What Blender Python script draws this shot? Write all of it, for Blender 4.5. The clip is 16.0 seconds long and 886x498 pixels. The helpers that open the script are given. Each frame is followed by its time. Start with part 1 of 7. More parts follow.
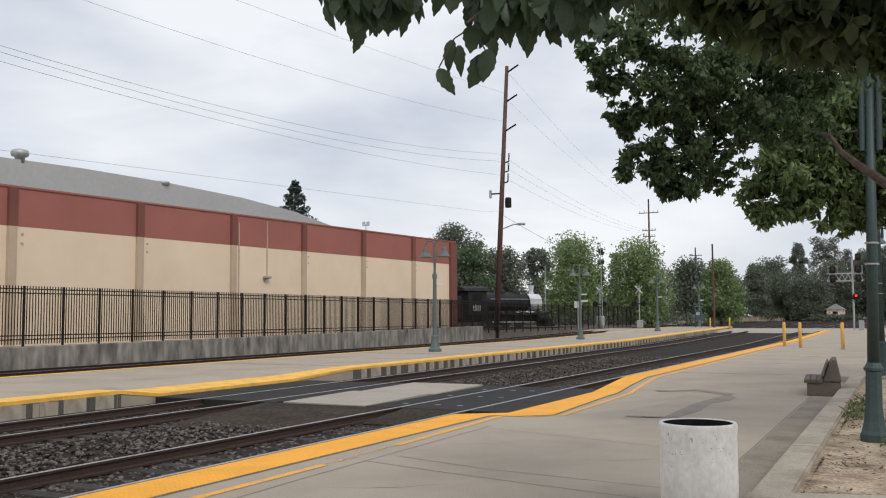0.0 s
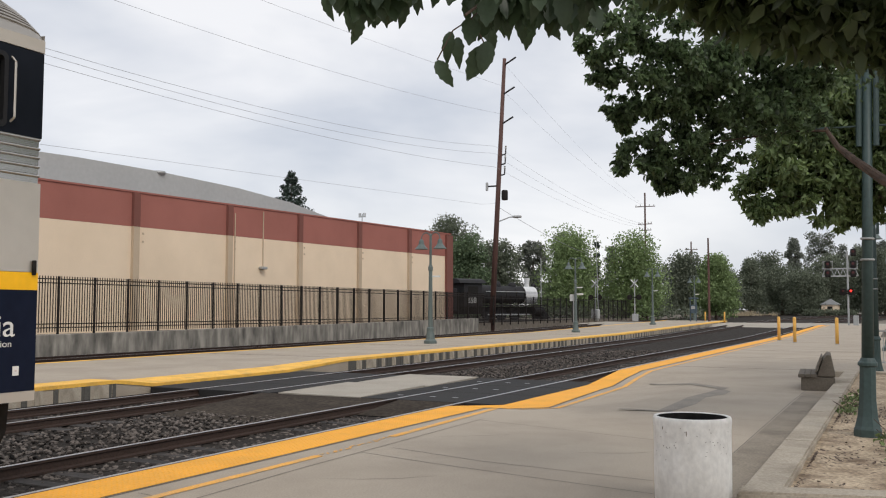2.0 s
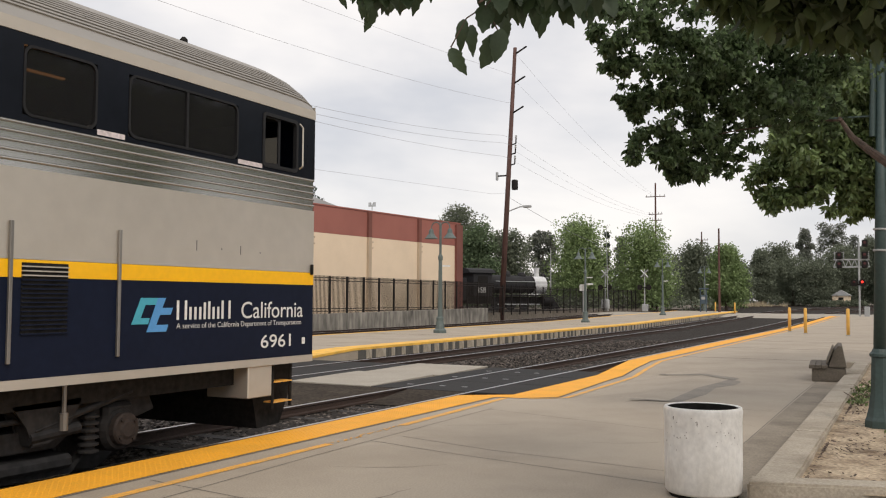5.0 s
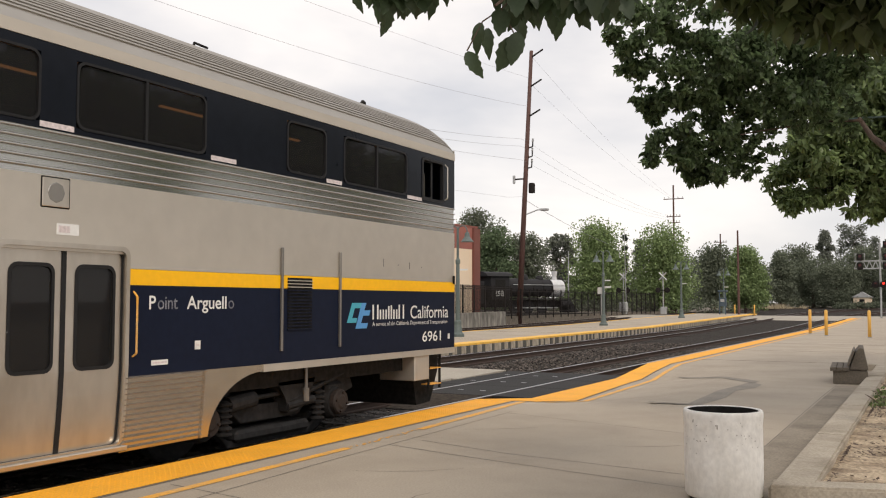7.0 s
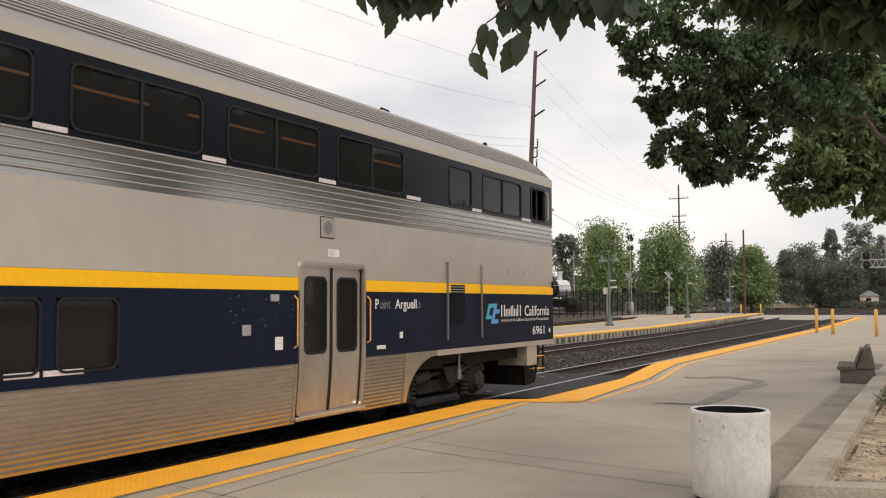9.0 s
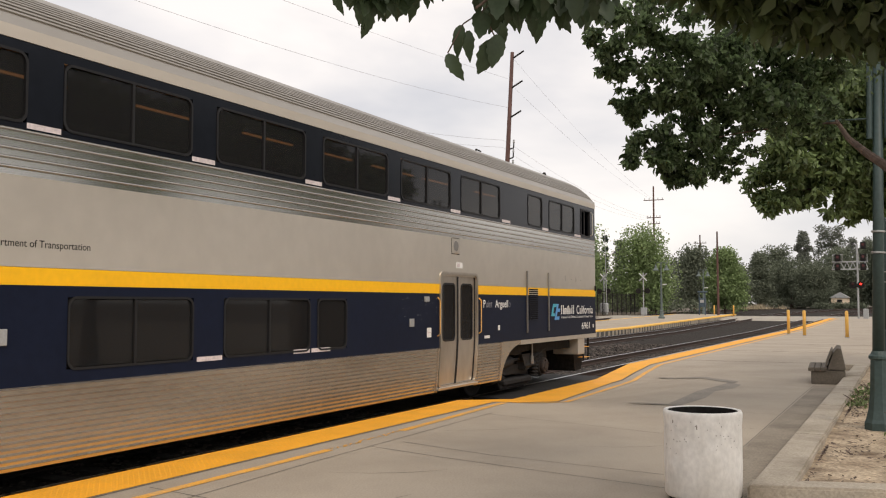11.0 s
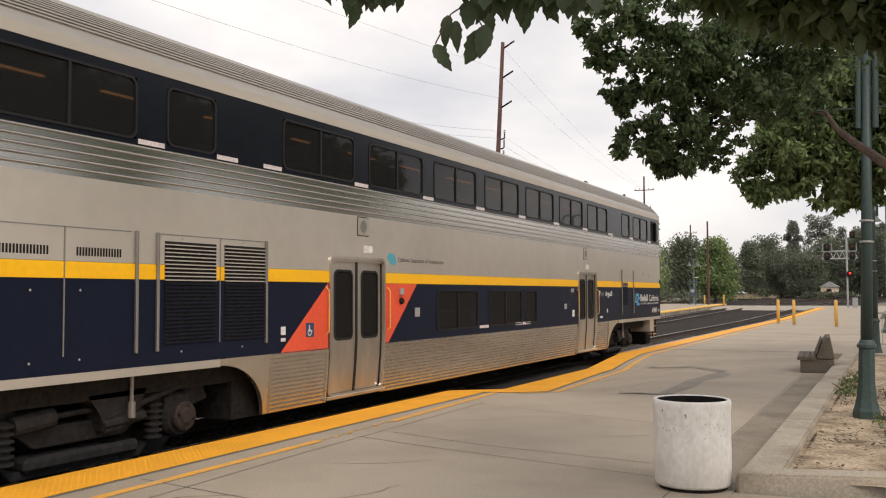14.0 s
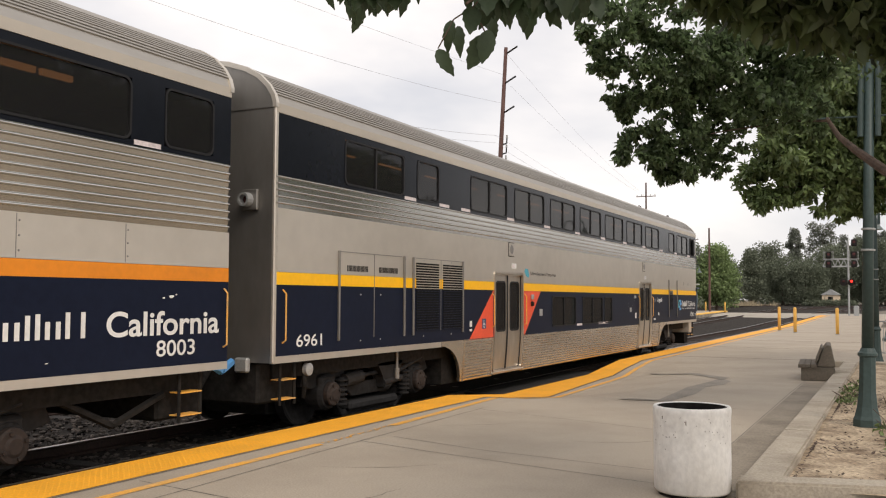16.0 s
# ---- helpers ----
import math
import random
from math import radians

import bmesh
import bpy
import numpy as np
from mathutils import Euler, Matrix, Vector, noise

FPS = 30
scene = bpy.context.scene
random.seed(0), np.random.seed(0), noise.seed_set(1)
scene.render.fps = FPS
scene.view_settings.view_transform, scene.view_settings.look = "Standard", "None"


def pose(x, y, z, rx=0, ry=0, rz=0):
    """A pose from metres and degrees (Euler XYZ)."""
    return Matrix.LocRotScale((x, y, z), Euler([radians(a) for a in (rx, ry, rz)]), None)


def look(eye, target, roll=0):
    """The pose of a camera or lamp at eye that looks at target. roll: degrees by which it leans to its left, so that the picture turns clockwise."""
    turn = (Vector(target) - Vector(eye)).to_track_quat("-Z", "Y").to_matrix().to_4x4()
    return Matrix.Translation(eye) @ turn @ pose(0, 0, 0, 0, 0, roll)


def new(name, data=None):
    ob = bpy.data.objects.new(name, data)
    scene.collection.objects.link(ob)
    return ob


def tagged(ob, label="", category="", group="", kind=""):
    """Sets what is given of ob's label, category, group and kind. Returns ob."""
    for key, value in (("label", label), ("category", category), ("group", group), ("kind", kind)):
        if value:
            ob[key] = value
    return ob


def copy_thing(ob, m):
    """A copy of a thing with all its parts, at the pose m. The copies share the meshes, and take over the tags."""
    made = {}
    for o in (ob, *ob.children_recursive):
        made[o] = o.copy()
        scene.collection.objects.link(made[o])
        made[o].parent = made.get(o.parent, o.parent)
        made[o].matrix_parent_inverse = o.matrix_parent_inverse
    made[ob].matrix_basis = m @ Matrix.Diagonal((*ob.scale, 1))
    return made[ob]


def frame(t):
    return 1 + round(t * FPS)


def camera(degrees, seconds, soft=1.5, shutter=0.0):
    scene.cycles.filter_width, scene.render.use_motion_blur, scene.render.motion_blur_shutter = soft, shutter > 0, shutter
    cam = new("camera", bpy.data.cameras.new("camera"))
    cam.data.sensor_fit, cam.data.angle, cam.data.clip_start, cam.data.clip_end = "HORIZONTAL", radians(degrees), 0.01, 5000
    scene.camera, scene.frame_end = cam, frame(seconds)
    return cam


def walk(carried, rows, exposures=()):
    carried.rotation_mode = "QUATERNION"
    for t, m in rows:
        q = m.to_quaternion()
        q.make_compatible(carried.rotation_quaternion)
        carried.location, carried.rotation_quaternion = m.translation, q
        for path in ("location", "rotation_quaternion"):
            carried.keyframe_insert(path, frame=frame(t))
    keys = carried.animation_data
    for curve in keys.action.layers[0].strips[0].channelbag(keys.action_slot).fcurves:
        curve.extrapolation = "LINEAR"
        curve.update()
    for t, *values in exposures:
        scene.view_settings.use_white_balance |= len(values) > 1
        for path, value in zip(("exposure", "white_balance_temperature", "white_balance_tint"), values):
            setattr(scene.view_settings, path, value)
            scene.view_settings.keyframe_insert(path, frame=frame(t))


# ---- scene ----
cam = camera(51.1, 16.0, soft=1.15)
PATH = [
    (0, (8.3361, 0.2782, 1.5728), (7.4427, 2.0616, 1.7192), -0.32),
    (0.5, (8.3380, 0.2793, 1.5733), (7.4419, 2.0617, 1.7151), -0.45),
    (1, (8.3388, 0.2797, 1.5717), (7.4444, 2.0632, 1.7096), -0.32),
    (1.5, (8.3349, 0.2790, 1.5719), (7.4480, 2.0666, 1.7054), 0.05),
    (2, (8.3324, 0.2789, 1.5740), (7.4461, 2.0672, 1.7033), 0.12),
    (2.5, (8.3298, 0.2788, 1.5724), (7.4359, 2.0638, 1.6944), 0.10),
    (3, (8.3277, 0.2785, 1.5731), (7.4270, 2.0607, 1.6862), 0.37),
    (3.5, (8.3259, 0.2785, 1.5723), (7.4262, 2.0613, 1.6825), 0.53),
    (4, (8.3234, 0.2784, 1.5703), (7.4259, 2.0626, 1.6766), 0.63),
    (6.5, (8.3200, 0.2790, 1.5721), (7.3963, 2.0493, 1.6865), -0.29),
    (7, (8.3202, 0.2790, 1.5699), (7.3818, 2.0415, 1.6847), 0.06),
    (7.5, (8.3197, 0.2791, 1.5700), (7.3736, 2.0375, 1.6843), 0.16),
    (8, (8.3187, 0.2793, 1.5708), (7.3730, 2.0378, 1.6865), 0.14),
    (8.5, (8.3176, 0.2793, 1.5704), (7.3701, 2.0367, 1.6870), 0.01),
    (9, (8.3191, 0.2794, 1.5714), (7.3708, 2.0364, 1.6882), -0.23),
    (11.5, (8.3247, 0.2782, 1.5737), (7.4315, 2.0640, 1.6885), 0.01),
    (12, (8.3284, 0.2790, 1.5742), (7.4394, 2.0672, 1.6835), -0.08),
    (12.5, (8.3298, 0.2786, 1.5730), (7.4422, 2.0678, 1.6775), -0.27),
    (13, (8.3326, 0.2791, 1.5738), (7.4449, 2.0683, 1.6767), -0.15),
    (13.5, (8.3331, 0.2785, 1.5727), (7.4467, 2.0686, 1.6721), -0.12),
    (14, (8.3328, 0.2783, 1.5727), (7.4470, 2.0688, 1.6695), -0.24),
    (14.5, (8.3327, 0.2781, 1.5711), (7.4493, 2.0698, 1.6678), -0.11),
    (15, (8.3330, 0.2784, 1.5734), (7.4485, 2.0695, 1.6710), 0.07),
    (15.5, (8.3317, 0.2781, 1.5737), (7.4427, 2.0669, 1.6735), 0.20),
    (16, (8.3346, 0.2784, 1.5736), (7.4462, 2.0671, 1.6800), 0.27),
]
walk(cam, [(t, look(eye, target, roll)) for t, eye, target, roll in PATH],
     exposures=((0, 0.05, 6550, 10), (2, 0.05, 6650, 10.5), (4, 0.08, 6950, 11.5), (7, 0.2, 7250, 13), (9, 0.2, 7250, 13), (12.5, 0.19, 7350, 14), (16, 0.28, 7250, 13.5)))

# ---------------------------------------------------------------- light
world = bpy.data.worlds.new("overcast_sky")
scene.world = world
world.use_nodes = True
wn, wl = world.node_tree.nodes, world.node_tree.links
wn.clear()
w_out = wn.new("ShaderNodeOutputWorld")
w_bg = wn.new("ShaderNodeBackground")
w_sky = wn.new("ShaderNodeTexSky")
w_sky.sky_type = "NISHITA"
w_sky.sun_disc = False
w_sky.sun_elevation = radians(45)
w_sky.sun_rotation = radians(127)
w_gain = wn.new("ShaderNodeMix")
w_gain.data_type = "RGBA"
w_gain.blend_type = "MULTIPLY"
w_gain.inputs[0].default_value = 1.0
w_gain.inputs[7].default_value = (0.10, 0.10, 0.10, 1)
w_tc = wn.new("ShaderNodeTexCoord")
w_map = wn.new("ShaderNodeMapping")
w_map.inputs["Scale"].default_value = (1.5, 1.5, 4.2)
w_no = wn.new("ShaderNodeTexNoise")
w_no.inputs["Scale"].default_value = 1.7
w_no.inputs["Detail"].default_value = 5
w_no.inputs["Roughness"].default_value = 0.5
w_no.inputs["Distortion"].default_value = 0.25
w_ramp = wn.new("ShaderNodeValToRGB")
w_ramp.color_ramp.elements[0].position = 0.36
w_ramp.color_ramp.elements[0].color = (0.62, 0.665, 0.75, 1)
w_ramp.color_ramp.elements[1].position = 0.62
w_ramp.color_ramp.elements[1].color = (0.94, 0.955, 0.99, 1)
w_mix = wn.new("ShaderNodeMix")
w_mix.data_type = "RGBA"
w_mix.inputs[0].default_value = 0.88
wl.new(w_tc.outputs["Generated"], w_map.inputs["Vector"])
wl.new(w_map.outputs["Vector"], w_no.inputs["Vector"])
wl.new(w_no.outputs["Fac"], w_ramp.inputs["Fac"])
wl.new(w_sky.outputs["Color"], w_gain.inputs[6])
wl.new(w_gain.outputs[2], w_mix.inputs[6])
wl.new(w_ramp.outputs["Color"], w_mix.inputs[7])
wl.new(w_mix.outputs[2], w_bg.inputs["Color"])
w_bg.inputs["Strength"].default_value = 1.0
wl.new(w_bg.outputs["Background"], w_out.inputs["Surface"])

sun = new("sun", bpy.data.lights.new("sun", "SUN"))
sun.data.energy = 1.4
sun.data.angle = radians(25)
sun.data.color = (1.0, 0.96, 0.9)
sun.matrix_world = look((40, -20, 50), (0, 10, 0))


# ---------------------------------------------------------------- materials
def material(name, base, rough=0.6, metal=0.0, var=0.25, grain=40.0, stain=1.2, bump=0.0, tint=None,
             stain_amt=0.35, island=0.0, obj_rand=0.0, stretch=(1, 1, 1), spec=0.5, translucent=0.0):
    """Base colour varied by fine grain and large stains, with relief."""
    m = bpy.data.materials.new(name)
    m.use_nodes = True
    n, l = m.node_tree.nodes, m.node_tree.links
    b = n["Principled BSDF"]
    b.inputs["Roughness"].default_value = rough
    b.inputs["Metallic"].default_value = metal
    b.inputs["Specular IOR Level"].default_value = spec
    tc = n.new("ShaderNodeTexCoord")
    mp = n.new("ShaderNodeMapping")
    mp.inputs["Scale"].default_value = stretch
    l.new(tc.outputs["Object"], mp.inputs["Vector"])
    fine = n.new("ShaderNodeTexNoise")
    fine.inputs["Scale"].default_value = grain
    fine.inputs["Detail"].default_value = 3
    wide = n.new("ShaderNodeTexNoise")
    wide.inputs["Scale"].default_value = stain
    wide.inputs["Detail"].default_value = 5
    wide.inputs["Roughness"].default_value = 0.62
    l.new(mp.outputs["Vector"], fine.inputs["Vector"])
    l.new(mp.outputs["Vector"], wide.inputs["Vector"])
    tint = tint or tuple(c * 0.55 for c in base)
    r1 = n.new("ShaderNodeMapRange")
    r1.inputs["From Min"].default_value, r1.inputs["From Max"].default_value = 0.42, 0.72
    r1.inputs["To Max"].default_value = stain_amt
    l.new(wide.outputs["Fac"], r1.inputs["Value"])
    mx = n.new("ShaderNodeMix")
    mx.data_type = "RGBA"
    mx.inputs[6].default_value = (*base, 1)
    mx.inputs[7].default_value = (*tint, 1)
    l.new(r1.outputs["Result"], mx.inputs[0])
    r2 = n.new("ShaderNodeMapRange")
    r2.inputs["From Min"].default_value, r2.inputs["From Max"].default_value = 0.3, 0.7
    r2.inputs["To Min"].default_value, r2.inputs["To Max"].default_value = 1 - var, 1 + var
    l.new(fine.outputs["Fac"], r2.inputs["Value"])
    hs = n.new("ShaderNodeHueSaturation")
    l.new(mx.outputs[2], hs.inputs["Color"])
    value = r2.outputs["Result"]
    if island or obj_rand:
        if island:
            src = n.new("ShaderNodeNewGeometry").outputs["Random Per Island"]
        else:
            src = n.new("ShaderNodeObjectInfo").outputs["Random"]
        amt = island or obj_rand
        r3 = n.new("ShaderNodeMapRange")
        r3.inputs["To Min"].default_value, r3.inputs["To Max"].default_value = 1 - amt, 1 + amt
        l.new(src, r3.inputs["Value"])
        mu = n.new("ShaderNodeMath")
        mu.operation = "MULTIPLY"
        l.new(value, mu.inputs[0])
        l.new(r3.outputs["Result"], mu.inputs[1])
        value = mu.outputs["Value"]
    l.new(value, hs.inputs["Value"])
    l.new(hs.outputs["Color"], b.inputs["Base Color"])
    if bump:
        bp = n.new("ShaderNodeBump")
        bp.inputs["Strength"].default_value = 1.0
        bp.inputs["Distance"].default_value = bump
        l.new(fine.outputs["Fac"], bp.inputs["Height"])
        l.new(bp.outputs["Normal"], b.inputs["Normal"])
    if translucent:
        tr = n.new("ShaderNodeBsdfTranslucent")
        l.new(hs.outputs["Color"], tr.inputs["Color"])
        ms = n.new("ShaderNodeMixShader")
        ms.inputs[0].default_value = translucent
        l.new(b.outputs["BSDF"], ms.inputs[1])
        l.new(tr.outputs["BSDF"], ms.inputs[2])
        l.new(ms.outputs["Shader"], n["Material Output"].inputs["Surface"])
    return m


def glowing(name, colour, strength):
    m = bpy.data.materials.new(name)
    m.use_nodes = True
    b = m.node_tree.nodes["Principled BSDF"]
    b.inputs["Base Color"].default_value = (*colour, 1)
    b.inputs["Emission Color"].default_value = (*colour, 1)
    b.inputs["Emission Strength"].default_value = strength
    return m


def tinted_glass(name, clear, rough=0.03):
    m = bpy.data.materials.new(name)
    m.use_nodes = True
    n, l = m.node_tree.nodes, m.node_tree.links
    b = n["Principled BSDF"]
    b.inputs["Base Color"].default_value = (0.02, 0.02, 0.021, 1)
    b.inputs["Roughness"].default_value = rough
    b.inputs["Specular IOR Level"].default_value = 0.25
    tp = n.new("ShaderNodeBsdfTransparent")
    tp.inputs["Color"].default_value = (0.75, 0.7, 0.62, 1)
    ms = n.new("ShaderNodeMixShader")
    ms.inputs[0].default_value = clear
    l.new(b.outputs["BSDF"], ms.inputs[1])
    l.new(tp.outputs["BSDF"], ms.inputs[2])
    l.new(ms.outputs["Shader"], n["Material Output"].inputs["Surface"])
    return m


M = dict(
    concrete=material("platform_concrete", (0.385, 0.33, 0.262), 0.85, var=0.15, grain=60, stain=0.55, bump=0.002, tint=(0.27, 0.225, 0.175), stain_amt=0.7),
    kerb=material("kerb_concrete", (0.41, 0.36, 0.29), 0.9, var=0.18, grain=45, stain=1.5, bump=0.004, tint=(0.20, 0.165, 0.12), stain_amt=0.8),
    oldwall=material("weathered_concrete", (0.27, 0.25, 0.215), 0.9, var=0.4, grain=3.2, stain=1.3, bump=0.01, tint=(0.06, 0.055, 0.05), stain_amt=1.0, stretch=(1, 1.0, 0.28)),
    slab=material("slab_concrete", (0.365, 0.33, 0.275), 0.85, var=0.15, grain=50, stain=0.9, bump=0.002),
    dark_joint=material("joint_dirt", (0.10, 0.095, 0.085), 0.95, var=0.3, grain=60, stain=3),
    wet=material("damp_stain", (0.245, 0.215, 0.175), 0.75, var=0.2, grain=25, stain=2.0, bump=0.001, tint=(0.17, 0.15, 0.125), stain_amt=0.8),
    yellow=material("tactile_yellow", (0.90, 0.405, 0.026), 0.7, var=0.10, grain=55, stain=1.6, bump=0.003, tint=(0.60, 0.28, 0.03), stain_amt=0.45),
    line=material("line_yellow", (0.80, 0.39, 0.06), 0.7, var=0.18, grain=40, stain=4, tint=(0.46, 0.34, 0.20), stain_amt=0.75),
    edge_yellow=material("edge_yellow", (0.90, 0.51, 0.085), 0.75, var=0.12, grain=30, stain=2.0, tint=(0.42, 0.25, 0.07), stain_amt=0.6),
    ballast=material("ballast", (0.034, 0.029, 0.025), 0.95, var=0.55, grain=16, stain=0.8, bump=0.03, tint=(0.024, 0.020, 0.017), stain_amt=0.6, spec=0.15),
    stone=material("ballast_stone", (0.095, 0.081, 0.072), 0.9, var=0.2, grain=30, stain=3, island=0.92, spec=0.2),
    rubber=material("crossing_rubber", (0.024, 0.0235, 0.0235), 0.8, var=0.25, grain=50, stain=1.2, bump=0.002, tint=(0.042, 0.039, 0.036), spec=0.2),
    asphalt=material("asphalt", (0.058, 0.047, 0.037), 0.95, var=0.4, grain=14, stain=1.4, bump=0.01, tint=(0.030, 0.024, 0.019), stain_amt=0.8, spec=0.1),
    rail=material("rail_side", (0.044, 0.025, 0.018), 0.75, var=0.3, grain=30, stain=2),
    railhead=material("rail_head", (0.45, 0.45, 0.46), 0.28, 0.9, var=0.1, grain=30, stain=2),
    sleeper=material("sleeper_wood", (0.035, 0.030, 0.027), 0.9, var=0.35, grain=14, stain=2, bump=0.006, obj_rand=0.25),
    dirt=material("ground_dirt", (0.17, 0.145, 0.115), 0.95, var=0.3, grain=5, stain=0.09, bump=0.03, tint=(0.10, 0.085, 0.07), stain_amt=0.8),
    bark=material("bark_mulch", (0.47, 0.375, 0.265), 0.95, var=0.4, grain=26, stain=2.6, bump=0.02, tint=(0.15, 0.10, 0.062), stain_amt=1.0),
    drygrass=material("dry_grass", (0.36, 0.30, 0.20), 0.95, var=0.3, grain=6, stain=0.7, bump=0.05),
    cream=material("cream_stucco", (0.79, 0.635, 0.47), 0.9, var=0.06, grain=20, stain=0.22, bump=0.003, tint=(0.67, 0.535, 0.39), stain_amt=0.7),
    redband=material("brick_red_paint", (0.34, 0.125, 0.10), 0.9, var=0.06, grain=20, stain=0.25, tint=(0.25, 0.09, 0.07), stain_amt=0.6),
    cream_dark=material("pilaster_tan", (0.50, 0.395, 0.285), 0.9, var=0.06, grain=20, stain=0.4),
    red_dark=material("pilaster_red", (0.19, 0.07, 0.055), 0.9, var=0.06, grain=20, stain=0.4),
    roofing=material("roof_membrane", (0.40, 0.405, 0.40), 0.7, var=0.05, grain=4, stain=0.15, tint=(0.33, 0.335, 0.33), stain_amt=0.6),
    iron=material("fence_iron", (0.014, 0.011, 0.010), 0.6, var=0.2, grain=30, stain=2, spec=0.2),
    steel=material("stainless", (0.66, 0.61, 0.54), 0.40, 0.72, var=0.03, grain=10, stain=0.35, tint=(0.52, 0.475, 0.41), stain_amt=0.75, stretch=(1, 0.5, 0.5)),
    steel_rib=material("stainless_ribbed", (0.54, 0.525, 0.49), 0.20, 1.0, var=0.03, grain=12, stain=0.5, tint=(0.46, 0.44, 0.40), stretch=(1, 0.15, 1)),
    steel_low=material("stainless_skirt", (0.64, 0.575, 0.49), 0.24, 0.93, var=0.05, grain=12, stain=0.8, tint=(0.46, 0.39, 0.315), stain_amt=0.7, stretch=(1, 0.3, 1)),
    steel_door=material("stainless_door", (0.60, 0.55, 0.485), 0.33, 0.88, var=0.05, grain=8, stain=0.9, tint=(0.34, 0.285, 0.225), stain_amt=0.85, stretch=(1, 1, 0.4)),
    roof_steel=material("roof_ribs", (0.42, 0.395, 0.36), 0.40, 0.75, var=0.04, grain=14, stain=0.7, tint=(0.34, 0.31, 0.27), stain_amt=0.7, stretch=(1, 0.2, 1)),
    endwall=material("car_end_steel", (0.30, 0.285, 0.265), 0.42, 0.75, var=0.05, grain=8, stain=0.9, tint=(0.15, 0.14, 0.13), stain_amt=0.8, stretch=(1, 1, 0.4)),
    cornice=material("cornice_steel", (0.52, 0.475, 0.41), 0.5, 0.3, var=0.03, grain=10, stain=0.5, tint=(0.42, 0.375, 0.31), stain_amt=0.7, stretch=(1, 0.2, 1)),
    worn_white=material("worn_white_paint", (0.10, 0.105, 0.13), 0.6, var=0.5, grain=60, stain=9, tint=(0.40, 0.40, 0.42), stain_amt=0.8),
    navy=material("navy_paint", (0.0075, 0.0115, 0.027), 0.42, var=0.1, grain=12, stain=0.8, spec=0.10),
    band=material("window_band_black", (0.009, 0.011, 0.016), 0.22, var=0.1, grain=8, stain=0.8, spec=0.14),
    amber=material("stripe_amber", (0.95, 0.50, 0.003), 0.4, var=0.04, grain=15, stain=1.2, tint=(0.82, 0.41, 0.008), stain_amt=0.3),
    orange=material("stripe_orange", (0.76, 0.24, 0.010), 0.4, var=0.05, grain=15, stain=1.2),
    coral=material("coral_red", (0.80, 0.092, 0.036), 0.42, var=0.05, grain=15, stain=1.2),
    gasket=material("black_rubber", (0.017, 0.017, 0.018), 0.5, var=0.15, grain=40, stain=3, spec=0.2),
    under=material("underframe_black", (0.016, 0.0152, 0.0145), 0.8, var=0.4, grain=14, stain=2, tint=(0.024, 0.02, 0.017), spec=0.15),
    bogie=material("bogie_grime", (0.019, 0.019, 0.020), 0.7, var=0.4, grain=12, stain=2, tint=(0.032, 0.026, 0.022), spec=0.2),
    rust=material("rusty_hub", (0.024, 0.016, 0.013), 0.8, var=0.35, grain=25, stain=4),
    white=material("white_paint", (0.74, 0.74, 0.72), 0.6, var=0.05, grain=20, stain=2),
    sticker=material("pink_white_sticker", (0.66, 0.58, 0.58), 0.5, var=0.2, grain=30, stain=6),
    can=material("white_can_concrete", (0.85, 0.835, 0.80), 0.8, var=0.08, grain=26, stain=2.4, bump=0.003, tint=(0.46, 0.425, 0.37), stain_amt=0.5, stretch=(1, 1, 0.7)),
    cyan=material("logo_cyan", (0.05, 0.38, 0.50), 0.4, var=0.05),
    sign_navy=material("sign_navy", (0.012, 0.045, 0.13), 0.4, var=0.05),
    kiosk=material("kiosk_blue_grey", (0.055, 0.085, 0.11), 0.5, var=0.1),
    leaf_warm=material("leaf_warm_green", (0.082, 0.108, 0.044), 0.45, var=0.1, grain=8, stain=0.7, island=0.6, tint=(0.042, 0.062, 0.026), translucent=0.45),
    gutter=material("gutter_dirt", (0.265, 0.225, 0.175), 0.85, var=0.2, grain=40, stain=1.5, tint=(0.15, 0.125, 0.095), stain_amt=0.9),
    lamp_grey=material("lamp_grey_green", (0.105, 0.135, 0.128), 0.5, var=0.15, grain=25, stain=2),
    blue=material("logo_blue", (0.08, 0.30, 0.62), 0.4, var=0.05),
    lamp_green=material("lamp_post_green", (0.035, 0.062, 0.060), 0.5, var=0.15, grain=25, stain=2, tint=(0.035, 0.06, 0.055)),
    bollard=material("bollard_yellow", (0.86, 0.49, 0.12), 0.6, var=0.1, grain=25, stain=3),
    bench=material("bench_concrete", (0.15, 0.128, 0.102), 0.9, var=0.2, grain=35, stain=3, bump=0.004, tint=(0.08, 0.068, 0.054), stain_amt=0.7),
    polewood=material("pole_wood", (0.10, 0.052, 0.044), 0.9, var=0.25, grain=10, stain=0.6, stretch=(1, 1, 0.1)),
    wire=material("wire_grey", (0.30, 0.31, 0.33), 0.6),
    galvan=material("galvanised", (0.42, 0.43, 0.43), 0.5, 0.5, var=0.1),
    loco=material("loco_black", (0.010, 0.010, 0.012), 0.8, var=0.3, grain=10, stain=1.2, tint=(0.03, 0.028, 0.027)),
    silver=material("loco_silver", (0.60, 0.61, 0.62), 0.45, var=0.06),
    trunk=material("tree_bark", (0.10, 0.068, 0.052), 0.9, var=0.35, grain=18, stain=2.5, bump=0.01),
    leaf=material("leaf_green", (0.064, 0.100, 0.050), 0.42, var=0.1, grain=8, stain=0.8, island=0.55, tint=(0.036, 0.062, 0.030), translucent=0.35),
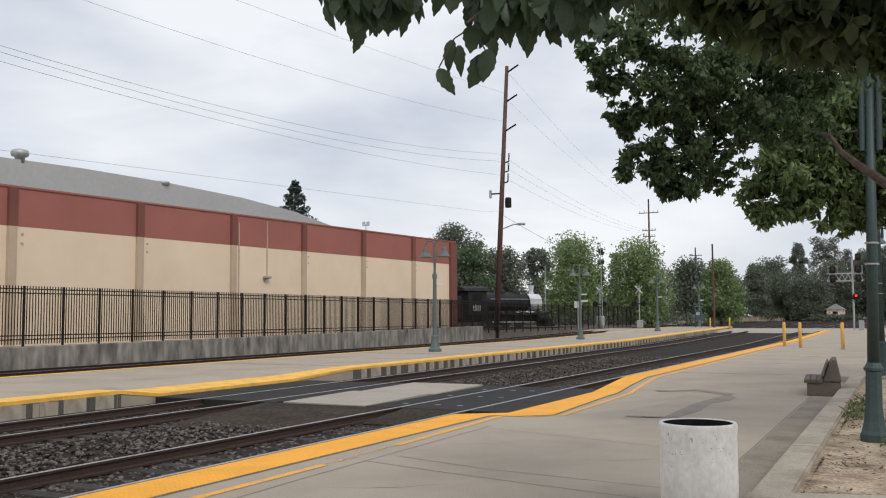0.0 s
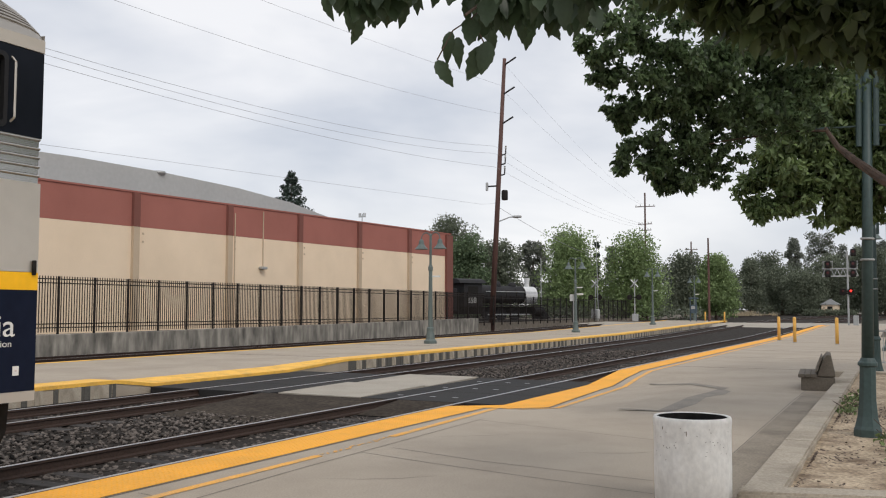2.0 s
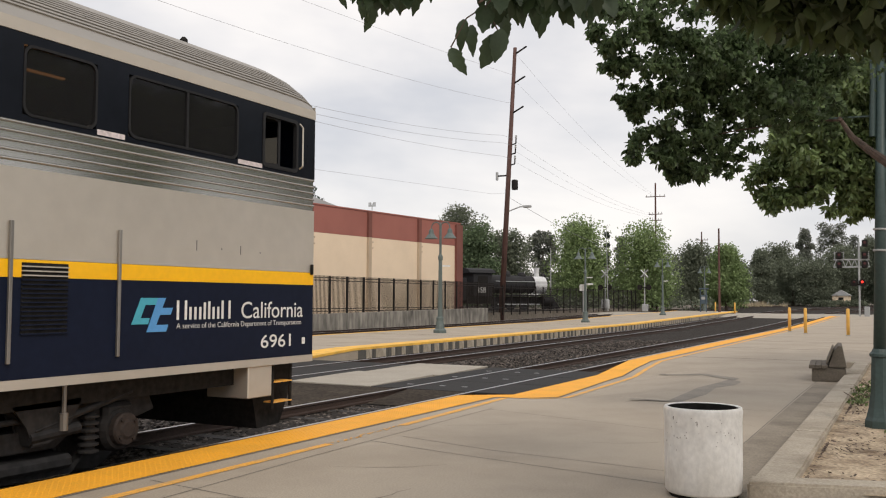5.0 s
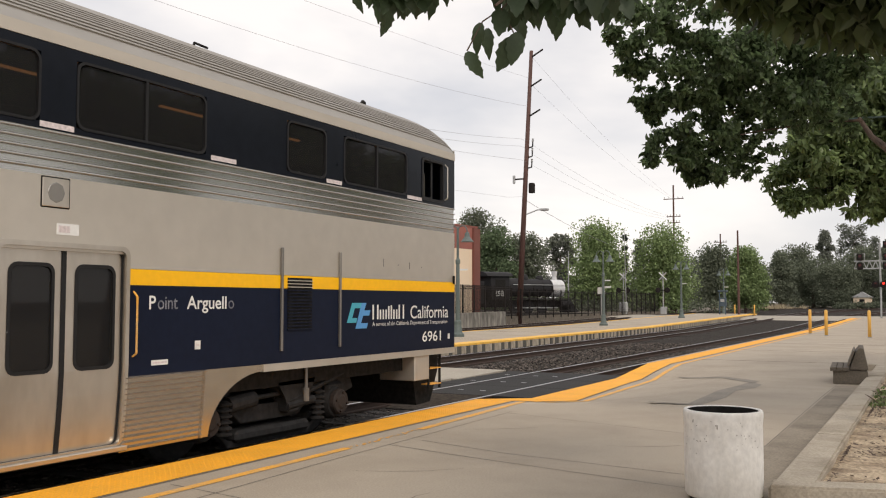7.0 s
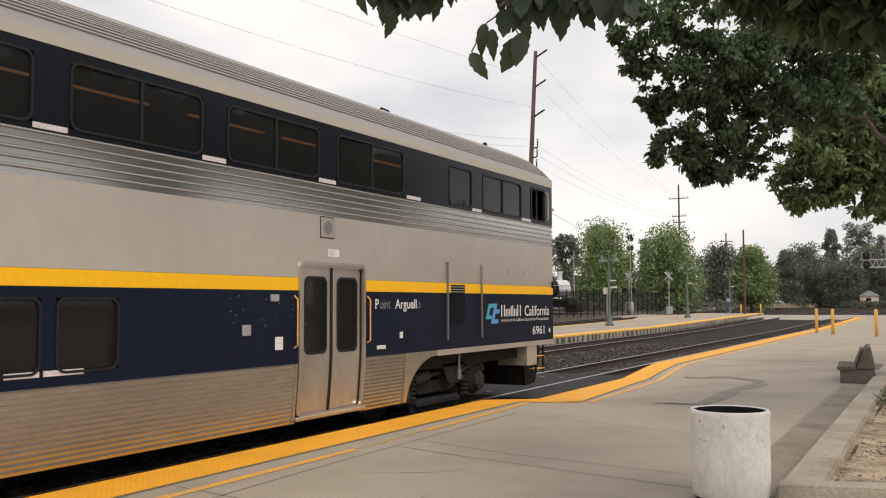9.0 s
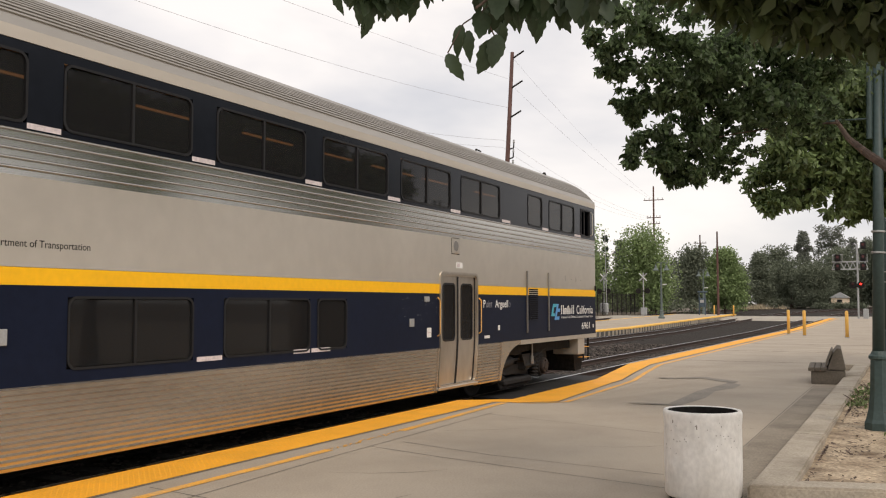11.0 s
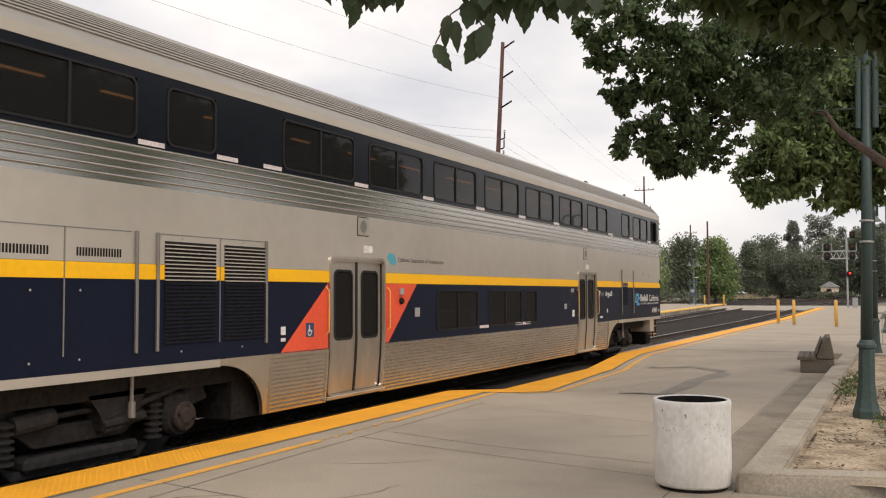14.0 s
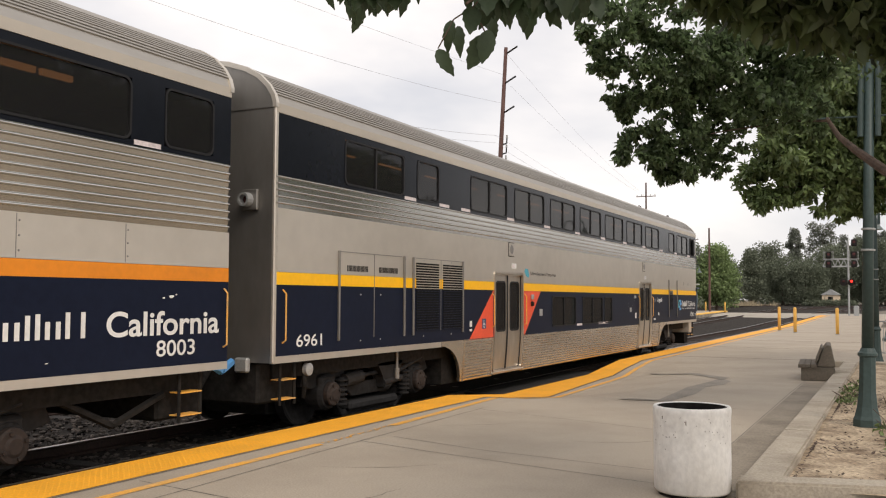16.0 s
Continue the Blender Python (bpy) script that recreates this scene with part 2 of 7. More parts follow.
    leaf_mid=material("leaf_mid_green", (0.125, 0.18, 0.088), 0.42, var=0.1, grain=8, stain=0.7, island=0.65, tint=(0.088, 0.135, 0.062), translucent=0.62),
    leaf_light=material("leaf_fresh", (0.145, 0.20, 0.078), 0.5, var=0.1, grain=6, stain=0.5, island=0.5, tint=(0.07, 0.115, 0.04), translucent=0.35),
    # Distance haze is put into the next three leaf colours by paling them.
    far_hazed_leaf=material("far_hazed_leaf", (0.115, 0.165, 0.085), 0.8, var=0.15, grain=1.5, stain=0.15, island=0.22, tint=(0.085, 0.13, 0.07), translucent=0.25),
    far_dark_hazed=material("far_dark_hazed_leaf", (0.155, 0.178, 0.125), 0.85, var=0.15, grain=1.2, stain=0.12, island=0.2, tint=(0.09, 0.115, 0.075), translucent=0.3),
    haze_leaf=material("eucalyptus_hazed_leaf", (0.175, 0.19, 0.155), 0.85, var=0.15, grain=1.0, stain=0.1, island=0.2, translucent=0.25),
    needle=material("conifer_needle", (0.030, 0.048, 0.036), 0.85, var=0.2, grain=3, stain=0.3, island=0.4),
    red_lens=glowing("signal_red", (1.0, 0.03, 0.02), 2.0),
    dark_lens=material("dark_lens", (0.06, 0.01, 0.01), 0.2),
    ceil_light=glowing("carriage_ceiling_light", (1.0, 0.50, 0.22), 0.9),
    interior=material("carriage_interior", (0.10, 0.085, 0.075), 0.8, var=0.2),
    glass=tinted_glass("tinted_window", 0.33),
)


# ---------------------------------------------------------------- mesh helpers
def thing(name, label="", category="", group="", kind="", at=(0, 0, 0), turn=0.0):
    ob = new(name)
    ob.empty_display_size = 0.2
    ob.matrix_world = pose(*at, 0, 0, turn)
    return tagged(ob, label, category, group, kind)


def link(name, data, mat, parent=None, label="", smooth=False):
    data.materials.append(M[mat])
    if smooth:
        for p in data.polygons:
            p.use_smooth = True
    ob = new(name, data)
    if parent:
        ob.parent = parent
    if label:
        ob["label"] = label
    return ob


def part(name, bm, mat, parent=None, label="", smooth=False):
    me = bpy.data.meshes.new(name)
    bmesh.ops.recalc_face_normals(bm, faces=bm.faces)
    bm.to_mesh(me)
    bm.free()
    return link(name, me, mat, parent, label, smooth)


def box(bm, x0, x1, y0, y1, z0, z1, bev=0.0):
    r = bmesh.ops.create_cube(bm, size=1.0, matrix=Matrix.Translation(((x0 + x1) / 2, (y0 + y1) / 2, (z0 + z1) / 2)) @ Matrix.Diagonal((abs(x1 - x0), abs(y1 - y0), abs(z1 - z0), 1)))
    if bev:
        es = {e for v in r["verts"] for e in v.link_edges}
        bmesh.ops.bevel(bm, geom=list(es), offset=bev, segments=1, affect="EDGES")
    return bm


def B(*a, bev=0.0):
    return box(bmesh.new(), *a, bev=bev)


def rod(bm, p0, p1, r0, r1=None, n=10, caps=True):
    p0, p1 = Vector(p0), Vector(p1)
    d = p1 - p0
    m = Matrix.Translation((p0 + p1) / 2) @ d.to_track_quat("Z", "Y").to_matrix().to_4x4()
    bmesh.ops.create_cone(bm, cap_ends=caps, segments=n, radius1=r0, radius2=r0 if r1 is None else r1, depth=d.length, matrix=m)
    return bm


def R(p0, p1, r0, r1=None, n=10):
    return rod(bmesh.new(), p0, p1, r0, r1, n)


def tube(bm, pts, r, n=6):
    for a, b in zip(pts, pts[1:]):
        rod(bm, a, b, r, r, n)
    return bm


def lathe(bm, prof, n=24, at=(0, 0, 0)):
    """Turn (radius, height) pairs round z."""
    rings = []
    for r, z in prof:
        rings.append([bm.verts.new((at[0] + r * math.cos(2 * math.pi * k / n), at[1] + r * math.sin(2 * math.pi * k / n), at[2] + z)) for k in range(n)])
    for a, b in zip(rings, rings[1:]):
        for k in range(n):
            bm.faces.new((a[k], a[(k + 1) % n], b[(k + 1) % n], b[k]))
    if prof[0][0] > 1e-4:
        bm.faces.new(rings[0])
    if prof[-1][0] > 1e-4:
        bm.faces.new(rings[-1])
    return bm


def prism(bm, poly, x0, x1):
    """Polygon in (y, z) pushed from x0 to x1."""
    a = [bm.verts.new((x0, y, z)) for y, z in poly]
    b = [bm.verts.new((x1, y, z)) for y, z in poly]
    bm.faces.new(a)
    bm.faces.new(b)
    for k in range(len(poly)):
        j = (k + 1) % len(poly)
        bm.faces.new((a[k], a[j], b[j], b[k]))
    return bm


def sweep(bm, prof, path):
    """Open or closed profile of (x, z) swept along (x, y, z) path points, without turning."""
    rows = [[bm.verts.new((px + x, py, pz + z)) for x, z in prof] for px, py, pz in path]
    for a, b in zip(rows, rows[1:]):
        for k in range(len(prof) - 1):
            bm.faces.new((a[k], a[k + 1], b[k + 1], b[k]))
    return bm


def rounded(y0, y1, z0, z1, r, n=4):
    pts = []
    for cy, cz, a0 in ((y1 - r, z1 - r, 0), (y0 + r, z1 - r, 90), (y0 + r, z0 + r, 180), (y1 - r, z0 + r, 270)):
        for k in range(n + 1):
            a = radians(a0 + 90 * k / n)
            pts.append((cy + r * math.cos(a), cz + r * math.sin(a)))
    return pts


def ring(bm, outer, inner, x0, x1):
    """Frame between two loops of equal length in (y, z)."""
    rows = [[bm.verts.new((x, y, z)) for y, z in loop] for loop, x in ((outer, x0), (outer, x1), (inner, x1), (inner, x0))]
    n = len(outer)
    for a, b in ((0, 1), (1, 2), (2, 3), (3, 0)):
        for k in range(n):
            j = (k + 1) % n
            bm.faces.new((rows[a][k], rows[a][j], rows[b][j], rows[b][k]))
    return bm


def lettering(text, size, mat, parent, x, y, z, name="lettering", label="", bold=0.0, width=0.0):
    """Raised writing on a side that faces +x, read along +y."""
    cu = bpy.data.curves.new(name, "FONT")
    cu.body, cu.size, cu.extrude, cu.offset = text, size, 0.001, bold
    tmp = bpy.data.objects.new(name, cu)
    scene.collection.objects.link(tmp)
    bpy.context.view_layer.update()
    me = bpy.data.meshes.new_from_object(tmp.evaluated_get(bpy.context.evaluated_depsgraph_get()))
    bpy.data.objects.remove(tmp)
    us = [v.co.x for v in me.vertices]
    k = width / (max(us) - min(us)) if width else 1.0
    me.transform(Matrix(((0, 0, 1, x), (k, 0, 0, y), (0, 1, 0, z), (0, 0, 0, 1))))
    return link(name, me, mat, parent, label)


rng = np.random.default_rng(7)


def leaf_mesh(name, clumps, size, droop=0.3, fold=0.25, long=2.0):
    """Clumps: (centre, radii, count). Each leaf is a folded blade of four triangles."""
    cs, rs = [], []
    for c, r, k in clumps:
        d = rng.normal(size=(k, 3))
        d /= np.linalg.norm(d, axis=1)[:, None]
        rad = rng.random(k) ** 0.45
        cs.append(np.array(c) + d * rad[:, None] * np.array(r))
    p = np.concatenate(cs)
    n = len(p)
    ax = rng.normal(size=(n, 3))
    ax[:, 2] -= droop * 2.2
    ax /= np.linalg.norm(ax, axis=1)[:, None]
    sd = np.cross(ax, rng.normal(size=(n, 3)))
    sd /= np.linalg.norm(sd, axis=1)[:, None]
    nm = np.cross(ax, sd)
    s = size * (0.65 + 0.7 * rng.random(n))[:, None]
    L, W = s * long / 2, s * 0.5
    v = np.stack([p - ax * L * 0.0, p + ax * L * 0.45 + sd * W + nm * W * fold, p + ax * L * 1.1 - nm * W * 0.15, p + ax * L * 2.0 - nm * W * 0.5 * min(droop, 0.35) * 3,
                  p + ax * L * 0.45 - sd * W + nm * W * fold, p + ax * L * 1.25 + sd * W * 0.72 + nm * W * fold, p + ax * L * 1.25 - sd * W * 0.72 + nm * W * fold], 1)
    idx = np.array([[0, 1, 2], [1, 5, 2], [5, 3, 2], [0, 2, 4], [4, 2, 6], [6, 2, 3]])
    f = (np.arange(n)[:, None, None] * 7 + idx[None]).reshape(-1, 3)
    me = bpy.data.meshes.new(name)
    me.vertices.add(n * 7)
    me.vertices.foreach_set("co", v.reshape(-1))
    me.loops.add(len(f) * 3)
    me.loops.foreach_set("vertex_index", f.reshape(-1).astype(np.int32))
    me.polygons.add(len(f))
    me.polygons.foreach_set("loop_start", np.arange(0, len(f) * 3, 3, dtype=np.int32))
    me.update(calc_edges=True)
    return me


# ---------------------------------------------------------------- the place: ground, platforms, tracks
def drift(y):
    """The island and its tracks lean slightly away from the near track."""
    return -0.018 * (max(y, 0) - 12)


def bend(y):
    """All lines turn to the right past the level crossing."""
    return 0.0016 * max(y - 95, 0) ** 2


def rise(y):
    return 0.0085 * min(max(y - 60, 0), 130)


def build_ground():
    bm = bmesh.new()
    ys = [-60, 0, 40, 60, 80, 110, 130, 160, 200, 260, 400, 900, 3000]
    xs = [-2500, -600, -200, -90, -40, -22, 0, 8, 30, 90, 250, 800, 2500]
    grid = [[bm.verts.new((x, y, -0.42 + rise(y))) for x in xs] for y in ys]
    for a, b in zip(grid, grid[1:]):
        for k in range(len(xs) - 1):
            bm.faces.new((a[k], a[k + 1], b[k + 1], b[k]))
    tagged(part("ground", bm, "dirt"), "bare brown dirt ground around the station tracks", "ground", kind="structure")
    bm = bmesh.new()
    path = [-30, 0, 20, 40, 60, 80, 95, 105, 115, 125, 140, 160, 180, 200, 230]
    sweep(bm, [(-22.0, -0.09), (-13.0, -0.06), (-6.5, -0.06), (-3.0, -0.09), (0.8, -0.06), (1.9, -0.05), (3.5, -0.09)], [(bend(y), y, -0.30 + rise(y)) for y in path])
    tagged(part("track_bed", bm, "ballast"), "dark grey crushed stone ballast bed under the tracks", "track bed", kind="structure")


def rails_of(cx, skew, group, label):
    path_y = [-30, 0, 20, 40, 60, 80, 95, 100, 105, 110, 118, 126, 135, 145, 160, 180]
    track = thing("railway_track", label, "railway track", group, "structure")
    prof = [(-0.07, -0.155), (-0.07, -0.13), (-0.012, -0.115), (-0.012, -0.04), (-0.035, -0.03), (-0.035, -0.004), (0.035, -0.004), (0.035, -0.03), (0.012, -0.04), (0.012, -0.115), (0.07, -0.13), (0.07, -0.155)]
    for side in (-0.7525, 0.7525):
        path = [(cx + side + (drift(y) if skew else 0) + bend(y), y, -0.2 + rise(y)) for y in path_y]
        r = part("rail", sweep(bmesh.new(), prof, path), "rail", track, "brown rusted steel rail with a polished head")
        part("rail_head", sweep(bmesh.new(), [(-0.033, 0.0), (-0.02, 0.004), (0.02, 0.004), (0.033, 0.0)], path), "railhead", r, "polished rail head")
    shared = None
    y = 2.0
    while y < 92:
        if not (16.2 < y < 22.8):
            if shared is None:
                bm = B(-1.3, 1.3, -0.115, 0.115, -0.46, -0.335, bev=0.012)
                me = bpy.data.meshes.new("sleeper")
                bm.to_mesh(me)
                bm.free()
                me.materials.append(M["sleeper"])
                shared = me
            ob = new("sleeper", shared)
            ob.parent = track
            ob.location = (cx + (drift(y) if skew else 0), y, random.uniform(-0.05, -0.012) + rise(y))
            ob.rotation_euler = (0, 0, random.uniform(-0.01, 0.01))
        y += 0.56
    return track


PLAT = [(-30, 0.0), (13.9, 0.0), (16.2, -0.195), (21.3, -0.195), (24.0, 0.0), (60, 0.0), (88, 0.24)]


def plat_z(y):
    return float(np.interp(y, [p[0] for p in PLAT], [p[1] for p in PLAT]))


def deck_z(x, y):
    """Height of the near platform: ramped at the edge, level further in."""
    edge = plat_z(y)
    return edge + (rise(y) - edge) * min(max((x - 2.85) / 1.45, 0.0), 1.0)


def dipped(bm, x0, x1, lift, ys, low=None):
    """A strip of platform that follows the ramps of the crossing on its edge side."""
    a = [bm.verts.new((x0, y, plat_z(y) + lift)) for y in ys]
    b = [bm.verts.new((x1, y, plat_z(y) + lift)) for y in ys]
    for k in range(len(ys) - 1):
        bm.faces.new((a[k], a[k + 1], b[k + 1], b[k]))
    if low is not None:
        c = [bm.verts.new((x0, y, low)) for y in ys]
        for k in range(len(ys) - 1):
            bm.faces.new((a[k], c[k], c[k + 1], a[k + 1]))
    return bm


def build_near_platform():
    ys = [-30, 0, 6, 10, 13.9, 14.5, 15.1, 15.7, 16.2, 18.5, 20, 21.3, 21.8, 22.3, 22.8, 23.4, 24, 30, 45, 60, 88]
    bm = dipped(bmesh.new(), 1.70, 2.85, 0.0, ys, low=-0.42)
    # blend from the ramped strip to the level deck
    a = [bm.verts.new((2.85, y, plat_z(y))) for y in ys]
    b = [bm.verts.new((4.3, y, rise(y))) for y in ys]
    c = [bm.verts.new((7.1, y, rise(y))) for y in ys]
    for k in range(len(ys) - 1):
        bm.faces.new((a[k], a[k + 1], b[k + 1], b[k]))
        bm.faces.new((b[k], b[k + 1], c[k + 1], c[k]))
    bmesh.ops.remove_doubles(bm, verts=bm.verts, dist=0.001)
    plat = tagged(part("platform", bm, "concrete"), "worn grey concrete station platform with ramps to the crossing", "platform", kind="structure")
    def slant(outer, inner, lift, low=None):
        """A painted or tiled strip between two (y: x) edges on the dipped platform."""
        bm = bmesh.new()
        oy, iy = list(zip(*outer)), list(zip(*inner))
        ys = sorted(set(oy[0]) | set(iy[0]) | {13.9, 16.2, 21.3, 24.0, 60.0})
        ys = [y for y in ys if max(oy[0][0], iy[0][0]) <= y <= min(oy[0][-1], iy[0][-1])]
        a = [bm.verts.new((float(np.interp(y, *oy)), y, deck_z(float(np.interp(y, *oy)), y) + lift)) for y in ys]
        b = [bm.verts.new((float(np.interp(y, *iy)), y, deck_z(float(np.interp(y, *iy)), y) + lift)) for y in ys]
        for k in range(len(ys) - 1):
            bm.faces.new((a[k], a[k + 1], b[k + 1], b[k]))
        if low is not None:
            c = [bm.verts.new((v.co.x, v.co.y, v.co.z - low)) for v in a]
            for k in range(len(ys) - 1):
                bm.faces.new((a[k], c[k], c[k + 1], a[k + 1]))
        return bm

    edge = [(-30, 1.685), (88, 1.685)]
    part("tactile_strip", slant(edge, [(-30, 2.33), (14.15, 2.31)], 0.006, 0.036), "yellow", plat, "yellow bumpy tactile warning strip")
    part("tactile_strip", slant(edge, [(14.19, 2.62), (16.2, 2.56), (20.4, 2.30), (22.6, 2.24), (23.4, 2.26)], 0.007, 0.07), "yellow", plat, "yellow bumpy tactile warning strip")
    part("tactile_strip", slant(edge, [(23.42, 2.26), (88, 2.26)], 0.006, 0.036), "yellow", plat, "yellow bumpy tactile warning strip")
    def line_x(y):
        return float(np.interp(y, [-30, 6.0, 8.6, 10.5, 14.0], [2.72, 2.67, 2.63, 2.58, 2.44]))

    for ya, yb in ((-30, 8.7), (10.35, 14.0)):
        ys = [ya, (ya + yb) / 2, yb]
        part("painted_line", slant([(y, line_x(y)) for y in ys], [(y, line_x(y) + 0.11) for y in ys], 0.005), "line", plat, "worn yellow painted line")
    scraps = random.Random(4)
    for k in range(26):
        y = 8.72 + 1.6 * k / 26
        x = line_x(y) + scraps.uniform(0.0, 0.07)
        l, w = scraps.uniform(0.03, 0.09), scraps.uniform(0.012, 0.05)
        part("paint_scrap", slant([(y, x), (y + l, x + scraps.uniform(-0.01, 0.01))], [(y, x + w), (y + l, x + w * 0.5)], 0.005), "line", plat, "scrap of flaking yellow paint")
    part("painted_line", slant([(14.2, 2.74), (16.2, 2.68), (20.0, 2.57), (22.5, 2.46), (24.5, 2.45), (88, 2.46)], [(14.2, 2.83), (16.2, 2.78), (20.0, 2.68), (22.5, 2.57), (24.5, 2.56), (88, 2.57)], 0.006), "line", plat, "worn yellow painted line")
    part("joint", slant([(14.2, 2.63), (16.2, 2.57), (20.4, 2.31), (22.6, 2.25), (23.5, 2.27), (88, 2.27)], [(14.2, 2.65), (16.2, 2.59), (20.4, 2.335), (22.6, 2.28), (23.5, 2.295), (88, 2.29)], 0.004), "dark_joint", plat, "dark dirty joint along the warning strip")
    # raised domes of the warning strip where it passes nearest
    vs, fs = [], []
    y = 5.2
    while y < 16:
        for k in range(9):
            x = 1.74 + k * 0.068
            o = len(vs)
            z = plat_z(y) + 0.006
            for q in range(6):
                vs.append((x + 0.014 * math.cos(q * math.pi / 3), y + 0.014 * math.sin(q * math.pi / 3), z))
            vs.append((x, y, z + 0.006))
            fs += [(o + q, o + (q + 1) % 6, o + 6) for q in range(6)]
        y += 0.065
    me = bpy.data.meshes.new("dome")
    me.from_pydata(vs, [], fs)
    tagged(link("dome", me, "yellow", plat), kind="stuff")
    bm = bmesh.new()
    dipped(bm, 2.335, 2.355, 0.003, [-30, 0, 6, 10, 13.9, 14.1])
    for y in (2.6, 26.4, 32.3, 38.2):
        box(bm, 2.5, 7.0, y - 0.006, y + 0.006, -0.02, 0.003)
    for run in (((6.68, 2.0), (6.62, 11.0), (6.58, 17.0), (6.60, 24.0)), ((3.12, 2.0), (3.05, 6.0), (2.96, 8.0), (2.88, 12.6)), ((2.44, 6.32), (3.5, 6.14), (5.2, 5.9)),
                ((2.93, 9.13), (3.92, 8.84), (5.15, 8.55), (6.40, 8.27)), ((3.1, 9.57), (4.35, 9.18), (6.25, 8.88)), ((2.88, 12.44), (4.3, 11.98), (6.55, 11.25)), ((4.3, 14.45), (6.55, 14.2))):
        for p, q in zip(run, run[1:]):
            d = Vector((q[0] - p[0], q[1] - p[1], 0)).normalized() * 0.005
            v = [bm.verts.new((x, y, 0.0028)) for x, y in ((p[0] - d.y, p[1] + d.x), (p[0] + d.y, p[1] - d.x), (q[0] + d.y, q[1] - d.x), (q[0] - d.y, q[1] + d.x))]
            bm.faces.new(v)
    part("joint", bm, "dark_joint", plat, "dark dirty expansion joint")
    # wandering hairline cracks in the slabs
    walker = random.Random(17)
    for x, y, a, n in ((2.75, 5.4, 0.35, 16), (3.4, 7.6, 0.25, 14), (4.2, 6.2, 0.9, 12), (5.0, 10.2, 0.1, 14), (3.1, 10.6, 0.6, 12), (5.6, 12.8, -0.2, 12)):
        left, right = [], []
        for k in range(n):
            w = 0.004 * (1 - abs(2 * k / n - 1)) + 0.0015
            left.append((x - w * math.sin(a), y + w * math.cos(a)))
            right.append((x + w * math.sin(a), y - w * math.cos(a)))
            x, y, a = x + 0.09 * math.cos(a), y + 0.09 * math.sin(a), a + walker.uniform(-0.35, 0.35)
        bm = bmesh.new()
        vl = [bm.verts.new((p, q, 0.0025)) for p, q in left]
        vr = [bm.verts.new((p, q, 0.0025)) for p, q in right]
        for k in range(n - 1):
            bm.faces.new((vl[k], vr[k], vr[k + 1], vl[k + 1]))
        part("crack", bm, "dark_joint", plat, "hairline crack in the concrete")
    # thin damp streaks and the dirty gutter along the kerb
    bm = bmesh.new()
    pairs = []
    for k in range(13):
        f = k / 12
        x, y = 3.05 + 2.1 * f, 21.7 - 2.3 * f
        w = 0.07 + 0.22 * f
        pairs.append([bm.verts.new((x, q, deck_z(x, q) + 0.008)) for q in (y - w, y + w)])
    for p, q in zip(pairs, pairs[1:]):
        bm.faces.new((p[0], q[0], q[1], p[1]))
    part("damp_patch", bm, "wet", plat, "darker damp stain on the concrete")
    for loop in ([(5.02, 19.4), (5.32, 18.9), (5.33, 18.1), (5.12, 17.4), (5.2, 16.1), (5.1, 15.0), (4.86, 14.9), (4.84, 16.4), (4.82, 17.3), (4.95, 18.4)],
                 [(6.64, 8.2), (7.12, 8.2), (7.12, 10.0), (7.1, 14.0), (7.08, 19.3), (6.61, 19.3)],
                 [(4.3, 14.72), (4.8, 14.85), (5.1, 14.95), (5.1, 14.7), (4.3, 14.60)]):
        bm = bmesh.new()
        bm.faces.new([bm.verts.new((x, y, 0.0035 + (0.0 if x > 4.3 else deck_z(x, y) + 0.022))) for x, y in loop])
        part("damp_patch", bm, "wet" if loop[0][0] < 6 else "gutter", plat, "darker damp stain on the concrete")


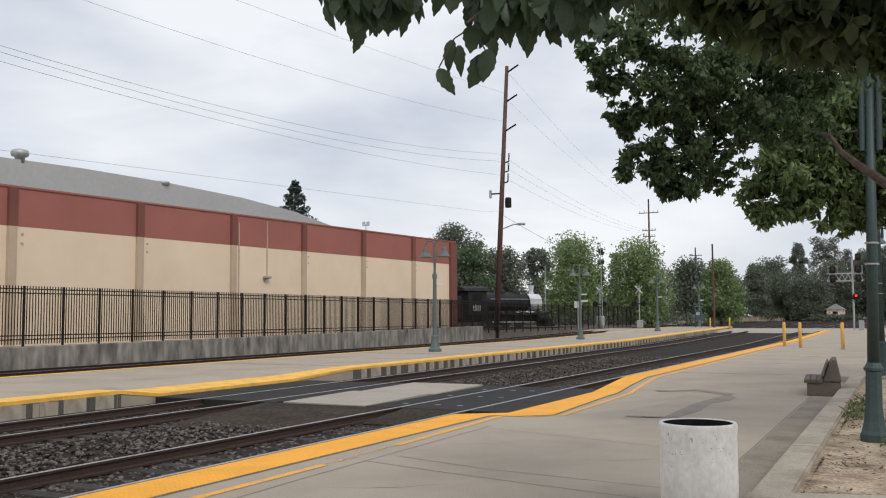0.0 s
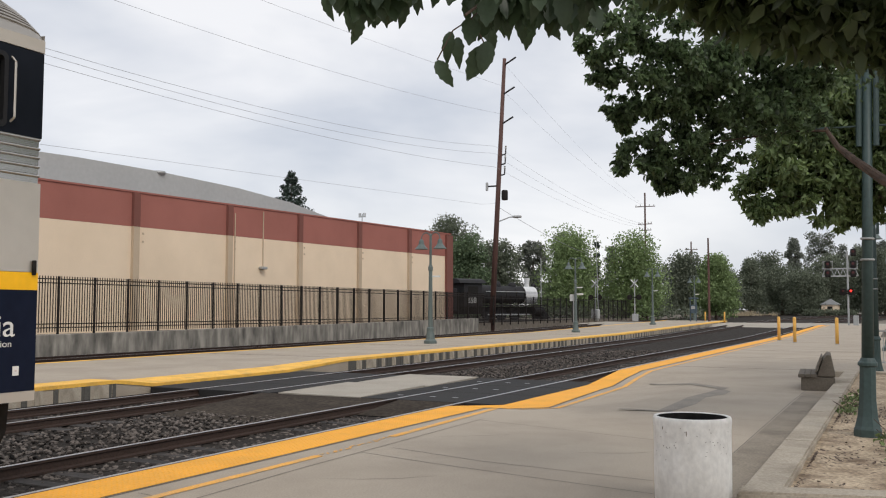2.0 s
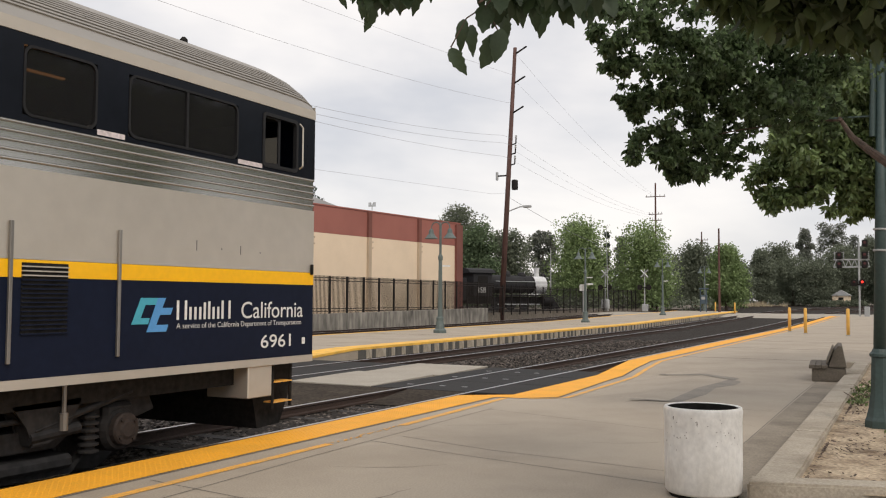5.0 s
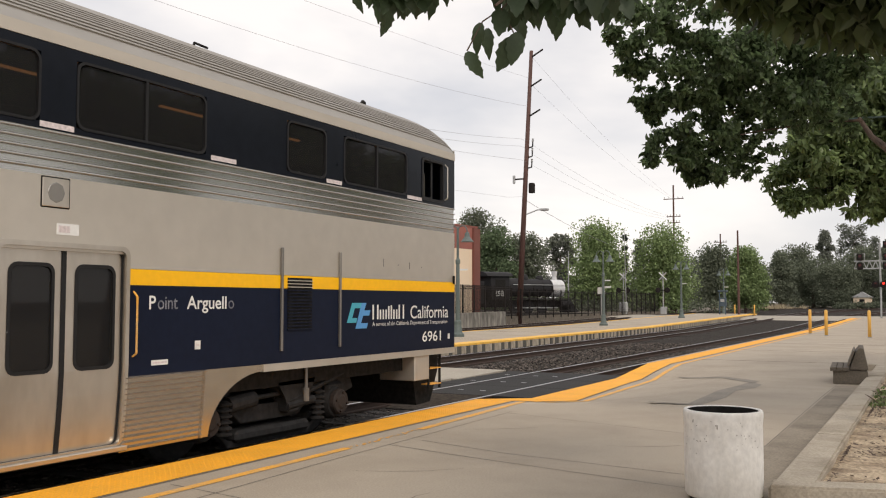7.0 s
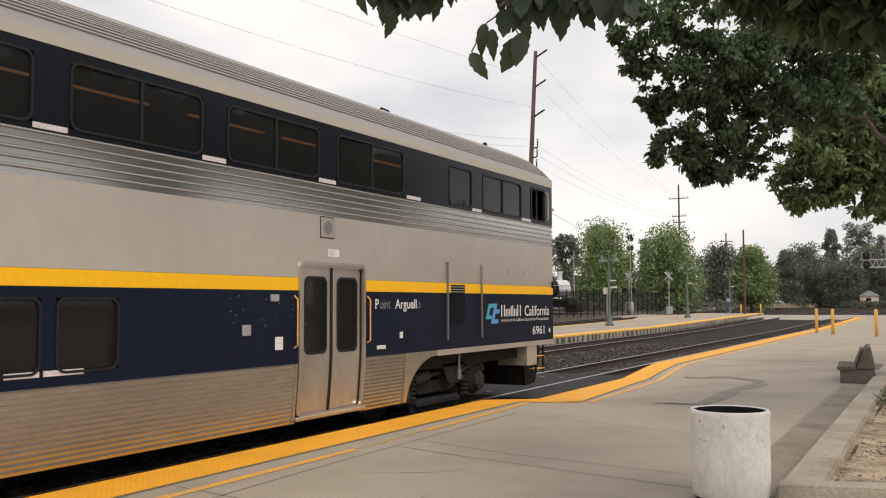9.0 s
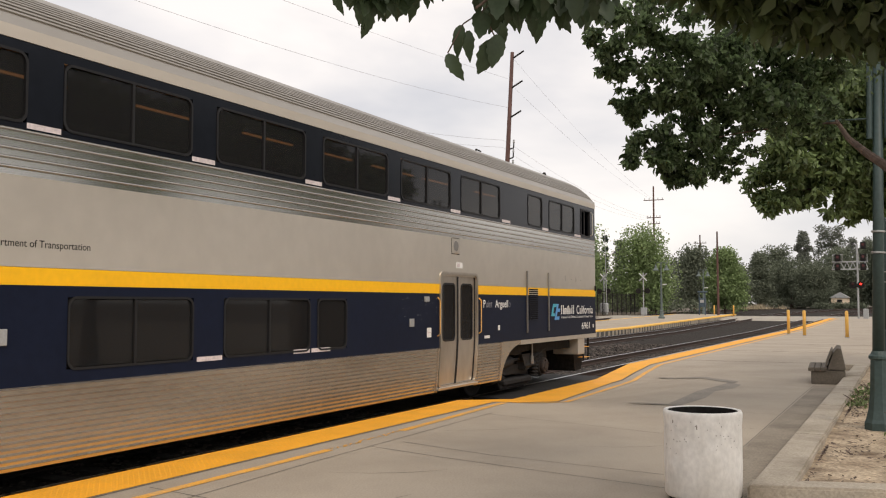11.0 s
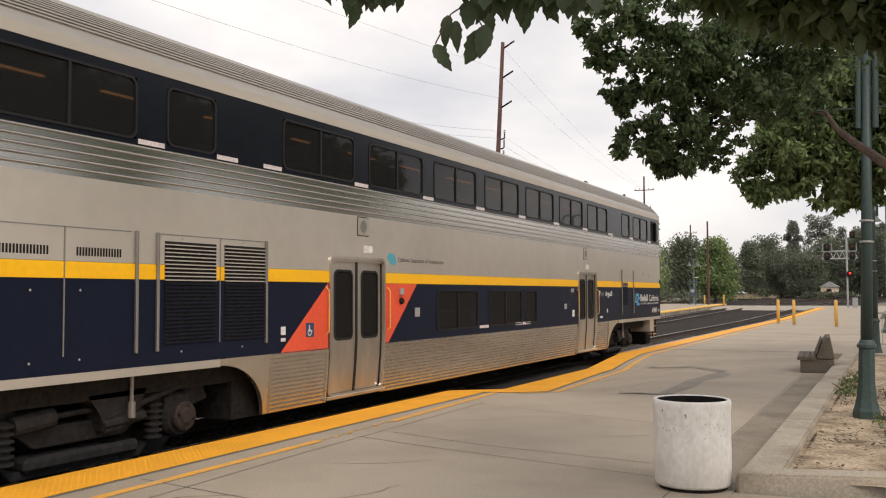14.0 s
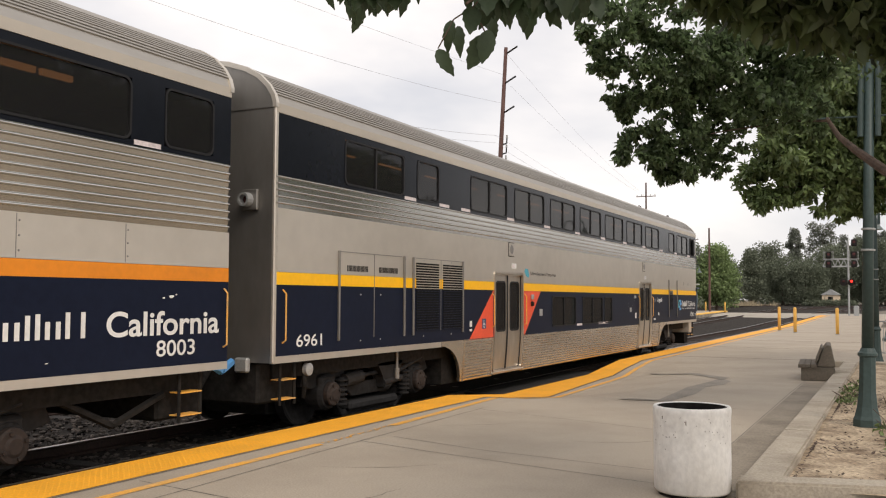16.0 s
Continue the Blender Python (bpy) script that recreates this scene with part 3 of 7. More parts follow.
def build_island():
    y0, y1 = -30, 104
    ys = [-30, 0, 12, 15.4, 16.6, 22.0, 25.0, 40, 60, 80, 104]
    zs = [0, 0, 0, 0, -0.15, -0.15, 0, 0, 0, 0.17, 0.374]
    bm = bmesh.new()
    near = [bm.verts.new((-7.1 + drift(y), y, z)) for y, z in zip(ys, zs)]
    mid = [bm.verts.new((-8.7 + drift(y), y, rise(y))) for y in ys]
    far = [bm.verts.new((-13.8 + drift(y), y, rise(y))) for y in ys]
    low = [bm.verts.new((-7.1 + drift(y), y, -0.42)) for y in ys]
    lowf = [bm.verts.new((-13.8 + drift(y), y, -0.42)) for y in ys]
    for a, b in ((low, near), (near, mid), (mid, far), (far, lowf)):
        for k in range(len(ys) - 1):
            bm.faces.new((a[k], a[k + 1], b[k + 1], b[k]))
    isl = tagged(part("island_platform", bm, "concrete"), "long low concrete island platform with yellow edges", "platform", kind="structure")
    bm = bmesh.new()
    for k in range(len(ys) - 1):
        q = []
        for yy, z in ((ys[k], zs[k]), (ys[k + 1], zs[k + 1])):
            q.append((-7.085 + drift(yy), yy, z + 0.006))
            q.append((-7.85 + drift(yy), yy, (z * 0.55 if z < 0 else z) + 0.006))
        v = [bm.verts.new(p) for p in (q[0], q[2], q[3], q[1])]
        bm.faces.new(v)
        w = [bm.verts.new((x, y, z - 0.075)) for x, y, z in (q[0], q[2])]
        bm.faces.new((v[0], v[1], w[1], w[0]))
    part("edge_strip", bm, "edge_yellow", isl, "faded yellow edge strip")
    bm = bmesh.new()
    for a, b in zip(ys, ys[1:]):
        v = [bm.verts.new(p) for p in ((-13.80 + drift(a), a, 0.006 + rise(a)), (-13.80 + drift(b), b, 0.006 + rise(b)), (-13.45 + drift(b), b, 0.006 + rise(b)), (-13.45 + drift(a), a, 0.006 + rise(a)))]
        bm.faces.new(v)
    part("edge_strip", bm, "edge_yellow", isl, "faded yellow edge strip")
    # concrete facing blocks with dark gaps between them
    shared = {}
    for nm, mt, w, x in (("edge_block", "kerb", 0.5, 0.012), ("drip_stain", "dark_joint", 0.05, 0.006)):
        bm = B(-0.02, x, -w, w, -0.36, -0.075, bev=0.005)
        shared[nm] = bpy.data.meshes.new(nm)
        bm.to_mesh(shared[nm])
        bm.free()
        shared[nm].materials.append(M[mt])
    y = 6.6
    while y < 100:
        w = random.uniform(0.55, 1.0)
        if y > 25.2 or y + w < 15.4:
            for nm, yy, sc in (("edge_block", y + w * 0.4, w * random.uniform(0.2, 0.75)), ("drip_stain", y + w * 0.965, random.uniform(0.6, 1.7))):
                ob = new(nm, shared[nm])
                ob.parent = isl
                ob.location = (-7.085 + drift(yy), yy, rise(yy))
                ob.scale = (1, sc, 1)
        y += w
    for ya, yb in ((-5.0, 15.3), (25.2, 60.0), (60.0, 103.0)):
        bm = bmesh.new()
        v = [bm.verts.new(q) for q in ((-7.094 + drift(ya), ya, -0.36 + rise(ya)), (-7.094 + drift(yb), yb, -0.36 + rise(yb)), (-7.094 + drift(yb), yb, -0.07 + rise(yb)), (-7.094 + drift(ya), ya, -0.07 + rise(ya)))]
        bm.faces.new(v)
        part("grime_band", bm, "dark_joint", isl, "dark grimy concrete face")
    bm = bmesh.new()
    for y in (12.5, 26, 36, 46, 56, 66):
        box(bm, -13.3 + drift(y), -7.8 + drift(y), y - 0.012, y + 0.012, -0.02, 0.003)
    part("joint", bm, "dark_joint", isl, "dark dirty expansion joint")


def build_crossing():
    cr = thing("pedestrian_crossing", "black rubber and pale concrete pedestrian crossing over the tracks", "crossing", kind="structure")
    for cx, dx in ((0.0, 0), (-4.9, -0.1)):
        for x0, x1 in ((cx - 0.69, cx + 0.69), (cx + 0.80, cx + 1.62 if cx == 0 else cx + 1.25), (cx - 1.5 if cx == 0 else cx - 2.1, cx - 0.80)):
            for y0 in (16.4, 18.4, 20.4):
                part("panel", B(x0 + dx, x1 + dx, y0, y0 + 1.985, -0.42, -0.205, bev=0.008), "rubber", cr)
    for y0 in (16.5, 19.6):
        part("slab", prism_top([(-3.6, y0), (-1.52, y0 - 0.1), (-1.7, y0 + 3.02), (-3.8, y0 + 3.08)], -0.42, -0.198), "slab", cr, "pale concrete slab")
    for y0, y1 in ((16.38, 13.2), (22.45, 24.6)):
        bm = bmesh.new()
        v = [bm.verts.new(q) for q in ((-3.95, y0, -0.212), (-0.86, y0, -0.212), (-0.86, y1, -0.375), (-3.95, y1, -0.375))]
        bm.faces.new(v)
        part("apron", bm, "asphalt", cr, "dirty asphalt apron")
        bm = bmesh.new()
        v = [bm.verts.new(q) for q in ((-0.62, y0, -0.212), (0.62, y0, -0.212), (0.62, (y0 + y1) / 2, -0.345), (-0.62, (y0 + y1) / 2, -0.345))]
        bm.faces.new(v)
        part("apron", bm, "asphalt", cr, "dirty asphalt apron")
    for x in (-0.35, 0.15, -1.1):
        for y0 in (17.2, 19.3, 21.2):
            part("bolt_row", B(x, x + 0.12, y0, y0 + 0.05, -0.21, -0.2), "galvan", cr)


def prism_top(poly, z0, z1):
    bm = bmesh.new()
    a = [bm.verts.new((x, y, z0)) for x, y in poly]
    b = [bm.verts.new((x, y, z1)) for x, y in poly]
    bm.faces.new(a)
    bm.faces.new(b)
    for k in range(len(poly)):
        j = (k + 1) % len(poly)
        bm.faces.new((a[k], a[j], b[j], b[k]))
    return bm


def bev(bm, w):
    bmesh.ops.bevel(bm, geom=list(bm.edges), offset=w, segments=2, affect='EDGES')
    return bm


def build_ballast_stones():
    """Loose stones between and beside the rails."""
    ico = bmesh.new()
    bmesh.ops.create_icosphere(ico, subdivisions=1, radius=1.0)
    base = np.array([v.co[:] for v in ico.verts])
    tri = np.array([[v.index for v in f.verts] for f in ico.faces])
    ico.free()
    r = np.random.default_rng(11)
    n = 26000
    y = 4 + 40 * r.random(n) ** 1.7
    x = r.uniform(-6.6, 1.6, n)
    keep = ~((y > 16.2) & (y < 22.5))
    x, y = x[keep], y[keep]
    n = len(x)
    s = r.uniform(0.016, 0.042, n)
    v = base[None] * s[:, None, None] * r.uniform(0.65, 1.25, (n, len(base), 1)) * np.array([1, 1.1, 0.75])
    lift = np.where((abs(x) < 1.35) | (abs(x + 4.9) < 1.35), -0.372, -0.355)
    v += np.stack([x, y, lift], 1)[:, None]
    f = (np.arange(n)[:, None, None] * len(base) + tri[None]).reshape(-1, 3)
    me = bpy.data.meshes.new("ballast_stone")
    me.from_pydata(v.reshape(-1, 3).tolist(), [], f.tolist())
    tagged(link("ballast_stone", me, "stone"), "loose dark crushed stones between the rails", "ballast", kind="stuff")


def build_kerb_and_bed():
    kerb = thing("planter_kerb", "weathered raised concrete kerb round the planting bed", "kerb", kind="structure")
    for y0 in (8.0, 11.2, 14.4, 17.6, 20.8):
        y1 = y0 + 3.19
        x = lambda y: 7.13 - 0.005 * (y - 7.94)
        part("kerb_run", bev(prism_top([(x(y0), y0 - (0.02 if y0 > 8 else 0.06)), (x(y0) + 0.32, y0 + (0.0 if y0 > 8 else 0.05)), (x(y1) + 0.32, y1), (x(y1), y1)], -0.05, 0.15), 0.02), "kerb", kerb)
    part("kerb_run", bev(prism_top([(7.12, 7.92), (14.0, 9.9), (13.9, 10.2), (7.10, 8.22)], -0.05, 0.148), 0.02), "kerb", kerb)
    part("kerb_run", B(6.7, 14.0, 24.0, 24.3, -0.05, 0.15, bev=0.02), "kerb", kerb)
    bm = bmesh.new()
    xs, ys = np.linspace(7.2, 14, 24), np.linspace(8.15, 24.0, 60)
    g = [[bm.verts.new((x, y, 0.085 + 0.035 * noise.noise((x * 1.4, y * 1.4, 0)))) for x in xs] for y in ys]
    for a, b in zip(g, g[1:]):
        for k in range(len(xs) - 1):
            bm.faces.new((a[k], a[k + 1], b[k + 1], b[k]))
    tagged(part("planting_bed", bm, "bark"), "dry sandy planting bed littered with bark and leaves", "planting bed", kind="structure")
    bm = B(7.1, 60, -30, 7.94, -0.3, -0.004)
    box(bm, 6.9, 60, 24.3, 60, -0.3, -0.004)
    box(bm, 14.0, 60, 7.94, 24.3, -0.3, -0.004)
    tagged(part("pavement", bm, "concrete"), "grey concrete pavement beside the platform", "pavement", kind="structure")
    # leaf litter
    r = np.random.default_rng(5)
    n = 3200
    at = np.stack([r.uniform(7.5, 10, 40), r.uniform(8.4, 17, 40)], 1)[r.integers(0, 40, n)] + r.normal(size=(n, 2)) * (0.42, 0.30)
    at = np.clip(at, (7.5, 8.3), (11.0, 22.0))
    p = np.stack([at[:, 0], at[:, 1], np.full(n, 0.115)], 1)
    a = r.uniform(0, 6.28, n)
    s = r.uniform(0.010, 0.036, n)
    d = np.stack([np.cos(a), np.sin(a), r.uniform(-0.3, 0.5, n)], 1) * s[:, None]
    e = np.stack([-np.sin(a), np.cos(a), r.uniform(-0.3, 0.3, n)], 1) * s[:, None] * 0.5
    v = np.stack([p - d, p + e, p + d, p - e], 1).reshape(-1, 3)
    me = bpy.data.meshes.new("leaf_litter")
    me.from_pydata(v.tolist(), [], [[4 * k, 4 * k + 1, 4 * k + 2, 4 * k + 3] for k in range(n)])
    tagged(link("leaf_litter", me, "trunk"), "dry brown fallen leaves on the bed", "leaf litter", kind="stuff")


def build_road():
    bm = bmesh.new()
    ys = (92, 96, 103)
    v = [[bm.verts.new((x, y, z)) for x in (-90, -16, -2, 60)] for y, z in ((91.5, -0.2), (95, 0.13), (104, 0.19), (108, -0.05))]
    for a, b in zip(v, v[1:]):
        for k in range(3):
            bm.faces.new((a[k], a[k + 1], b[k + 1], b[k]))
    tagged(part("road", bm, "slab"), "pale worn road at the level crossing", "road", kind="structure")


# ---------------------------------------------------------------- retaining wall, fence, warehouse
def build_wall_and_fence():
    bm = bmesh.new()
    ys = [-10, 20, 30, 40, 50, 60, 67]
    prof = [[(-21.6, -0.45), (-21.6, t - 0.02), (-21.62, t), (-22.3, t), (-22.3, -0.45)] for t in (0.5, 0.52, 0.55, 0.62, 0.7, 0.8, 0.85)]
    rows = [[bm.verts.new((x, y, z)) for x, z in p] for y, p in zip(ys, prof)]
    for a, b in zip(rows, rows[1:]):
        for k in range(4):
            bm.faces.new((a[k], a[k + 1], b[k + 1], b[k]))
    bm.faces.new(rows[-1])
    tagged(part("retaining_wall", bm, "oldwall"), "stained weathered concrete retaining wall along the track", "retaining wall", kind="structure")
    bm = B(-60, -22.3, -10, 130, -0.45, 0.45)
    tagged(part("yard", bm, "dirt"), "bare yard behind the retaining wall", "ground", kind="structure")
    fence = thing("iron_fence", "tall black iron picket fence on the concrete wall", "fence", kind="structure")
    post = B(-0.04, 0.04, -0.04, 0.04, 0.4, 2.86, bev=0.006)
    mp = bpy.data.meshes.new("post")
    post.to_mesh(mp)
    post.free()
    mp.materials.append(M["iron"])
    pick = B(-0.014, 0.014, -0.014, 0.014, 0.62, 2.86)
    mk = bpy.data.meshes.new("picket")
    pick.to_mesh(mk)
    pick.free()
    mk.materials.append(M["iron"])
    y, k = 23.05, 0
    while y < 69:
        ob = new("post", mp)
        ob.parent, ob.location = fence, (-22, y, 0.0)
        for j in range(1, 14):
            if y + j * 0.133 < 69:
                pk = new("picket", mk)
                pk.parent, pk.location = fence, (-22, y + j * 0.133, 0.0)
        y += 1.862
    for z in (2.74, 2.58, 0.95, 0.80):
        part("fence_rail", B(-22.02, -21.98, 21, 69, z - 0.022, z + 0.022), "iron", fence)
    # side run past the corner, towards the engine
    for k in range(24):
        y = 69 + k * 1.862
        ob = new("post", mp)
        ob.parent, ob.location = fence, (-22, y, -0.15)
        for j in range(1, 7):
            pk = new("picket", mk)
            pk.parent, pk.location = fence, (-22, y + j * 0.266, -0.15)
    for z in (2.5, 0.85):
        part("fence_rail", B(-22.02, -21.98, 69, 112, z - 0.022, z + 0.022), "iron", fence)


def build_warehouse():
    wh = thing("warehouse", "long cream stucco warehouse with brick-red band and curved roof", "building")
    X = -25.0
    top = lambda y: 7.08 + 0.0145 * (y - 26)
    mid = lambda y: 5.46 + 0.0095 * (y - 26)
    ye = 68.9

    def strip(lo, hi, a, b, x0, x1):
        bm = bmesh.new()
        return prism(bm, [(a, lo(a)), (b, lo(b)), (b, hi(b)), (a, hi(a))], x0, x1)
    pil = [12.4, 19.5, 26.6, 33.8, 40.8, 47.5, 54.5, 61.7]
    part("lower_wall", strip(lambda y: 0.2, mid, 0, ye, X - 0.4, X), "cream", wh, "cream stucco wall")
    part("upper_band", strip(lambda y: mid(y) + 0.003, top, 0, ye, X - 0.4, X + 0.004), "redband", wh, "brick-red painted upper wall")
    part("coping", strip(lambda y: top(y) + 0.003, lambda y: top(y) + 0.09, 0, ye + 0.05, X - 0.45, X + 0.05), "redband", wh)
    for y in pil:
        part("pilaster", B(X, X + 0.16, y - 0.2, y + 0.2, 0.2, mid(y)), "cream_dark", wh, "tan pilaster")
        part("pilaster_head", B(X, X + 0.17, y - 0.21, y + 0.21, mid(y) + 0.004, top(y)), "red_dark", wh, "dark red pilaster head")
        for z in (0.35, 0.75):
            part("bolt_plate", B(X, X + 0.03, y + 0.5, y + 0.62, mid(y) - z, mid(y) - z + 0.1), "cream_dark", wh)
    part("corner_pilaster", B(X - 0.6, X + 0.2, ye - 1.0, ye + 0.1, 0.2, top(ye) - 0.1), "red_dark", wh, "dark red corner pilaster")
    part("end_wall", B(-62, X - 0.6, ye - 0.5, ye, 0.2, 7.3), "redband", wh)
    # barrel roof across the depth
    prof = [(2, 7.6), (10, 8.3), (20, 8.6), (27.5, 8.68), (32, 8.82), (37.5, 8.86), (44, 8.75), (49.2, 8.45), (54, 7.85), (55.5, 7.3)]
    bm = bmesh.new()
    a = [bm.verts.new((-27, y, z)) for y, z in prof]
    b = [bm.verts.new((-60, y, z)) for y, z in prof]
    for k in range(len(prof) - 1):
        bm.faces.new((a[k], a[k + 1], b[k + 1], b[k]))
    lo = [bm.verts.new((-27, y, 6.5)) for y, _ in prof]
    for k in range(len(prof) - 1):
        bm.faces.new((a[k], a[k + 1], lo[k + 1], lo[k]))
    part("roof", bm, "roofing", wh, "pale grey curved membrane roof")
    for y, z in ((28.7, 8.68), (37.65, 8.8)):
        bm = lathe(bmesh.new(), [(0.22, -0.1), (0.22, 0.2), (0.36, 0.22), (0.40, 0.36), (0.36, 0.48), (0.2, 0.54), (0.0, 0.55)] if y < 30 else [(0.3, -0.1), (0.4, 0.0), (0.36, 0.1), (0.0, 0.14)], 16, (-27.2, y, z))
        part("roof_ventilator", bm, "galvan", wh, "round metal roof ventilator", smooth=True)
    bm = bmesh.new()
    box(bm, X + 0.01, X + 0.06, 43.85, 43.9, 3.95, 7.2)
    box(bm, X + 0.01, X + 0.05, 41.3, 41.36, 0.4, 6.9)
    part("conduit", bm, "cream_dark", wh)
    part("wall_lamp", B(X + 0.0, X + 0.3, 43.5, 44.0, 3.85, 4.0, bev=0.03), "galvan", wh, "small grey wall lamp")
    # flat roof deck behind the parapet
    part("roof_deck", B(-60, X - 0.4, 0, ye - 0.5, 6.4, 6.5), "roofing", wh)


build_ground()
build_near_platform()
build_island()
build_crossing()
build_ballast_stones()
build_kerb_and_bed()
build_road()
rails_of(0.0, False, "station tracks", "railway track beside the near platform on dark ballast")
rails_of(-4.9, True, "station tracks", "railway track beside the island platform on dark ballast")
rails_of(-18.9, True, "station tracks", "railway track below the concrete retaining wall")
build_wall_and_fence()
build_warehouse()


# ---------------------------------------------------------------- the train
SIDE = 1.53
ROOF = [(1.53, 3.95), (1.50, 4.05), (1.42, 4.17), (1.28, 4.30), (1.08, 4.41), (0.80, 4.50), (0.45, 4.56), (0.0, 4.58)]


def ribs(y0, y1, z0, z1, n, depth, beads=True):
    """A ribbed sheet on the side that faces +x: round beads on a flat sheet, or a corrugation."""
    step = (z1 - z0) / n
    if beads:
        shape = ((0.0, 0.0), (0.60, 0.0), (0.64, 0.45), (0.70, 0.85), (0.78, 1.0), (0.86, 0.85), (0.91, 0.35), (0.925, -0.45), (0.985, -0.45))
    else:
        shape = ((0.0, 0.0), (0.56, 0.30), (0.62, 0.85), (0.72, 1.0), (0.82, 0.85), (0.90, 0.4), (0.93, 0.0))
    prof = [(SIDE - 0.005, z0)]
    for k in range(n):
        prof += [(SIDE + depth * d, z0 + (k + f) * step) for f, d in shape]
    prof += [(SIDE, z1), (SIDE - 0.005, z1)]
    return sweep(bmesh.new(), prof, [(0, y0, 0), (0, y1, 0)])


def tuck(bm):
    """The body curves inwards towards its lower edge."""
    for z in (0.95, 0.72, 0.48):
        bmesh.ops.bisect_plane(bm, geom=list(bm.verts) + list(bm.edges) + list(bm.faces), plane_co=(0, 0, z), plane_no=(0, 0, 1))
    for v in bm.verts:
        if v.co.z < 0.95:
            v.co.x -= 0.055 * ((0.95 - v.co.z) / 0.75) ** 1.4
    return bm


def carriage_roof(car, y0, y1, rounded_front):
    pts, acc = [], 0.0
    for (xa, za), (xb, zb) in zip(ROOF, ROOF[1:]):
        length = math.hypot(xb - xa, zb - za)
        m = max(2, int(length / 0.004))
        for k in range(m):
            f = k / m
            pts.append((acc + length * f, xa + (xb - xa) * f, za + (zb - za) * f))
        acc += length
    arc = np.array(pts)
    fine, pitch = [], 0.047
    for k in range(int(acc / pitch)):
        for f, rib in ((0.0, 0.0), (0.40, 0.0), (0.45, 0.016), (0.70, 0.021), (0.95, 0.016)):
            d = (k + f) * pitch
            rib = rib if k > 1 else 0.0
            x, z = float(np.interp(d, arc[:, 0], arc[:, 1])), float(np.interp(d, arc[:, 0], arc[:, 2]))
            nv = Vector((x / 1.53 * 0.9, 0, (z - 3.5) * 0.9)).normalized()
            fine.append((x, z, nv.x, nv.z, rib))
    bm = bmesh.new()
    ys = [(y0, 0.0), (y1 - 0.8, 0.0), (y1 - 0.5, 0.02), (y1 - 0.28, 0.09), (y1 - 0.13, 0.22), (y1 - 0.04, 0.45), (y1, 0.78)] if rounded_front else [(y0, 0), (y1, 0)]
    rows = []
    for y, d in ys:
        row = []
        for x, z, nx, nz, rib in fine:
            zz = z + nz * rib
            zz = 3.95 + (zz - 3.95) * (1 - d)
            row.append(bm.verts.new((x + nx * rib * (1 - d), y, zz)))
        top = 3.95 + (4.58 - 3.95) * (1 - d)
        row.append(bm.verts.new((0, y, top)))
        row.append(bm.verts.new((-0.8, y, top - 0.09)))
        row.append(bm.verts.new((-1.4, y, 3.95 + (top - 3.95) * 0.4)))
        row.append(bm.verts.new((-1.53, y, 3.95)))
        rows.append(row)
    for a, b in zip(rows, rows[1:]):
        for k in range(len(a) - 1):
            bm.faces.new((a[k], a[k + 1], b[k + 1], b[k]))
    roof = part("roof", bm, "roof_steel", car, "ribbed stainless steel roof")
    for y, on in ((y0, True), (y1, not rounded_front)):
        if on:
            sgn = -1 if y == y0 else 1
            loop = [(1.53, 3.9)] + ROOF + [(-x, z) for x, z in reversed(ROOF[:-1])] + [(-1.53, 3.9)]
            part("end_cap", prism_xz_plain(loop, y, y + 0.012 * sgn), "endwall", roof, "grey steel roof end")
            ring_o = [(x * 1.012, 3.9 + (z - 3.9) * 1.045) for x, z in loop]
            ring_i = [(x * 0.975, 3.9 + (z - 3.9) * 0.95) for x, z in loop]
            part("end_trim", arch_strip(ring_o, ring_i, y - 0.03 * sgn, y + 0.03 * sgn), "steel", roof, "bright roof end trim")
    if rounded_front:
        bm = bmesh.new()
        row = [(1.53, y1, 3.95), (1.53, y1 + 0.001, 4.0), (0, y1 + 0.001, 4.09), (-1.53, y1, 3.95)]
        bm.faces.new([bm.verts.new(q) for q in row])
        part("front_cap", bm, "roof_steel", roof)
    return roof


def prism_xz_plain(poly, y0, y1):
    bm = bmesh.new()
    a = [bm.verts.new((x, y0, z)) for x, z in poly]
    b = [bm.verts.new((x, y1, z)) for x, z in poly]
    bm.faces.new(a)
    bm.faces.new(b)
    for k in range(len(poly)):
        j = (k + 1) % len(poly)
        bm.faces.new((a[k], a[j], b[j], b[k]))
    return bm


def arch_strip(outer, inner, y0, y1):
    bm = bmesh.new()
    rows = [[bm.verts.new((x, y, z)) for x, z in loop] for loop, y in ((outer, y0), (outer, y1), (inner, y1), (inner, y0))]
    for a in range(4):
        for k in range(len(outer) - 1):
            bm.faces.new((rows[a][k], rows[a][k + 1], rows[(a + 1) % 4][k + 1], rows[(a + 1) % 4][k]))
    return bm


def car_window(car, y0, y1, z0, z1, split=True, name="window", mat="glass"):
    w = part(name, prism(bmesh.new(), rounded(y0 + 0.03, y1 - 0.03, z0 + 0.03, z1 - 0.03, 0.07), SIDE - 0.022, SIDE - 0.012), mat, car, "dark tinted window")
    part("gasket", ring(bmesh.new(), rounded(y0, y1, z0, z1, 0.10), rounded(y0 + 0.024, y1 - 0.024, z0 + 0.024, z1 - 0.024, 0.082), SIDE - 0.02, SIDE + 0.009), "gasket", w, "black rubber window gasket")
    if split:
        m = (y0 + y1) / 2
        part("mullion", B(SIDE - 0.02, SIDE + 0.008, m - 0.016, m + 0.016, z0 + 0.024, z1 - 0.024), "gasket", w)
    return w


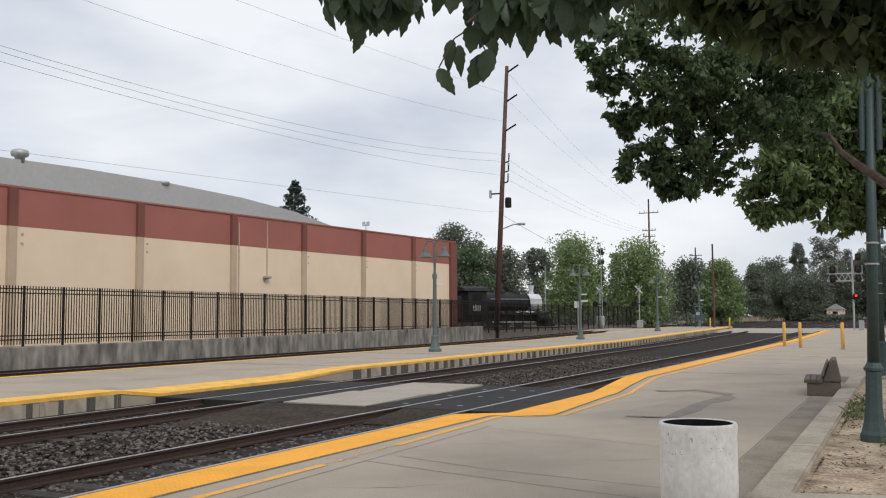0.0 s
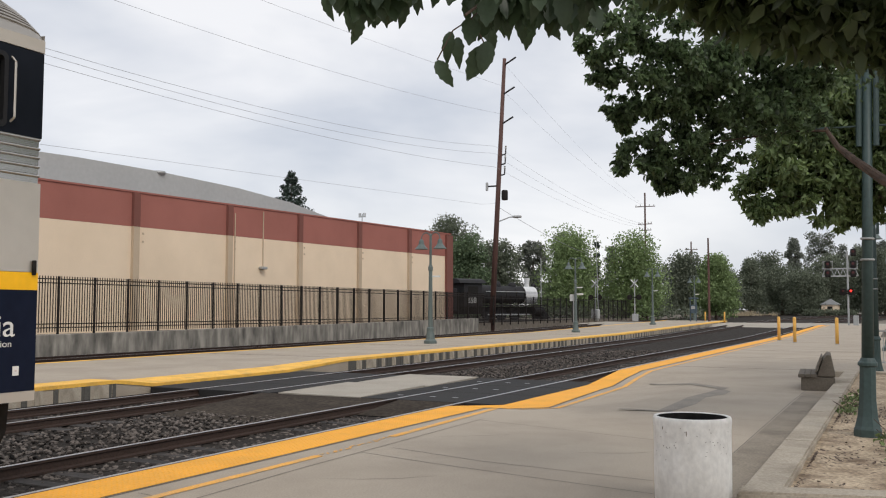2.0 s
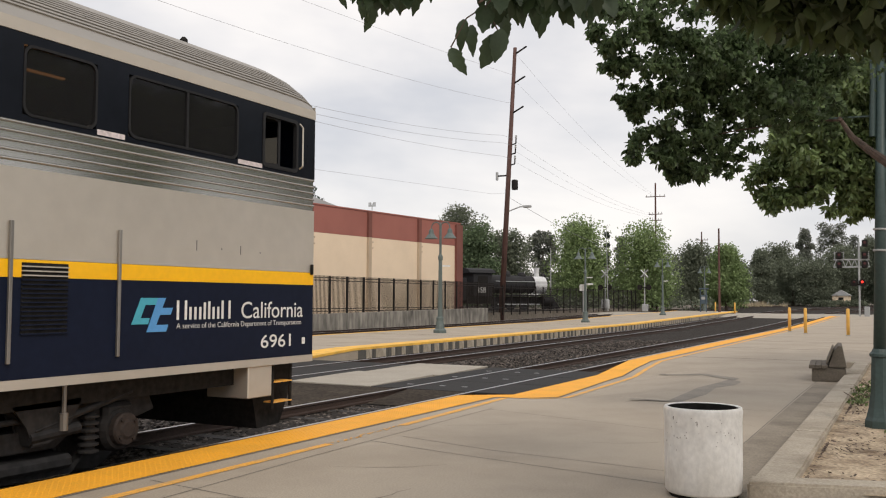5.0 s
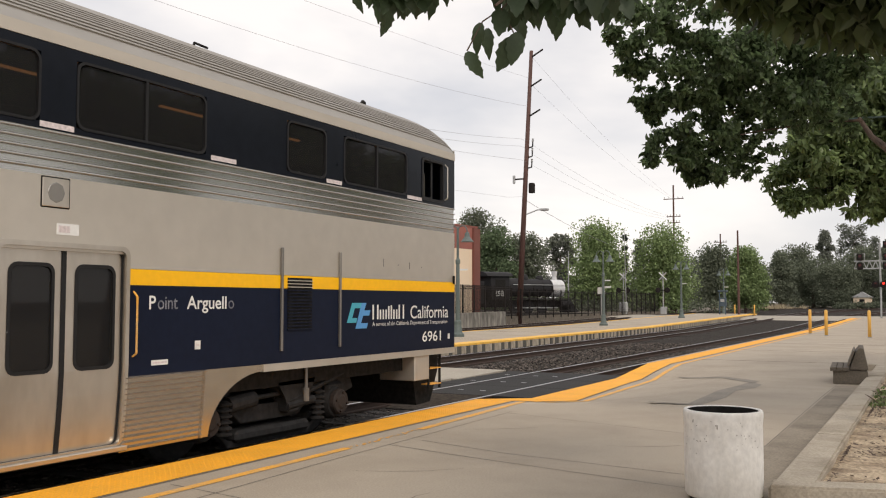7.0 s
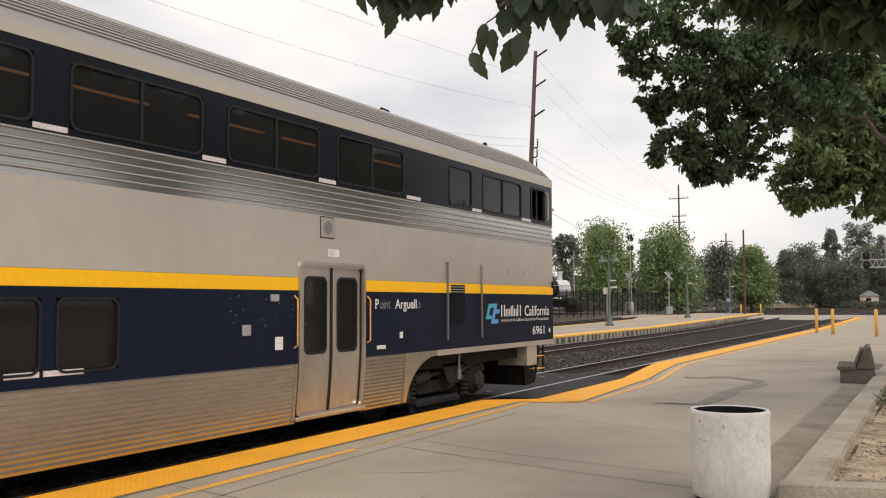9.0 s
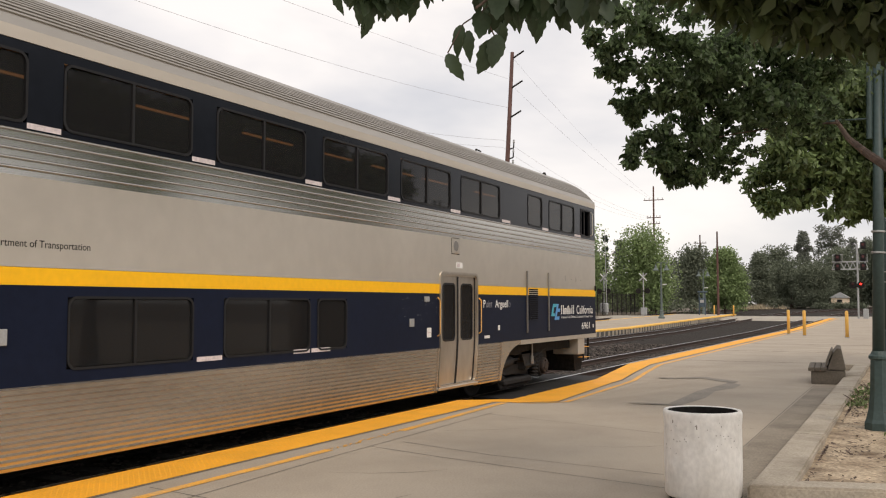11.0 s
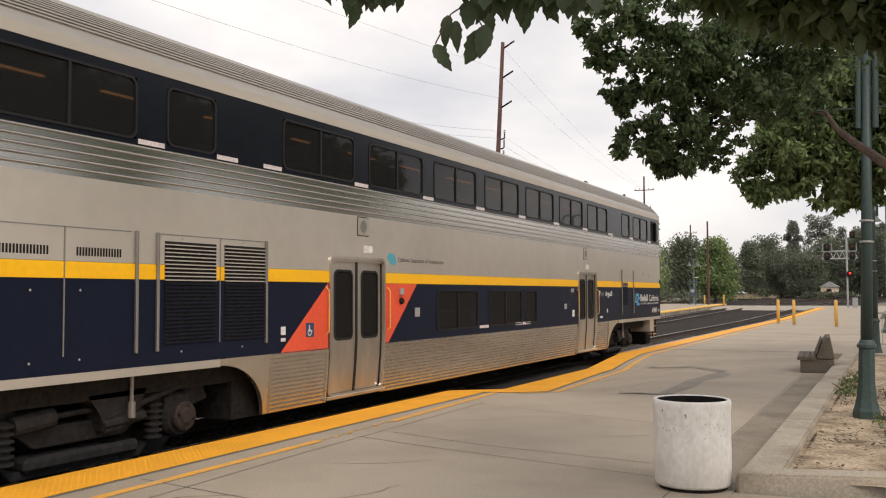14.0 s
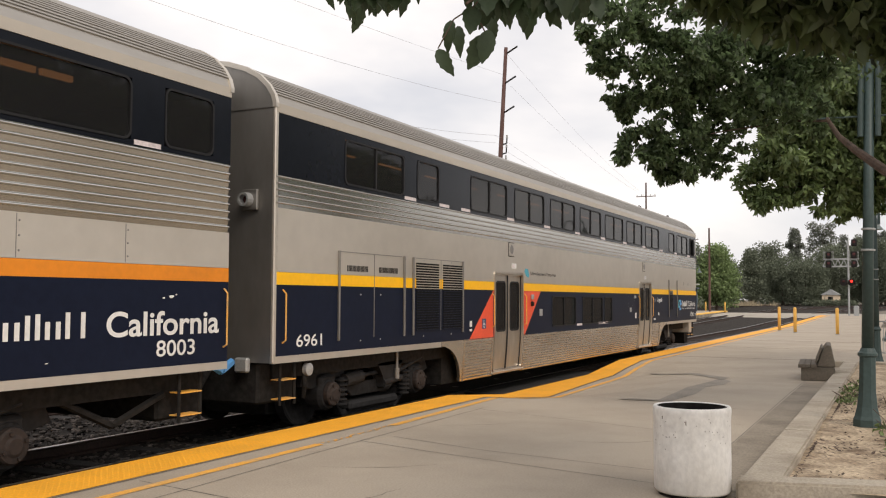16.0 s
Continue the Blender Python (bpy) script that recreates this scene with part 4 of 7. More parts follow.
def wall_strip(car, name, mat, label, y0, y1, z0, z1, holes, x0, x1):
    """Wall panels between y0 and y1 round openings (from, to, low, high)."""
    y = y0
    for a, b, lo, hi in sorted(holes):
        part(name, B(x0, x1, y, a, z0, z1), mat, car, label)
        if lo > z0:
            part(name, B(x0, x1, a, b, z0, lo), mat, car, label)
        if hi < z1:
            part(name, B(x0, x1, a, b, hi, z1), mat, car, label)
        y = b
    part(name, B(x0, x1, y, y1, z0, z1), mat, car, label)


def car_door(car, y0, y1, z0, z1):
    d = part("doorway", tuck(ring(bmesh.new(), rounded(y0, y1, z0, z1, 0.09), rounded(y0 + 0.045, y1 - 0.045, z0 + 0.02, z1 - 0.045, 0.06), SIDE - 0.08, SIDE + 0.025)), "steel_door", car, "stainless double door")
    part("threshold", tuck(B(SIDE - 0.1, SIDE + 0.06, y0 - 0.03, y1 + 0.03, z0 - 0.05, z0, bev=0.008)), "steel_door", d)
    mid = (y0 + y1) / 2
    part("edge_seal", tuck(ring(bmesh.new(), rounded(y0 + 0.045, y1 - 0.045, z0 + 0.02, z1 - 0.045, 0.06), rounded(y0 + 0.062, y1 - 0.062, z0 + 0.021, z1 - 0.062, 0.055), SIDE - 0.07, SIDE - 0.018)), "gasket", d, "black door edge seal")
    for a, b in ((y0 + 0.062, mid - 0.024), (mid + 0.024, y1 - 0.062)):
        part("door_leaf", tuck(ring(bmesh.new(), rounded(a, b, z0 + 0.01, z1 - 0.07, 0.02), rounded(a + 0.12, b - 0.09, 0.97, z1 - 0.2, 0.08), SIDE - 0.06, SIDE - 0.03)), "steel_door", d, "brushed steel door leaf")
        part("door_window", tuck(prism(bmesh.new(), rounded(a + 0.10, b - 0.07, 0.95, z1 - 0.18, 0.08), SIDE - 0.058, SIDE - 0.038)), "glass", d, "dark tinted door window")
        part("gasket", tuck(ring(bmesh.new(), rounded(a + 0.10, b - 0.07, 0.95, z1 - 0.18, 0.09), rounded(a + 0.13, b - 0.10, 0.98, z1 - 0.21, 0.07), SIDE - 0.04, SIDE - 0.022)), "gasket", d)
    part("door_seal", tuck(B(SIDE - 0.06, SIDE - 0.02, mid - 0.024, mid + 0.024, z0, z1 - 0.06)), "gasket", d, "black rubber door seal")
    part("door_backing", B(SIDE - 0.19, SIDE - 0.15, y0, y1, z0, z1), "under", d)
    return d


def handrail(car, y, z0, z1, mat="line"):
    bm = tube(bmesh.new(), [(SIDE, y, z1 + 0.05), (SIDE + 0.05, y, z1), (SIDE + 0.05, y, z0), (SIDE, y, z0 - 0.03)], 0.0105)
    part("handrail", bm, mat, car, "yellow handrail" if mat == "line" else "steel handrail")


def louvre(car, y0, y1, z0, z1, n):
    lv = part("louvre", B(SIDE - 0.03, SIDE + 0.004, y0, y1, z0, z1), "under", car, "black louvred grille")
    step = (z1 - z0) / n
    for k in range(n):
        z = z0 + k * step
        bm = prism(bmesh.new(), [(y0, z), (y1, z), (y1, z + step * 0.30), (y0, z + step * 0.30)], SIDE - 0.004, SIDE + 0.020)
        part("slat", bm, "steel" if z > 1.72 else "navy", lv)


WHEELSETS = []


def bogie(car, ya, yb):
    """Outside-framed bogie; its wheelsets turn as the carriage rolls."""
    mid = (ya + yb) / 2
    bm = prism(bmesh.new(), [(ya - 0.55, 0.40), (ya - 0.45, 0.60), (ya + 0.45, 0.62), (mid - 0.62, 0.34), (mid + 0.62, 0.34), (yb - 0.45, 0.62), (yb + 0.45, 0.60), (yb + 0.55, 0.40), (yb + 0.3, 0.34), (yb - 0.35, 0.44), (mid + 0.55, 0.16), (mid - 0.55, 0.16), (ya + 0.35, 0.44), (ya - 0.3, 0.34)], 1.04, 1.16)
    bg = part("bogie", bev(bm, 0.012), "bogie", car, "grimy black cast wheel bogie")
    part("equaliser", bev(prism(bmesh.new(), [(ya + 0.28, 0.12), (ya + 0.5, -0.02), (yb - 0.5, -0.02), (yb - 0.28, 0.12), (yb - 0.5, -0.10), (ya + 0.5, -0.10)], 1.06, 1.15), 0.008), "bogie", bg)
    # Added black block: stands in for the shaded void between the wheels.
    part("centre_frame", B(-0.5, 0.58, ya - 0.5, yb + 0.5, -0.02, 0.56, bev=0.03), "under", bg, "black filler block standing in for shade between the wheels")
    part("spring_plank", B(0.9, 1.24, mid - 0.7, mid + 0.7, -0.04, 0.10, bev=0.04), "bogie", bg)
    part("air_spring", lathe(bmesh.new(), [(0.26, 0.60), (0.31, 0.66), (0.31, 0.77), (0.26, 0.84)], 20, (1.0, mid - 0.2, 0)), "under", bg, "black rubber air spring", smooth=True)
    part("bolster", bev(prism(bmesh.new(), [(mid - 0.1, 0.62), (mid + 0.75, 0.64), (mid + 0.62, 0.40), (mid + 0.36, 0.22), (mid + 0.16, 0.22), (mid + 0.12, 0.42)], 1.10, 1.30), 0.02), "bogie", bg, "cast bolster bracket")
    part("traction_rod", rod(rod(bmesh.new(), (1.27, mid + 0.2, 0.36), (1.27, yb + 0.1, 0.62), 0.035, n=8), (1.27, mid + 0.15, 0.30), (1.27, mid + 0.7, 0.34), 0.055, n=10), "bogie", bg, "dark slanting rod")
    part("damper", rod(rod(bmesh.new(), (1.33, mid + 0.48, 0.46), (1.33, mid + 0.48, 0.84), 0.022, n=8), (1.33, mid + 0.48, 0.34), (1.33, mid + 0.48, 0.5), 0.04, n=8), "endwall", bg, "grey vertical damper")
    part("brake_cylinder", rod(rod(bmesh.new(), (1.2, mid - 0.85, 0.40), (1.2, mid - 0.4, 0.44), 0.10, n=14), (1.2, mid - 0.4, 0.44), (1.2, mid + 0.1, 0.46), 0.03, n=8), "bogie", bg)
    part("air_pipe", tube(bmesh.new(), [(1.24, ya + 0.1, 0.66), (1.27, ya + 0.5, 0.70), (1.27, mid - 0.3, 0.56), (1.27, mid + 0.1, 0.58), (1.25, yb - 0.3, 0.70)], 0.016), "bogie", bg)
    for y in (ya, yb):
        for sgn in (1, -1):
            wheel = part("wheel", lathe_x(bmesh.new(), [(0.0, 0.62), (0.40, 0.64), (0.46, 0.66), (0.46, 0.79), (0.43, 0.80), (0.37, 0.77), (0.18, 0.74), (0.15, 0.80), (0.0, 0.80)], 0, 0, 32, sgn), "bogie", bg, "dark steel wheel")
            WHEELSETS.append((wheel, y))
        axle = part("axle", rod(bmesh.new(), (-1.0, 0, 0), (1.0, 0, 0), 0.09), "bogie", bg)
        WHEELSETS.append((axle, y))
        bm = lathe_x(bmesh.new(), [(0.0, 1.36), (0.07, 1.36), (0.10, 1.345), (0.15, 1.34), (0.165, 1.32), (0.165, 1.25)], 0, 0, 20, 1)
        for q in range(4):
            a = q * math.pi / 2 + 0.4
            rod(bm, (1.33, 0.12 * math.cos(a), 0.12 * math.sin(a)), (1.365, 0.12 * math.cos(a), 0.12 * math.sin(a)), 0.02, n=6)
        WHEELSETS.append((part("hub_cap", bm, "rust", bg, "rusty bolted axle cap"), y))
        part("axle_box", lathe_x(B(1.0, 1.24, y - 0.19, y + 0.19, 0.30, 0.52, bev=0.04), [(0.0, 1.0), (0.23, 1.0), (0.23, 1.20), (0.20, 1.26), (0.0, 1.26)], y, 0.26, 20, 1), "bogie", bg, "round black axle box")
        part("spring", spring(y + (0.36 if y == ya else -0.36), 1.2, 0.06, 0.46), "bogie", bg, "coil spring")
        part("brake_shoe", bev(prism(bmesh.new(), [(y + 0.47 * sg, 0.08) for sg in ((1,) if y == ya else (-1,))] + [(y + 0.56 * (1 if y == ya else -1), 0.10), (y + 0.56 * (1 if y == ya else -1), 0.42), (y + 0.47 * (1 if y == ya else -1), 0.44)], 0.66, 0.80), 0.006), "rust", bg)
    return bg


def lathe_x(bm, prof, y, z, n, sgn):
    rings = [[bm.verts.new((sgn * x, y + r * math.cos(2 * math.pi * k / n), z + r * math.sin(2 * math.pi * k / n))) for k in range(n)] for r, x in prof]
    for a, b in zip(rings, rings[1:]):
        for k in range(n):
            bm.faces.new((a[k], a[(k + 1) % n], b[(k + 1) % n], b[k]))
    bmesh.ops.remove_doubles(bm, verts=bm.verts, dist=0.0005)
    return bm


def spring(y, x, z0, z1):
    prof = [(0.04, z0)]
    for k in range(6):
        z = z0 + (z1 - z0) * k / 6
        prof += [(0.06, z + 0.005), (0.10, z + 0.015), (0.10, z + 0.035), (0.06, z + 0.05)]
    return lathe(bmesh.new(), prof + [(0.04, z1)], 12, (x, y, 0))


def steps(car, y0, y1):
    st = part("boarding_steps", tube(tube(bmesh.new(), [(1.45, y0, 0.8), (1.45, y0, 0.25)], 0.02), [(1.45, y1, 0.8), (1.45, y1, 0.25)], 0.02), "under", car, "black boarding steps with yellow treads")
    for z in (0.56, 0.32):
        part("tread", B(1.32, 1.48, y0, y1, z - 0.007, z + 0.007), "line", st, "yellow step tread")


def stickers(car, pairs, z):
    for y0, y1 in pairs:
        part("sticker", B(SIDE, SIDE + 0.004, y0, y1, z, z + 0.05), "sticker", car, "small white and pink notice strip")


def bar_word(car, y0, y1, z0, high, shape):
    """Plain upright bars in place of a brand's letters: t tall, s short, n narrow, w wide."""
    widths = dict(T=0.9, s=0.66, n=0.2, w=1.1, t=0.2)
    highs = dict(T=1.0, s=0.66, n=0.95, w=0.66, t=0.9)
    step = (y1 - y0) / sum(widths[c] + 0.22 for c in shape)
    y = y0
    for c in shape:
        w, k = widths[c] * step, {"w": 3, "n": 1, "t": 1}.get(c, 2)
        bar = 0.2 * step
        for q in range(k):
            a = y + (w - bar) * (q / (k - 1) if k > 1 else 0)
            part("logo_bar", B(SIDE, SIDE + 0.004, a, a + bar, z0, z0 + high * highs[c]), "white", car, "plain white logo bar")
        y += w + 0.22 * step


def carriage_shell(car, y0, y1, upper, lower, doors, rib_lo, stripe_mat, stripe):
    """Walls, floor, ends, bands shared by both carriages. y0 is the rear end."""
    wall_strip(car, "window_band", "band", "glossy blue-black window band", y0, y1, 3.07, 3.835, [(a, b, 3.13, 3.74) for a, b in upper], SIDE - 0.05, SIDE)
    part("cornice", prism(bmesh.new(), [(y0, 3.838), (y1, 3.838), (y1, 3.95), (y0, 3.95)], SIDE - 0.05, SIDE + 0.008), "cornice", car, "plain stainless cornice")
    s0, s1 = stripe
    dd = [(a, b, 0.2, 2.02) for a, b in doors]
    low = [(a, b, 0.98, 1.63) for a, b in lower]
    wall_strip(car, "upper_panel", "steel", "brushed stainless side panel", y0, y1, s1 + 0.003, rib_lo, [(a, b, 0, 2.02) for a, b in doors], SIDE - 0.05, SIDE)
    wall_strip(car, "stripe", stripe_mat, "amber yellow stripe" if stripe_mat == "amber" else "orange stripe", y0, y1, s0 + 0.002, s1, [(a, b, 0, 9) for a, b in doors], SIDE - 0.05, SIDE + 0.002)
    wall_strip(car, "lower_panel", "navy", "dark navy painted side panel", y0, y1, 0.862, s0, low + [(a, b, 0, 9) for a, b in doors], SIDE - 0.05, SIDE)
    part("far_side", B(-SIDE, -SIDE + 0.06, y0, y1, 0.2, 3.95), "steel", car)
    part("interior", B(-1.2, -1.15, y0 + 0.1, y1 - 2.0, 2.3, 3.9), "interior", car)
    bm = B(-1.4, SIDE - 0.06, y0 + 0.05, y1 - 0.05, 2.35, 2.40)
    box(bm, -1.4, SIDE - 0.06, y0 + 0.05, y1 - 0.05, 3.86, 3.9)
    box(bm, -1.4, SIDE - 0.2, y0 + 5.8, y1 - 5.7, 0.35, 0.4)
    box(bm, 0.5, 0.55, y0 + 0.05, y1 - 0.05, 0.86, 2.35)
    part("deck", bm, "interior", car)
    y = y0 + 1.2
    while y < y1 - 4.4:
        part("ceiling_light", B(1.12, 1.16, y + 0.5 * random.random(), y + random.uniform(0.7, 1.3), 3.625, 3.645), "ceil_light", car, "warm ceiling light strip")
        y += 1.62
    y = y0 + 1.0
    while y < y1 - 3:
        part("seat_back", B(-0.2, 1.25, y, y + 0.12, 2.4, 3.28, bev=0.03), "interior", car, "dark seat back")
        y += 1.03
    part("underframe", B(-1.3, 1.3, y0 + 0.3, y1 - 0.5, 0.56, 0.84), "under", car)
    # Added black fill for the shade under the floor, hiding the lit ground beyond.
    part("underfloor_box", B(-1.3, 1.3, y0 + 5.0, y1 - 5.55, 0.12, 0.56), "under", car)
    bm = B(-SIDE, SIDE, y0, y0 + 0.05, 0.78, 3.95)
    part("rear_wall", bm, "endwall", car, "grimy grey steel end wall")
    bm = bmesh.new()
    for xa, xb, za, zb in ((-SIDE + 0.02, SIDE - 0.052, 0.78, 3.22), (-SIDE + 0.02, SIDE - 0.052, 3.66, 3.95), (-SIDE + 0.02, 0.68, 3.22, 3.66), (1.02, SIDE - 0.052, 3.22, 3.66)):
        box(bm, xa, xb, y1 - 0.06, y1 - 0.005, za, zb)
    part("front_wall", bm, "navy", car, "dark navy end wall with a cab windscreen")
    part("windscreen", B(0.68, 1.02, y1 - 0.045, y1 - 0.035, 3.22, 3.66), "glass", car, "small tinted cab windscreen")


def build_lead_carriage():
    car = thing("passenger_carriage", "silver and navy double-deck cab carriage with amber stripe on the track", "railway carriage", "train carriages")
    L, N = -25.3, 0.13
    doors = [(-8.07, -6.63), (-18.6, -17.14)]
    upper = [(-0.92, -0.26), (-3.02, -1.38), (-4.22, -3.41)] + [(-7.28 - 2.06 * k, -5.6 - 2.06 * k) for k in range(7)] + [(-21.65, -20.88), (-23.75, -22.07)]
    lower = [(-11.5, -10.8), (-13.3, -11.65), (-15.42, -13.78)]
    carriage_roof(car, L, N, True)
    carriage_shell(car, L, N, upper, lower, doors, 2.67, "amber", (1.73, 1.885))
    part("rib_band", ribs(L, N - 0.03, 2.67, 3.07, 5, 0.024), "steel_rib", car, "ribbed stainless band")
    for a, b in upper:
        if b < -1:
            car_window(car, a, b, 3.12, 3.75, b - a > 1.2)
    cab = part("cab_window", ring(bmesh.new(), rounded(-0.94, -0.24, 3.11, 3.76, 0.06), rounded(-0.90, -0.28, 3.15, 3.72, 0.04), SIDE - 0.04, SIDE + 0.012), "gasket", car, "open black-framed cab window")
    part("sash", ring(bmesh.new(), rounded(-0.93, -0.56, 3.13, 3.74, 0.04), rounded(-0.89, -0.60, 3.17, 3.70, 0.03), SIDE - 0.045, SIDE - 0.025), "gasket", cab, "slid-back window sash")
    for a, b in lower:
        car_window(car, a, b, 0.97, 1.64, b - a > 1.2)
    for a, b in doors:
        car_door(car, a, b, 0.22, 2.09)
    # ribbed skirt between the bogies
    for a, b in ((-17.17, -8.1), (-6.66, -5.56), (-19.83, -18.63)):
        part("skirt", tuck(ribs(a, b, 0.15, 0.86, 14, 0.034)), "steel_low", car, "ribbed stainless skirt")
        for y in (a, b):
            part("skirt_edge", tuck(B(SIDE - 0.02, SIDE + 0.020, y - 0.012, y + 0.012, 0.15, 0.86)), "steel_low", car)
        part("skirt_backing", tuck(B(SIDE - 0.06, SIDE - 0.024, a, b, 0.15, 0.86)), "steel_low", car)
    arch = [(-5.56, 0.86), (-5.56, 0.15)] + [(-4.6 - 0.84 * math.cos(a), 0.15 + 0.635 * math.sin(a)) for a in np.linspace(0, math.pi / 2, 12)] + [(-4.6, 0.86)]
    part("wheel_arch", tuck(prism(bmesh.new(), arch, SIDE - 0.05, SIDE)), "steel_low", car, "curved stainless wheel arch")
    part("wheel_arch", tuck(prism(bmesh.new(), [(-25.38 - y, z) for y, z in arch], SIDE - 0.05, SIDE)), "steel_low", car, "curved stainless wheel arch")
    part("sill", B(SIDE - 0.05, SIDE + 0.004, -4.6, N, 0.775, 0.86), "steel", car, "stainless side sill")
    part("sill", B(SIDE - 0.05, SIDE + 0.004, L, -20.78, 0.775, 0.86), "steel", car, "stainless side sill")
    bogie(car, -5.25, -2.75)
    bogie(car, -23.65, -21.1)
    # red fields round the second door
    part("red_field", prism(bmesh.new(), [(-18.62, 1.728), (-19.66, 0.865), (-18.62, 0.865)], SIDE, SIDE + 0.003), "coral", car, "coral-red triangle by the accessible door")
    part("red_field", prism(bmesh.new(), [(-17.12, 1.728), (-16.12, 1.728), (-17.02, 0.865), (-17.12, 0.865)], SIDE, SIDE + 0.003), "coral", car, "coral-red triangle by the accessible door")
    sign = part("accessible_sign", B(SIDE + 0.003, SIDE + 0.007, -19.13, -18.96, 1.03, 1.21), "sign_navy", car, "dark blue wheelchair sign")
    part("sign_figure", ring(bmesh.new(), [(-19.055 + 0.045 * math.cos(a), 1.09 + 0.045 * math.sin(a)) for a in np.linspace(0, 6.0, 12)], [(-19.055 + 0.033 * math.cos(a), 1.09 + 0.033 * math.sin(a)) for a in np.linspace(0, 6.0, 12)], SIDE + 0.006, SIDE + 0.009), "white", sign, "white wheel ring")
    part("sign_figure", B(SIDE + 0.006, SIDE + 0.009, -19.072, -19.052, 1.10, 1.182), "white", sign, "white bar")
    part("sign_figure", B(SIDE + 0.006, SIDE + 0.009, -19.052, -19.0, 1.10, 1.115), "white", sign, "white bar")
    # access hatches, guide rails and louvres
    for y in (-4.30, -3.10, -23.88, -22.06, -21.77, -19.97):
        part("guide_rail", B(SIDE, SIDE + 0.03, y - 0.017, y + 0.017, 1.0, 2.21, bev=0.004), "endwall", car, "grey steel hatch guide rail")
    part("hatch_seam", B(SIDE, SIDE + 0.006, -22.945, -22.93, 1.02, 2.2), "endwall", car, "thin hatch seam")
    louvre(car, -4.18, -3.69, 1.24, 1.86, 16)
    louvre(car, -21.66, -20.86, 1.07, 2.13, 26)
    louvre(car, -20.72, -19.95, 1.07, 2.13, 26)
    for ya, yb, za, zb in ((-23.84, -22.12, 2.195, 2.205), (-21.72, -20.0, 2.195, 2.205), (-20.80, -20.785, 1.05, 2.2)):
        part("panel_seam", B(SIDE, SIDE + 0.004, ya, yb, za, zb), "endwall", car, "thin panel seam")
    for y in (-23.3, -22.75, -21.4, -20.4):
        for z in (0.98, 1.62 if y < -22 else 2.17):
            part("fastener", lathe_x(bmesh.new(), [(0.0, SIDE + 0.008), (0.010, SIDE + 0.006), (0.013, SIDE)], y, z, 8, 1), "galvan", car)
    for y0 in (-23.66, -22.8):
        for k in range(16):
            part("vent_slot", B(SIDE, SIDE + 0.004, y0 + k * 0.035, y0 + k * 0.035 + 0.018, 1.94, 2.02), "under", car)
    for y0 in (-7.62, -17.88):
        v = part("speaker_panel", B(SIDE, SIDE + 0.012, y0, y0 + 0.28, 2.40, 2.65, bev=0.004), "steel_door", car, "square steel loudspeaker panel")
        part("panel_gap", ring(bmesh.new(), rounded(y0 - 0.012, y0 + 0.292, 2.388, 2.662, 0.012), rounded(y0, y0 + 0.28, 2.40, 2.65, 0.008), SIDE, SIDE + 0.003), "under", v, "dark gap round the panel")
        part("speaker_grille", lathe_x(bmesh.new(), [(0.0, SIDE + 0.016), (0.085, SIDE + 0.016), (0.092, SIDE + 0.012)], y0 + 0.14, 2.525, 8, 1), "endwall", v, "dark round grille")
        part("door_notice", B(SIDE, SIDE + 0.004, y0 + 0.16, y0 + 0.40, 2.16, 2.26), "white", car, "white door notice")
        part("notice_text", B(SIDE + 0.003, SIDE + 0.006, y0 + 0.18, y0 + 0.30, 2.18, 2.24), "sticker", car)
    # writing
    prism_logo = [(-2.92, 1.30), (-2.80, 1.56), (-2.56, 1.56), (-2.59, 1.49), (-2.74, 1.49), (-2.80, 1.36), (-2.68, 1.36), (-2.70, 1.30)]
    part("logo_shape", prism(bmesh.new(), prism_logo, SIDE, SIDE + 0.004), "cyan", car, "teal logo shape")
    part("logo_shape", prism(bmesh.new(), [(-2.72, 1.22), (-2.57, 1.56), (-2.46, 1.56), (-2.51, 1.46), (-2.36, 1.46), (-2.39, 1.39), (-2.54, 1.39), (-2.59, 1.29), (-2.42, 1.29), (-2.45, 1.22)], SIDE + 0.001, SIDE + 0.006), "blue", car, "blue logo shape")
    bar_word(car, -2.30, -1.42, 1.335, 0.20, "TwtnsT")
    lettering("California", 0.27, "white", car, SIDE, -1.28, 1.335, label="white place-name lettering", bold=0.0005, width=1.18)
    lettering("A service of the California Department of Transportation", 0.082, "white", car, SIDE, -2.30, 1.245, bold=-0.0006, label="small white service line", width=2.18)
    lettering("6961", 0.215, "white", car, SIDE, -0.92, 0.985, "fleet_number", "white fleet number", bold=0.001, width=0.58)
    lettering("6961", 0.215, "white", car, SIDE, -24.84, 0.96, "fleet_number", "white fleet number", bold=0.001, width=0.57)
    lettering("P", 0.19, "white", car, SIDE, -6.37, 1.50, "name_lettering", "worn white carriage name", bold=0.002)
    lettering("oint", 0.19, "worn_white", car, SIDE, -6.25, 1.50, "name_lettering", "nearly flaked-off white carriage name", bold=0.001, width=0.27)
    lettering("Arguell", 0.19, "white", car, SIDE, -5.84, 1.50, "name_lettering", "worn white carriage name", bold=0.002, width=0.6)
    lettering("o", 0.19, "worn_white", car, SIDE, -5.22, 1.50, "name_lettering", "nearly flaked-off white carriage name")
    part("logo_shape", prism(bmesh.new(), [(-17.05, 2.12), (-17.0, 2.18), (-16.85, 2.17), (-16.78, 2.05), (-16.83, 2.0), (-16.95, 2.03)], SIDE, SIDE + 0.004), "cyan", car, "teal logo shape")
    lettering("California Department of Transportation", 0.093, "under", car, SIDE, -16.72, 2.06, label="small dark lettering", bold=0.0004)
